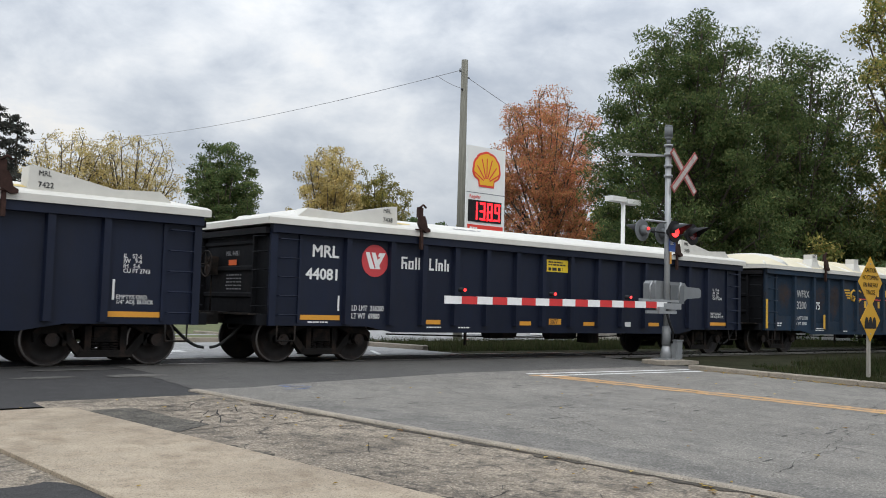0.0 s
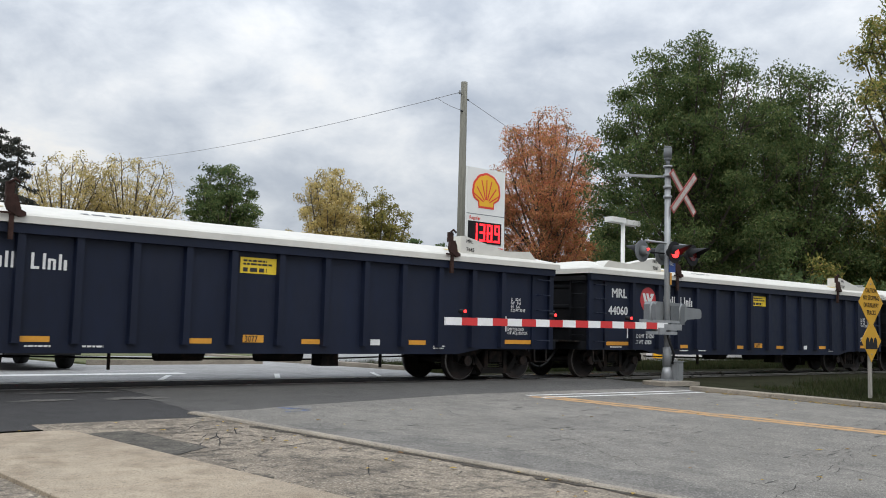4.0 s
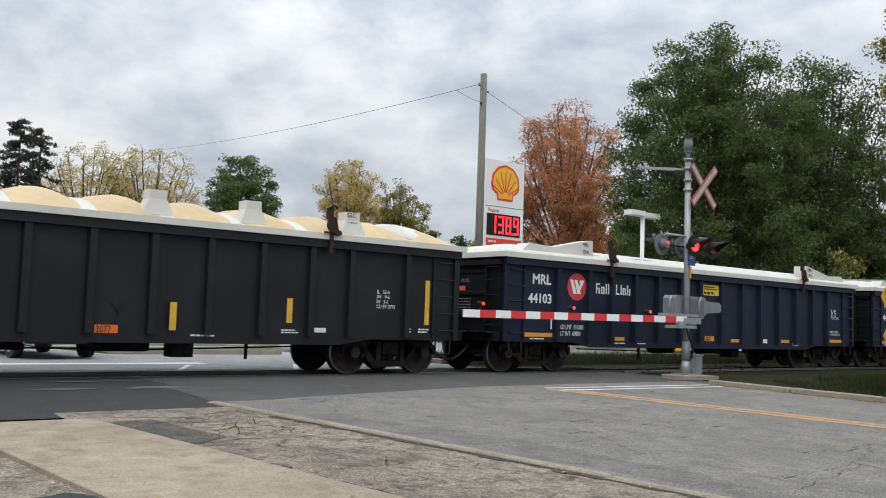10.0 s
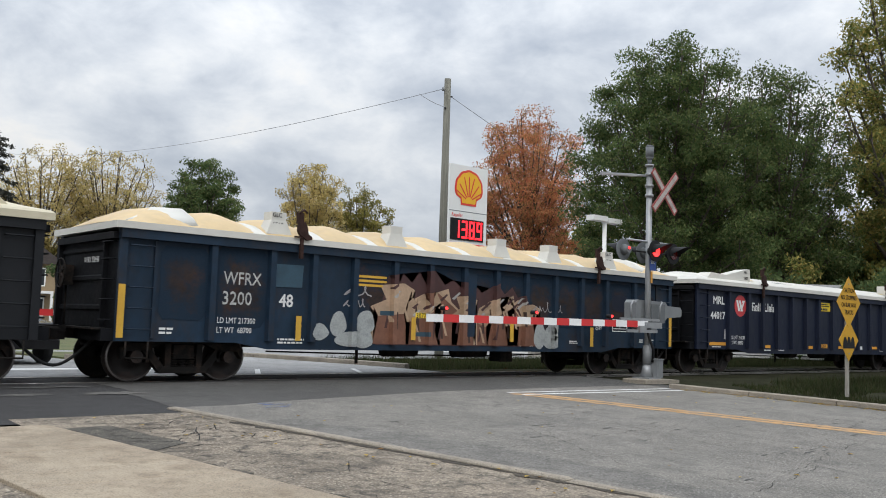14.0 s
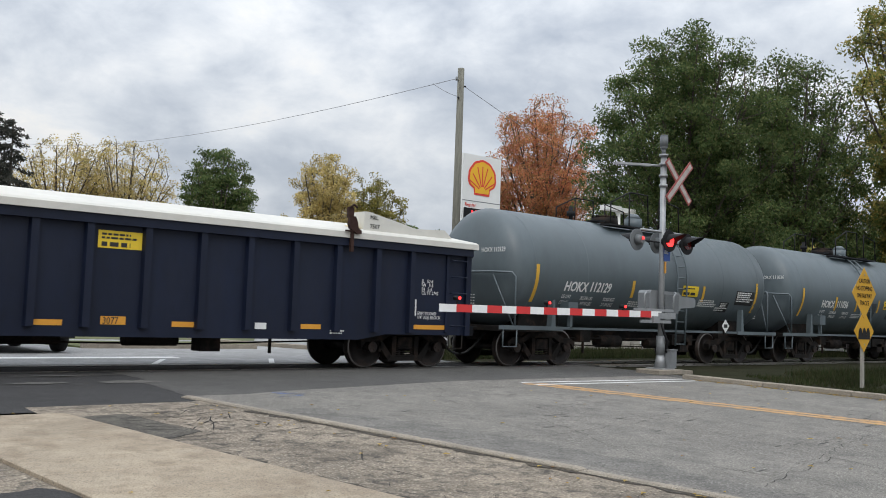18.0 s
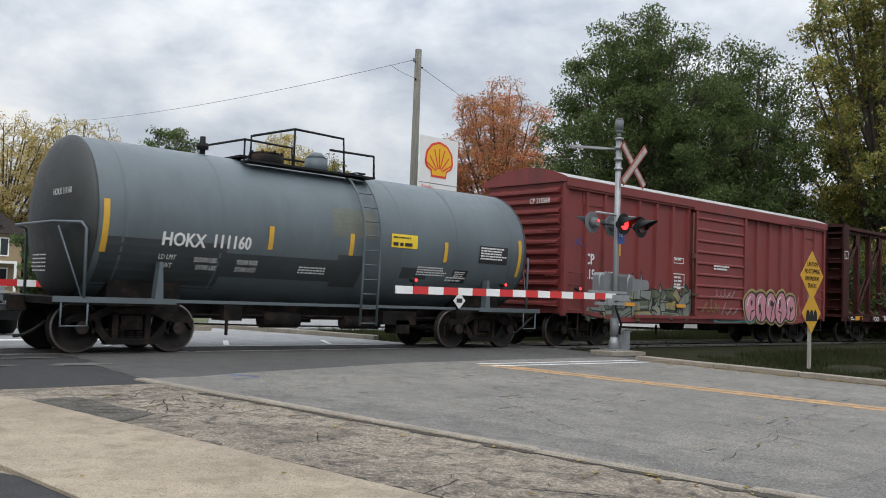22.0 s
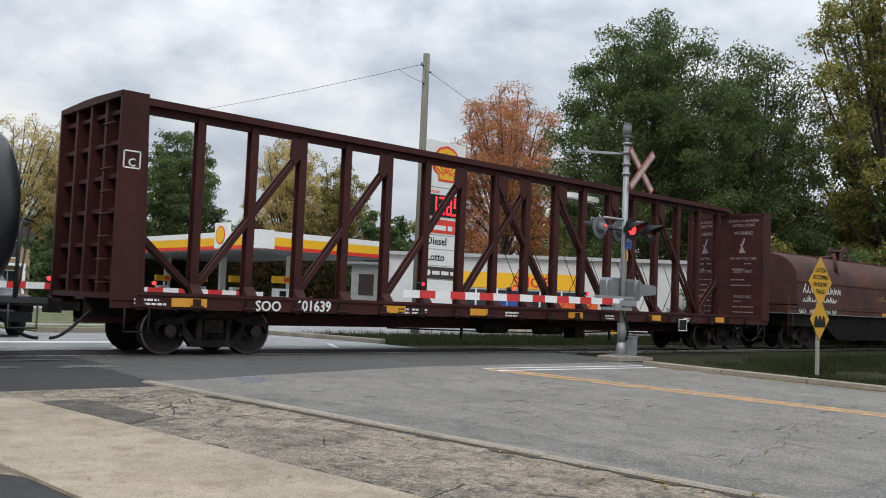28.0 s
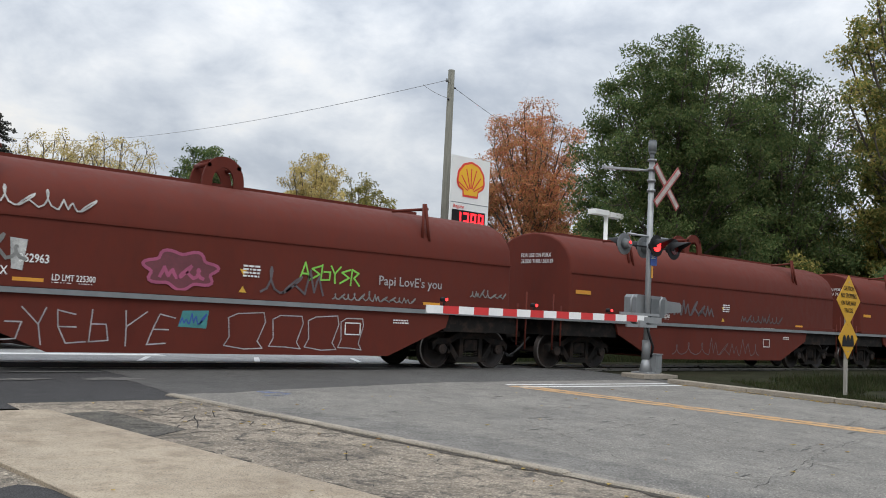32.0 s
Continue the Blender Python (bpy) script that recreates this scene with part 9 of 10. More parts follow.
    text(mark, 0.28, LET_W, c, -8.58 if not yellow else -9.1, Y - 0.004, 0.88, 0.03, name="reporting_mark")
    if yellow:
        cp("cbblk", "number_panel", lambda: Build().box(-9.3, -5.5, Y - 0.002, Y + 0.002, 0.84, 1.06), BLACK, c, "black panel behind the number")
        text("864", 0.27, LET_W, c, -7.85, Y - 0.004, 0.87, 0.02, name="road_number", squeeze=0.95)
        text("196", 0.27, LET_W, c, -6.72, Y - 0.004, 0.87, 0.02, name="road_number", squeeze=0.95)
    else:
        text(number, 0.30, LET_W, c, -7.65, Y, 0.90, 0.03, name="road_number", squeeze=0.95)
    for x0, x1 in ((-10.3, -9.6), (-5.4, -4.8), (-2.8, -2.2), (0.8, 1.4), (4.4, 5.0), (8.0, 8.5)):
        cp(("cbref", x0), "reflector", lambda: Build().box(x0, x1, Y - 0.004, Y, 0.91, 1.07), REFL, c)
    cp(("cbprint", yellow), "small_print", lambda: _merge(bars(-4.6, -4.0, 0.98, 2, 0.04, Y, 3), bars(-7.0 + 2, -6.6 + 2, 0.98, 2, 0.04, Y, 4), bars(-1.6, -0.9, 0.98, 2, 0.04, Y, 5), bars(2.2, 2.8, 0.98, 2, 0.04, Y, 6), bars(6.2, 6.9, 0.98, 2, 0.04, Y, 7), bars(-11.0, -10.4, 1.0, 2, 0.04, Y, 8)), LET_W, c)
    cp("cbbox", "route_plate", lambda: Build().box(5.9, 6.35, -1.50, -1.46, 0.62, 0.98), BLACK, c)
    cp("cbboxf", "route_frame", lambda: _frame(5.9, 6.35, 0.62, 0.98, -1.502), LET_W, c)
    if yellow:
        cp("yg", "centre_panel", lambda: Build().box(9.95, 10.93, -0.1, 0.1, 1.12, 4.4), paint, c)
        for k_, (y0, z0_, ry, rz_) in enumerate(((-0.85, 1.6, 0.42, 0.32), (-0.7, 2.2, 0.34, 0.36), (-0.95, 2.75, 0.26, 0.3), (-0.8, 3.3, 0.2, 0.28))):
            for nm_, f_, m_, dx_ in (("painted_outline", 1.18, LET_K, 0.0), ("painted_shape", 1.0, G_PALE, 0.0006), ("painted_hole", 0.3, LET_K, 0.0012)):
                pts = blob(y0, z0_, ry * f_, rz_ * f_, k_)
                part(nm_, Build().add([(10.945 - 0.002 * k_ - dx_, p, q) for p, q in pts], [tuple(range(len(pts)))]), m_, c)
    draw_gear(c, HL, 12.0)
    return c


def arch(half, w, z0, zs, ztop, n=12):
    """Outline of a cover: straight sides, then a rounded roof."""
    pts = [(-w, z0), (-w, z0 + 0.04), (-w, zs - 0.12), (-w, zs)]
    for i in range(1, n):
        a = math.pi * i / n
        pts.append((-w * math.cos(a), zs + (ztop - zs) * math.sin(a) ** 0.8))
    return pts + [(w, zs), (w, zs - 0.12), (w, z0 + 0.04), (w, z0)]


def box_arch(w, z0, zs, ztop, r=0.7, n=8):
    """Outline of a boxy cover: straight sides, round shoulders, a gently crowned top."""
    pts = [(-w, z0), (-w, z0 + 0.04), (-w, zs - 0.1)] + [(-w + r - r * math.cos(math.pi / 2 * i / n), zs + (ztop - 0.09 - zs) * math.sin(math.pi / 2 * i / n)) for i in range(n + 1)]
    pts += [(-w + r + (w - r) * f, ztop - 0.09 + 0.09 * math.sin(math.pi / 2 * f)) for f in (0.33, 0.66, 1.0)]
    return pts + [(-y, z) for y, z in reversed(pts[:-1])]


def coil_car(xf, tc_, half, paint, label, belly, zc0, zs, ztop, ends, number="", mark="", lifts=(), seed=1, buff=False):
    c = car_thing("coil_car", label, xf, tc_, group="coil cars")
    ring = box_arch(1.42, zc0, zs, ztop) if buff else arch(half, 1.42, zc0, zs, ztop)
    # the ends turn in over a small radius
    inset = lambda k: [(y * (1 - k / 1.42), z if z < zs - 0.3 else zc0 + (z - zc0) * (1 - k / (ztop - zc0))) for y, z in ring]
    e_ = 0.14 if buff else 0.05
    cov = Build().loft([[(x, y, z) for y, z in inset(k)] for x, k in ((-half, e_), (-half + e_ * 0.3, e_ * 0.3), (-half + e_, 0), (half - e_, 0), (half - e_ * 0.3, e_ * 0.3), (half, e_))], True)
    hood = part("cover", cov, paint, c, "arched steel coil cover")
    part("cover_rim", Build().box(-half - 0.02, half + 0.02, -1.47, -1.42, zc0 - 0.04, zc0 + 0.05).box(-half - 0.02, half + 0.02, 1.42, 1.47, zc0 - 0.04, zc0 + 0.05), paint, hood)
    for k in range(1, 8) if buff else ():
        x = -half + 2 * half * k / 8
        part("cover_seam", Build().loft([[(x + d, y, z) for y, z in [(q[0] * 1.002, zc0 + (q[1] - zc0) * 1.0015) for q in ring]] for d in (-0.008, 0.008)], True, close=False), paint, hood)
    if not buff:
        part("cover_ledge", Build().box(-half, half, -1.445, -1.42, zs - 0.02, zs + 0.02), paint, hood)
    if buff:
        part("lift_arch", _merge(*[Build().pipe([(-0.45 + d, y, ztop - 0.25), (-0.42 + d, y, ztop + 0.3), (-0.3 + d, y, ztop + 0.42), (0.3 + d, y, ztop + 0.42), (0.42 + d, y, ztop + 0.3), (0.45 + d, y, ztop - 0.25)], 0.06, 8) for y, d in ((-0.25, 0), (0.25, 0))], Build().box(-0.5, 0.5, -0.35, 0.35, ztop - 0.2, ztop + 0.04)), paint, hood)
    else:
        half_ring = lambda rx, rz, n: [(rx * math.cos(math.pi * k / n), ztop - 0.02 + rz * math.sin(math.pi * k / n) ** 0.8) for k in range(n + 1)]
        for y in (-0.3, 0.24):
            part("lift_bracket", Build().prism([(0.58, ztop - 0.1)] + half_ring(0.46, 0.62, 14) + [(-0.58, ztop - 0.1)] + half_ring(0.25, 0.40, 10)[::-1], y, y + 0.06, "y"), paint, hood)
        for x in (-0.33, 0.33):
            part("lift_bar", Build().rod((x, -0.3, ztop + 0.4), (x, 0.3, ztop + 0.4), 0.05, 10), paint, hood)
        part("ridge_beam", Build().box(-half * 0.93, half * 0.72, -0.16, 0.16, ztop - 0.06, ztop + 0.06), paint, hood)
    for x in lifts:
        part("cover_guide", Build().pipe([(x - 0.15, -1.44, zs - 0.15), (x - 0.05, -1.25, ztop + 0.05), (x, -1.2, ztop + 0.25)], 0.03, 6).pipe([(x + 0.15, -1.44, zs - 0.15), (x + 0.05, -1.25, ztop + 0.05), (x - 0.2, -1.2, ztop + 0.2)], 0.03, 6) if buff else Build().pipe([(x + 0.04, -1.36, ztop - 0.72), (x + 0.03, -1.18, ztop + 0.12)], 0.04, 5).pipe([(x - 0.14, -1.34, ztop - 0.66), (x + 0.0, -1.16, ztop + 0.12)], 0.035, 5).pipe([(x + 0.12, -1.18, ztop + 0.02), (x - 0.62, -0.8, ztop - 0.09)], 0.035, 5), paint, hood)
    # body under the cover
    deck = min(half + ends, half + 1.5)
    if buff:
        part("side_sill", Build().box(-half - 0.1, half + 0.1, -1.44, 1.44, 0.86, zc0 - 0.05), paint, c)
        part("sill_flange", Build().box(-half - 0.12, half + 0.12, -1.5, 1.5, zc0 - 0.1, zc0 - 0.03).box(-half - 0.12, half + 0.12, -1.48, 1.48, 0.84, 0.9), paint, c)
        part("end_platform", Build().box(-half - ends, -half, -1.4, 1.4, 0.95, 1.1), paint, c)
        part("end_platform", Build().box(half, half + ends * 0.3, -1.4, 1.4, 0.95, 1.1), paint, c)
        for xa in (-half - ends + 0.1, -half - 0.35):
            part("railing_post", Build().pipe([(xa, -1.4, 1.0), (xa, -1.4, 2.15)], 0.035, 6), paint, c)
        rl = Build()
        rl.pipe([(-half - 0.25, -1.45, 0.7), (-half - 0.25, -1.45, 2.1), (-half - 0.35, -1.4, 2.2), (-half - ends + 0.1, -1.4, 2.15), (-half - ends + 0.1, 1.4, 2.15)], 0.035, 6)
        for y in (-0.7, 0, 0.7, 1.4):
            part("railing_post", Build().pipe([(-half - ends + 0.1, y, 1.0), (-half - ends + 0.1, y, 2.15)], 0.03, 6), paint, c)
        part("platform_railing", rl, paint, c)
        part("sill_step", Build().pipe([(-half - 0.35, -1.45, 0.95), (-half - 0.35, -1.45, 0.5), (-half + 0.1, -1.45, 0.5), (-half + 0.1, -1.45, 0.95)], 0.03, 6), paint, c)
        part("end_grab", Build().pipe([(half + 0.1, -1.45, 0.95), (half + 0.1, -1.45, 1.9), (half + 0.3, -1.45, 1.9)], 0.025, 6), paint, c)
        for x in (-half + 1.72, half - 1.11):
            part("sill_rib", Build().box(x - 0.1, x + 0.1, -1.48, -1.44, 0.86, zc0 - 0.05), paint, c)
    else:
        part("side_sill", Build().box(-half - ends, half + ends, -1.48, 1.48, zc0 - 0.14, zc0 - 0.05), GREYP if belly else paint, c)
        if belly:
            pr = [(-half + 1.9, zc0 - 0.14), (-half + 2.0, 0.95), (-half + 3.6, 0.3), (half - 3.6, 0.3), (half - 2.0, 0.95), (half - 1.9, zc0 - 0.14)]
            part("belly_wall", Build().prism(pr, -1.42, -1.36, "y"), paint, c)
            part("belly_wall", Build().prism(pr, 1.36, 1.42, "y"), paint, c)
            part("belly_floor", Build().box(-half + 3.6, half - 3.6, -1.36, 1.36, 0.34, 0.4), paint, c)
        else:
            part("lower_sill", Build().box(-half - ends, half + ends, -1.45, 1.45, zc0 - 0.32, zc0 - 0.14), paint, c)
            part("sill_edge", Build().box(-half - ends, half + ends, -1.47, 1.47, zc0 - 0.345, zc0 - 0.32), GREYP, c)
            part("underframe", Build().prism([(-half, zc0 - 0.345), (-half, 0.95), (-half + 2.2, 0.95), (-half + 3.4, 0.36), (half - 3.4, 0.36), (half - 2.2, 0.95), (half, 0.95), (half, zc0 - 0.345)], -1.36, 1.36, "y"), BELLY, c)
        for s in (-1, 1):
            part("bolster_beam", Build().box(min(s * (half + 0.4), s * (half - 2.0)), max(s * (half + 0.4), s * (half - 2.0)), -1.35, 1.35, 0.86, zc0 - 0.14), BOGIE, c)
        for s in (-1, 1):
            part("end_grab", Build().pipe([(s * (half + 0.3), -1.4, 0.6), (s * (half + 0.3), -1.4, 1.6)], 0.022, 5).pipe([(s * (half + 0.6), -1.4, 0.5), (s * (half + 0.6), -1.4, 1.9)], 0.022, 5), paint, c)
    if buff:
        eh = ztop - zc0
        part("end_print", _merge(*[Build().box(-half - 0.006, -half - 0.002, 0.66 - 0.085 * k, 0.72 - 0.085 * k, zc0 + 0.54 * eh, zc0 + 0.585 * eh) for k in range(16) if k % 5 != 4]), LET_K, hood)
        part("end_label", Build().box(-half - 0.006, -half - 0.002, 0.1, 0.42, zc0 + 0.17 * eh, zc0 + 0.22 * eh), PLATE_Y, hood, "small yellow label")
    draw_gear(c, half + ends - 0.25, half + ends + 0.55)
    return c


G0 = [-7.41, 10.0, 27.38, 44.73, 62.07, 79.39, 96.72, 114.06, 131.36, 148.64, 165.98, 183.33, 200.69, 217.94, 235.21, 252.55, 269.88]
gondola(G0[0], "navy", "44117", tag="7422")
gondola(G0[1], "navy", "44081", tag="7438")
gondola(G0[2], "blue", "3200 75", "wavy", LID_C, "1650")
gondola(G0[3], "navy", "44043", tag="7583")
gondola(G0[4], "navy", "44105", tag="7445")
gondola(G0[5], "navy", "44060", tag="7587")
gondola(G0[6], "navy", "44072", tag="7439")
gondola(G0[7], "navy", "44009", tag="7544")
gondola(G0[8], "blue", "3200 42", "smooth", LID_W, "1752")
gondola(G0[9], "black", "330529", "wavy", LID_T, "1720")
gondola(G0[10], "navy", "44103", tag="7591")
gondola(G0[11], "navy", "44027", tag="7454")
gondola(G0[12], "black", "330533", "smooth", LID_C, "1838")
gr = gondola(G0[13], "blue", "3200 48", "wavy", LID_T, "6560", logo=False)
gondola(G0[14], "navy", "44017", tag="7501")
gondola(G0[15], "navy", "44022", tag="1506")
gondola(G0[16], "navy", "44015", tag="7507")
GW = (RIBS["blue"], 0.085, 0.06, -1.43, -1.53)
G_UMB = mat("spray_paint_oxblood", (0.060, 0.024, 0.022), 0.6, var=0.25, scale=2, bump=0)
edge_ = [(-2.45, 0.74), (-2.5, 1.25), (-2.3, 1.5), (-2.15, 1.95), (-1.9, 1.75), (-1.75, 2.0), (-1.5, 1.85), (-1.3, 2.05), (-1.05, 1.8), (-0.85, 2.1), (-0.55, 1.85), (-0.3, 1.95), (0.0, 1.8), (0.35, 1.9), (0.6, 1.75), (0.85, 1.85), (1.1, 1.95), (1.35, 1.75), (1.6, 1.9), (1.8, 1.7), (2.0, 1.75), (2.15, 1.4), (2.35, 1.0), (2.45, 0.74)]
layer(gr, "painted_cloud", [(x, 0.74 + (z - 0.74) * 1.22) for x, z in edge_], -1.4395, G_UMB, GW)
# tall rounded letters without meaning: brown below, tan above, with pale edges
FORMS = [[(0.0, 0.0), (0.12, 0.45), (0.0, 0.6), (0.35, 0.72), (0.2, 0.95), (0.75, 1.0), (1.0, 0.9), (0.8, 0.5), (0.95, 0.0)],
         [(0.1, 0.0), (0.05, 0.55), (0.2, 0.9), (0.5, 1.0), (0.85, 0.85), (0.9, 0.6), (0.6, 0.45), (0.7, 0.0)],
         [(0.0, 0.0), (0.15, 0.5), (0.05, 0.85), (0.35, 0.95), (0.55, 0.6), (0.8, 1.0), (1.0, 0.8), (0.85, 0.4), (1.0, 0.0)],
         [(0.2, 0.0), (0.0, 0.35), (0.15, 0.9), (0.5, 0.98), (0.6, 0.75), (0.95, 0.55), (0.7, 0.35), (0.85, 0.0)]]
rnd = random.Random(33)
for k_, (xa, w_, top_) in enumerate(((-2.4, 0.72, 1.72), (-1.62, 0.3, 1.5), (-1.3, 0.52, 1.62), (-0.78, 0.62, 1.7), (-0.22, 0.5, 1.6), (0.5, 0.36, 1.45), (0.92, 0.62, 1.62), (1.45, 0.36, 1.66), (1.75, 0.62, 1.5))):
    top_ = 0.76 + (top_ - 0.76) * 1.36
    xa, w_ = xa - 0.18 * w_, w_ * 1.45
    form = FORMS[k_ % 4]
    at_ = lambda g_, lo_, hi_: [(xa + w_ * (0.5 + (u - 0.5) * g_), 0.76 + (top_ - 0.76) * v) for u, v in form if lo_ <= v <= hi_]
    layer(gr, "painted_outline", at_(1.14, -1, 2), -1.4402, G_TAN, GW)
    layer(gr, "painted_shape", at_(0.98, -1, 2), -1.4409, G_BROWN, GW)
    upper = [(u, v) for u, v in form if v >= 0.44]
    layer(gr, "painted_shape", [(xa + w_ * (0.5 + (u - 0.5) * 0.98), 0.76 + (top_ - 0.76) * v) for u, v in upper], -1.4416, G_TAN2 if k_ % 3 else G_TAN, GW)
    # pale slashes across the letters, dark ones at their feet
    for q in range(3):
        u, v, ln = xa + w_ * rnd.uniform(0.1, 0.7), 0.76 + (top_ - 0.76) * rnd.uniform(0.5, 0.92), rnd.uniform(0.12, 0.3)
        layer(gr, "painted_shine", [(u, v), (u + ln, v + ln * 0.7), (u + ln + 0.05, v + ln * 0.62), (u + 0.07, v - 0.03)], -1.4423 - 0.0002 * q, (G_PALE, G_TAN, G_UMB)[q], GW)
        u, v = xa + w_ * rnd.uniform(0.1, 0.8), 0.8 + rnd.uniform(0.0, 0.45)
        layer(gr, "painted_shine", [(u, v), (u + 0.07, v), (u + 0.13 - 0.1 * q, v + 0.36), (u + 0.08 - 0.1 * q, v + 0.36)], -1.4419 - 0.0001 * q, (G_UMB, G_DARK, G_TAN)[q], GW)
layer(gr, "paint_patch", [(0.13, 0.95), (0.4, 0.95), (0.43, 2.4), (0.12, 2.4)], -1.4430, BLUEW, GW)
for xa, xb, za in ((-2.35, -2.05, 1.36), (-1.45, -1.0, 0.93)):
    layer(gr, "paint_patch", [(xa, za), (xb, za), (xb, za + 0.1), (xa, za + 0.09)], -1.4432, G_TEAL2, GW)
for xa, za, rx_, rz_ in ((-3.85, 0.98, 0.22, 0.16), (-3.4, 1.15, 0.2, 0.25), (-2.72, 1.2, 0.24, 0.26), (-3.05, 0.85, 0.42, 0.16), (-2.75, 0.85, 0.24, 0.2), (2.6, 1.0, 0.22, 0.3), (3.05, 1.25, 0.16, 0.2), (3.0, 0.86, 0.25, 0.16), (2.95, 1.05, 0.2, 0.2)):
    layer(gr, "painted_shape", blob(xa, za, rx_, rz_, xa), -1.4426, G_WHT, GW)
part("route_plate", Build().box(-1.38, -1.0, -1.4455, -1.4430, 1.33, 1.45), PLATE_Y, gr, "yellow route plate")
text("3077", 0.15, LET_K, gr, -1.36, -1.4465, 1.335, 0.012, name="route_number", squeeze=0.95)
for z_ in (1.95, 2.04, 2.13):
    layer(gr, "slogan_bar", [(-2.95, z_), (-2.2, z_), (-2.2, z_ + 0.05), (-2.98, z_ + 0.05)], -1.4405, LET_Y, GW)
layer(gr, "paint_patch", [(-5.0, 1.82), (-4.3, 1.84), (-4.28, 2.28), (-4.98, 2.27)], -1.4445, G_TEAL2)
part("painted_scrawl", scrawl(-3.3, -2.75, 1.75, 2.1, -1.4440, 6, 0.022), G_CHALK, gr)
part("painted_scrawl", scrawl(-3.3, -2.85, 1.52, 1.68, -1.4440, 16, 0.018), G_CHALK, gr)
part("painted_scrawl", scrawl(2.3, 3.3, 1.6, 1.85, -1.4440, 7, 0.014), G_CHALK, gr)

tank_car(287.25, "HOKX", "112129", lx=0.85, px=0.1)
tank_car(299.90, "HOKX", "111036", lx=-0.5, px=0)
tank_car(312.77, "UCLX", "16358", lx=0.1, px=-0.2, gh=0.55)
tank_car(325.42, "HOKX", "112194", lx=0.85, px=0.1, gh=0.72)
tank_car(338.06, "HOKX", "111160", lx=0.46, px=-0.52, flat=True, gh=0.78, tc_=9.06)
boxcar(351.06)
centerbeam(368.87, "601553", CBBR, "SOO")
centerbeam(393.58, "864196", CBYE, "TTZX", True)
tank_car(417.09, "", "", TANKB, True, lx=-0.45, px=-0.65)
centerbeam(430.65, "601639", CBBR, "SOO")

ru = coil_car(454.77, 10.0, 6.4, COILU, "rust-stained brown coil car with arched cover", False, 1.64, 2.47, 3.56, 0.75, lifts=(-3.05, 4.2))
text("GACX", 0.24, LET_W, ru, -6.3, -1.454, 1.34, 0.02, name="reporting_mark", squeeze=0.8)
text("84854", 0.24, LET_W, ru, -5.5, -1.454, 1.34, 0.02, name="road_number", squeeze=0.8)
for x in (-5.0, 0.9, 4.2):
    part("reflector", Build().box(x, x + 0.5, -1.456, -1.45, 1.35, 1.47), REFL, ru)
text("LD LMT 233300", 0.15, LET_W, ru, -4.2, -1.454, 1.43, 0.012, name="load_stencil", squeeze=0.9)
text("LT WT   52700", 0.15, LET_W, ru, -4.2, -1.454, 1.33, 0.012, name="load_stencil", squeeze=0.9)
G_OCH = mat("spray_paint_ochre", (0.24, 0.19, 0.06), 0.6, var=0.2, bump=0)
part("painted_scrawl", scrawl(0.4, 2.1, 1.95, 2.25, 0, 23, 0.03, lambda z: -1.432), G_OCH, ru)
part("painted_scrawl", scrawl(3.2, 4.3, 1.75, 1.92, 0, 24, 0.05, lambda z: -1.432), G_GREEN, ru)
part("small_print", bars(2.5, 3.1, 1.80, 2, 0.04, -1.434, 31), LET_W, ru)
CUR = lambda z, zs=2.49, zt=3.57: -1.435 if z <= zs else -1.43 * math.cos(math.asin(min(1, ((z - zs) / (zt - zs)) ** 1.25)))
part("painted_scrawl", scrawl(-6.0, -2.9, 2.08, 2.4, 0, 21, 0.03, lambda z: -1.432), LET_W, ru)
part("painted_scrawl", scrawl(-6.0, -3.3, 1.76, 1.98, 0, 22, 0.025, lambda z: -1.432), LET_W, ru)

wh = coil_car(470.98, 9.33, 5.84, COILW, "clean buff-white coil car with tall smooth cover", False, 1.55, 3.25, 4.02, 1.5, lifts=(-3.55, 3.55), buff=True)
text("MBKX", 0.42, LET_K, wh, -4.5, -1.486, 0.94, 0.018, name="reporting_mark", squeeze=0.88)
text("169026", 0.42, LET_K, wh, -3.28, -1.445, 0.94, 0.018, name="road_number", squeeze=0.98)
text("LD LMT  222300", 0.17, LET_K, wh, -1.93, -1.445, 1.15, 0.01, name="load_stencil", squeeze=0.75)
text("LT WT   63700", 0.17, LET_K, wh, -1.93, -1.445, 0.97, 0.01, name="load_stencil", squeeze=0.75)
for x0, x1, z0, z1 in ((-5.55, -5.0, 1.12, 1.34), (-2.5, -2.03, 1.20, 1.30), (-0.14, 0.30, 1.08, 1.18), (2.54, 2.98, 1.14, 1.24), (5.3, 5.65, 1.12, 1.24)):
    part("reflector", Build().box(x0, x1, -1.45, -1.444, z0, z1), REFL, wh)
for x0, x1 in ((-4.95, -4.25), (5.0, 5.5)):
    part("placard", Build().box(x0, x1, -1.43, -1.424, 1.93, 2.07), PLATE_Y, wh, "yellow notice strip")
part("white_label", Build().box(0.72, 0.95, -1.449, -1.445, 1.1, 1.22), LET_W, wh)
part("small_print", _merge(bars(-0.85, -0.4, 1.28, 3, 0.03, -1.445, 3), bars(3.1, 4.0, 1.05, 1, 0.04, -1.445, 4), bars(-4.9, -4.4, 1.8, 2, 0.05, -1.425, 5), bars(1.2, 1.9, 1.42, 1, 0.03, -1.445, 6), bars(3.9, 4.3, 0.95, 1, 0.03, -1.445, 9)), LET_K, wh)
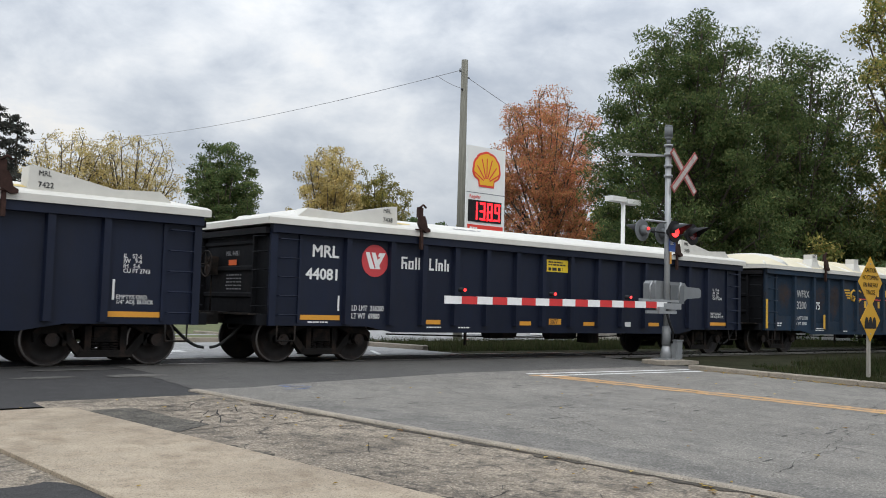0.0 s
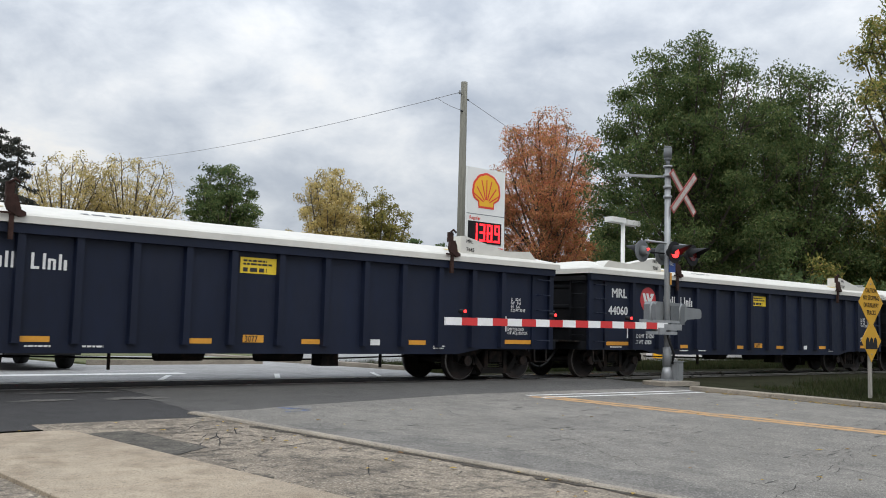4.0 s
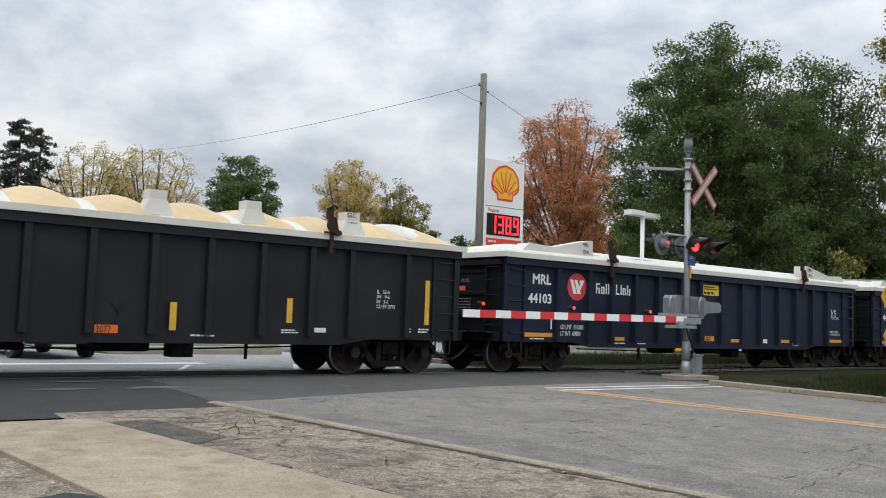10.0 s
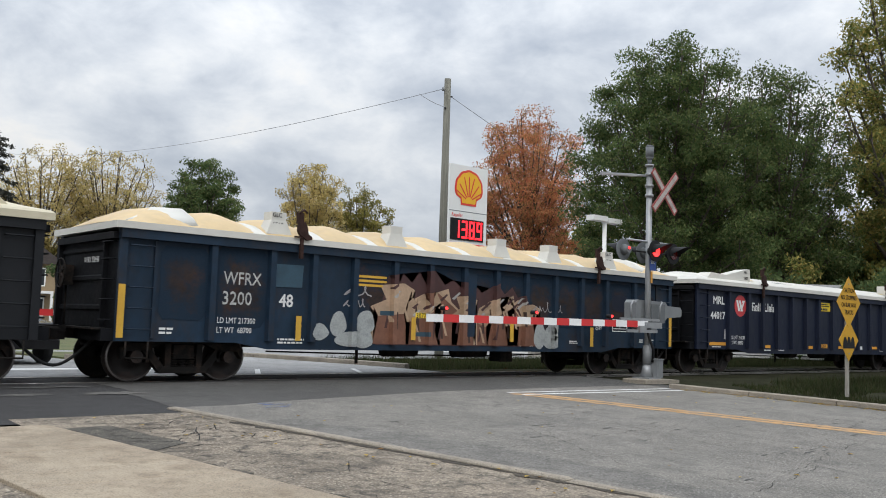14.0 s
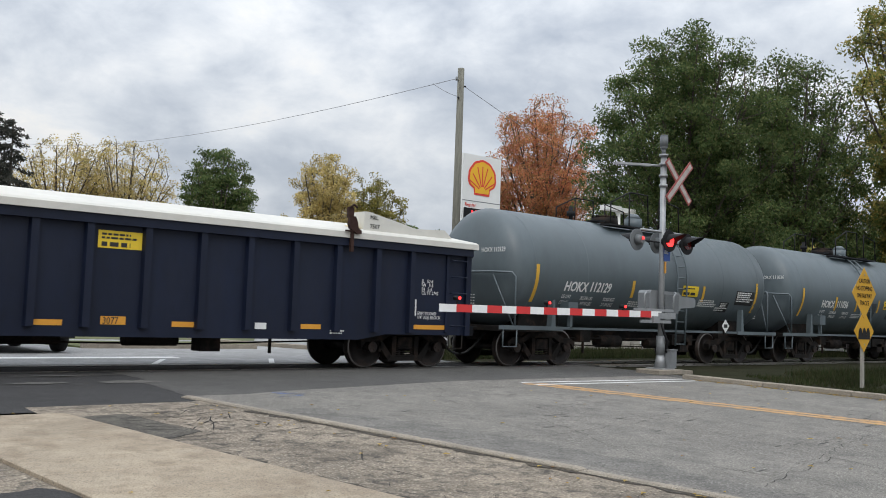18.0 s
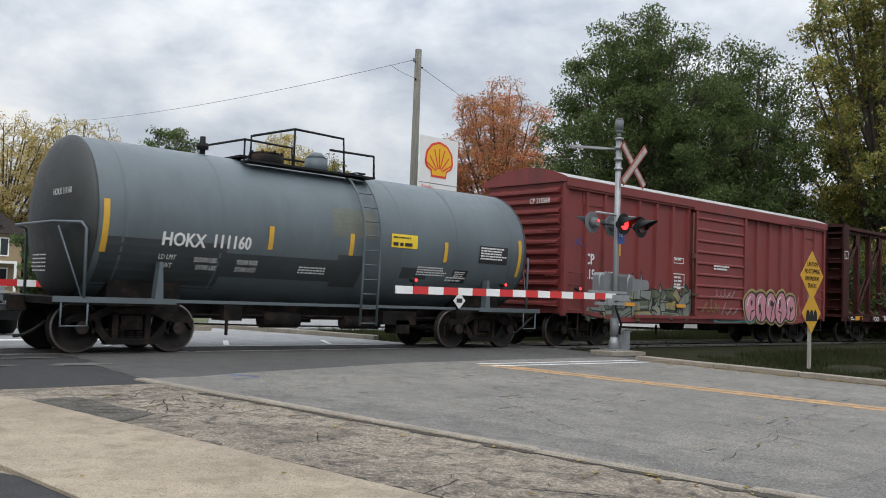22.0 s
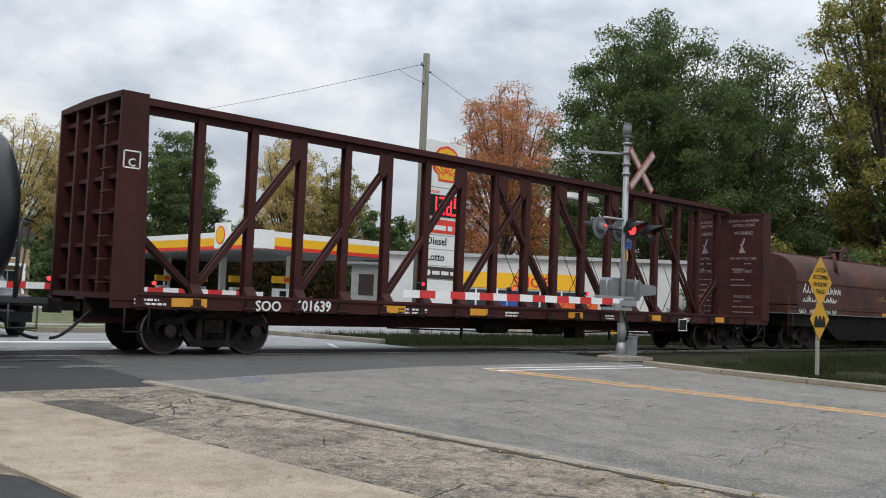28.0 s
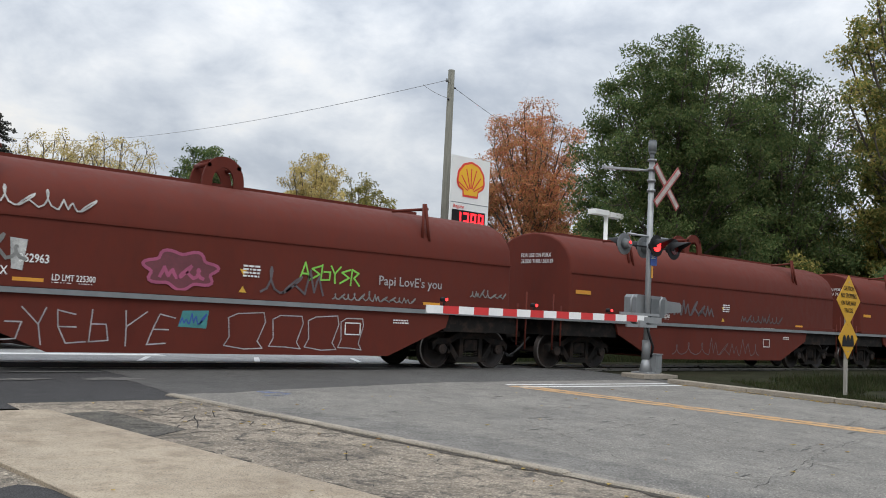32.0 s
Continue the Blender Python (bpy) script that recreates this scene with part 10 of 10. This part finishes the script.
part("arrow_mark", Build().add([(0.18, -1.427, 2.0), (0.38, -1.427, 2.0), (0.28, -1.427, 1.82)], [(0, 1, 2)]).add([(0.05, -1.446, 1.28), (0.25, -1.446, 1.28), (0.15, -1.446, 1.45)], [(0, 1, 2)]), LET_K, wh)

for k, (xf, num, seed) in enumerate(((485.55, "362963", 30), (501.93, "362887", 50), (518.3, "362871", 70))):
    rc = coil_car(xf, 12.48, 7.1, COILR, "oxide red coil car with sprayed scrawls", True, 1.38, 2.49, 3.57, 0.65, lifts=(-4.5, 4.5))
    text("FURX", 0.2, LET_W, rc, -4.6, -1.432, 1.52, 0.02, name="reporting_mark", squeeze=0.8)
    text(num, 0.2, LET_W, rc, -4.05, -1.432, 1.52 + 0.22, 0.02, name="road_number", squeeze=0.8)
    text("LD LMT 225300", 0.15, LET_W, rc, -3.52, -1.434, 1.47, 0.016, name="load_stencil", squeeze=0.72)
    text("LT WT   60700", 0.15, LET_W, rc, -3.52, -1.434, 1.34, 0.016, name="load_stencil", squeeze=0.72)
    for x in (-4.12, 4.4):
        part("reflector", Build().box(x, x + 0.48, -1.436, -1.43, 1.38, 1.49), REFL, rc)
    part("reflector", Build().box(-6.9, -6.3, -1.436, -1.43, 1.95, 2.05), REFL, rc)
    text("FOR USE ON FURX", 0.15, LET_W, rc, -7.13, 0.35, 2.9, 0.012, name="end_stencil", squeeze=0.85).rotation_euler = (0, 0, -math.pi / 2)
    text("362800 THRU 363189", 0.15, LET_W, rc, -7.13, 0.35, 2.74, 0.012, name="end_stencil", squeeze=0.85).rotation_euler = (0, 0, -math.pi / 2)
    part("small_print", bars(-0.05, 0.35, 1.95, 4, 0.035, -1.434, 5), LET_W, rc)
    part("stencil_frame", _frame(2.35, 2.75, 0.72, 0.98, -1.424), LET_W, rc)
    part("small_print", bars(3.6, 4.1, 1.05, 2, 0.03, -1.424, 7), LET_W, rc)
    part("arrow_mark", Build().add([(-0.12, -1.434, 1.90), (0.04, -1.434, 1.90), (-0.04, -1.434, 1.78)], [(0, 1, 2)]), LET_Y, rc)
    part("arrow_mark", Build().add([(-0.12, -1.434, 1.46), (0.04, -1.434, 1.46), (-0.04, -1.434, 1.58)], [(0, 1, 2)]), LET_Y, rc)
    first = k == 0
    if not first:
        # a dull earlier layer of paint on the other cars
        part("painted_scrawl", scrawl(-3.2, -0.8, 1.6, 2.0, 0, seed + 1, 0.05, lambda z: -1.433), G_MURK, rc)
        part("painted_scrawl", scrawl(1.0, 3.4, 1.5, 1.8, 0, seed + 2, 0.03, lambda z: -1.433), G_MURK, rc)
        part("painted_scrawl", scrawl(-2.6, 1.8, 0.45, 0.95, 0, seed + 5, 0.018, lambda z: -1.424, 0.5), G_MURK, rc)
        continue
    text("Papi LovE's you", 0.28, G_CHALK, rc, 3.14, -1.435, 1.80, 0.012, name="painted_words", squeeze=1.02)
    part("painted_scrawl", scrawl(-6.3, -2.9, 2.64, 2.95, 0, 34, 0.022, CUR), LET_B, rc)
    part("painted_scrawl", scrawl(-6.4, -4.0, 1.78, 2.15, 0, 43, 0.045, lambda z: -1.433), G_MURK2, rc)
    part("painted_scrawl", scrawl(2.0, 4.1, 1.44, 1.64, 0, 32, 0.022, lambda z: -1.433), G_MURK2, rc)
    part("painted_scrawl", scrawl(5.8, 6.9, 1.68, 1.86, 0, 39, 0.02, lambda z: -1.433), G_MURK2, rc)
    part("painted_scrawl", scrawl(0.35, 1.6, 1.5, 1.98, 0, 33, 0.035, lambda z: -1.4335), G_MURK, rc)
    layer(rc, "painted_patch", [(-4.15, 1.62), (-3.98, 1.6), (-3.93, 2.1), (-4.2, 2.12)], -1.4335, LET_B)
    # pointed lime letters without meaning
    for q, glyph in enumerate(((0, 4), (1, 2), (2, 1), (3, 3), (4, 2), (5, 0))):
        pts = [(1.2 + 0.24 * q + u * 0.26, 1.74 + 0.05 * (5 - q) / 5 + v * 0.34) for u, v in GLYPHS[glyph[1]]]
        part("painted_stroke", stroke(pts, -1.435, 0.018), G_LIME, rc)
    # thin looping outlines low on the belly
    for q in range(6):
        x0_ = -4.4 + 0.52 * q
        pts = [(x0_ + 0.42 * u + 0.1 * math.sin(3 * v + q), 0.42 + 0.6 * v) for u, v in GLYPHS[(q * 2 + 1) % 6]]
        part("painted_outline", stroke(pts, -1.4242, 0.012), G_CHALK, rc)
    for q, (x0_, w_) in enumerate(((-0.35, 0.85), (0.6, 0.75), (1.4, 0.8), (2.2, 0.62))):
        loop = [(x0_, 0.46), (x0_ + 0.12 * w_, 0.62), (x0_ + 0.08 * w_, 0.98), (x0_ + 0.3 * w_, 1.06), (x0_ + 0.95 * w_, 1.1 - 0.04 * (q % 2)), (x0_ + w_, 0.92), (x0_ + 0.82 * w_, 0.55), (x0_ + 0.95 * w_, 0.42), (x0_ + 0.5 * w_, 0.40 + 0.05 * (q % 2)), (x0_, 0.46)]
        part("painted_outline", stroke(loop, -1.4242, 0.011), G_CHALK, rc)
    layer(rc, "painted_patch", [(-1.27, 0.78), (-0.72, 0.76), (-0.69, 1.09), (-1.2, 1.07)], -1.4242, G_TEAL)
    part("painted_scrawl", scrawl(-1.24, -0.8, 0.84, 1.02, 0, 37, 0.02, lambda z: -1.4248), BLUE_S, rc)
    ring = []
    for i in range(61):
        a = 2 * math.pi * i / 60
        ring.append((-1.28 + 0.66 * math.cos(a) * (1 + 0.12 * math.sin(7 * a)), 1.8 + 0.32 * math.sin(a) * (1 + 0.14 * math.sin(7 * a))))
    layer(rc, "painted_cloud", ring[:-1], -1.4325, G_MAUVE)
    part("painted_outline", stroke(ring, -1.4335, 0.028), G_MAG, rc)
    part("painted_scrawl", scrawl(-1.68, -0.9, 1.66, 1.96, 0, 52, 0.05, lambda z: -1.4345), G_MAG, rc)


# ---- movement ----
def travelled(t):
    return 15.103 * t - 0.2785 * t * t / 32 + 0.2807 * t ** 3 / 1024


def motions():
    for car, x0, wheels in CARS:
        walk(car, [(t, pose(x0 - travelled(t), 16.85, 0)) for t in range(0, 33, 2)])
        # the wheels roll while the car is near; turned by the way travelled
        seen = [k for k in range(0, 32 * FPS + 1) if -16 < x0 - travelled(k / FPS) < 58]
        if not seen:
            continue
        ks = sorted(set([0] + seen + [32 * FPS]))
        base = travelled(seen[0] / FPS)
        top = travelled(seen[-1] / FPS) - base
        for w in wheels:
            loc = w.location.copy()
            rows = []
            for k in ks:
                s = min(max(travelled(k / FPS) - base, 0), top)
                rows.append((k / FPS, Matrix.Translation(loc) @ Matrix.Rotation(-s / 0.457, 4, "Y")))
            walk(w, rows)


motions()
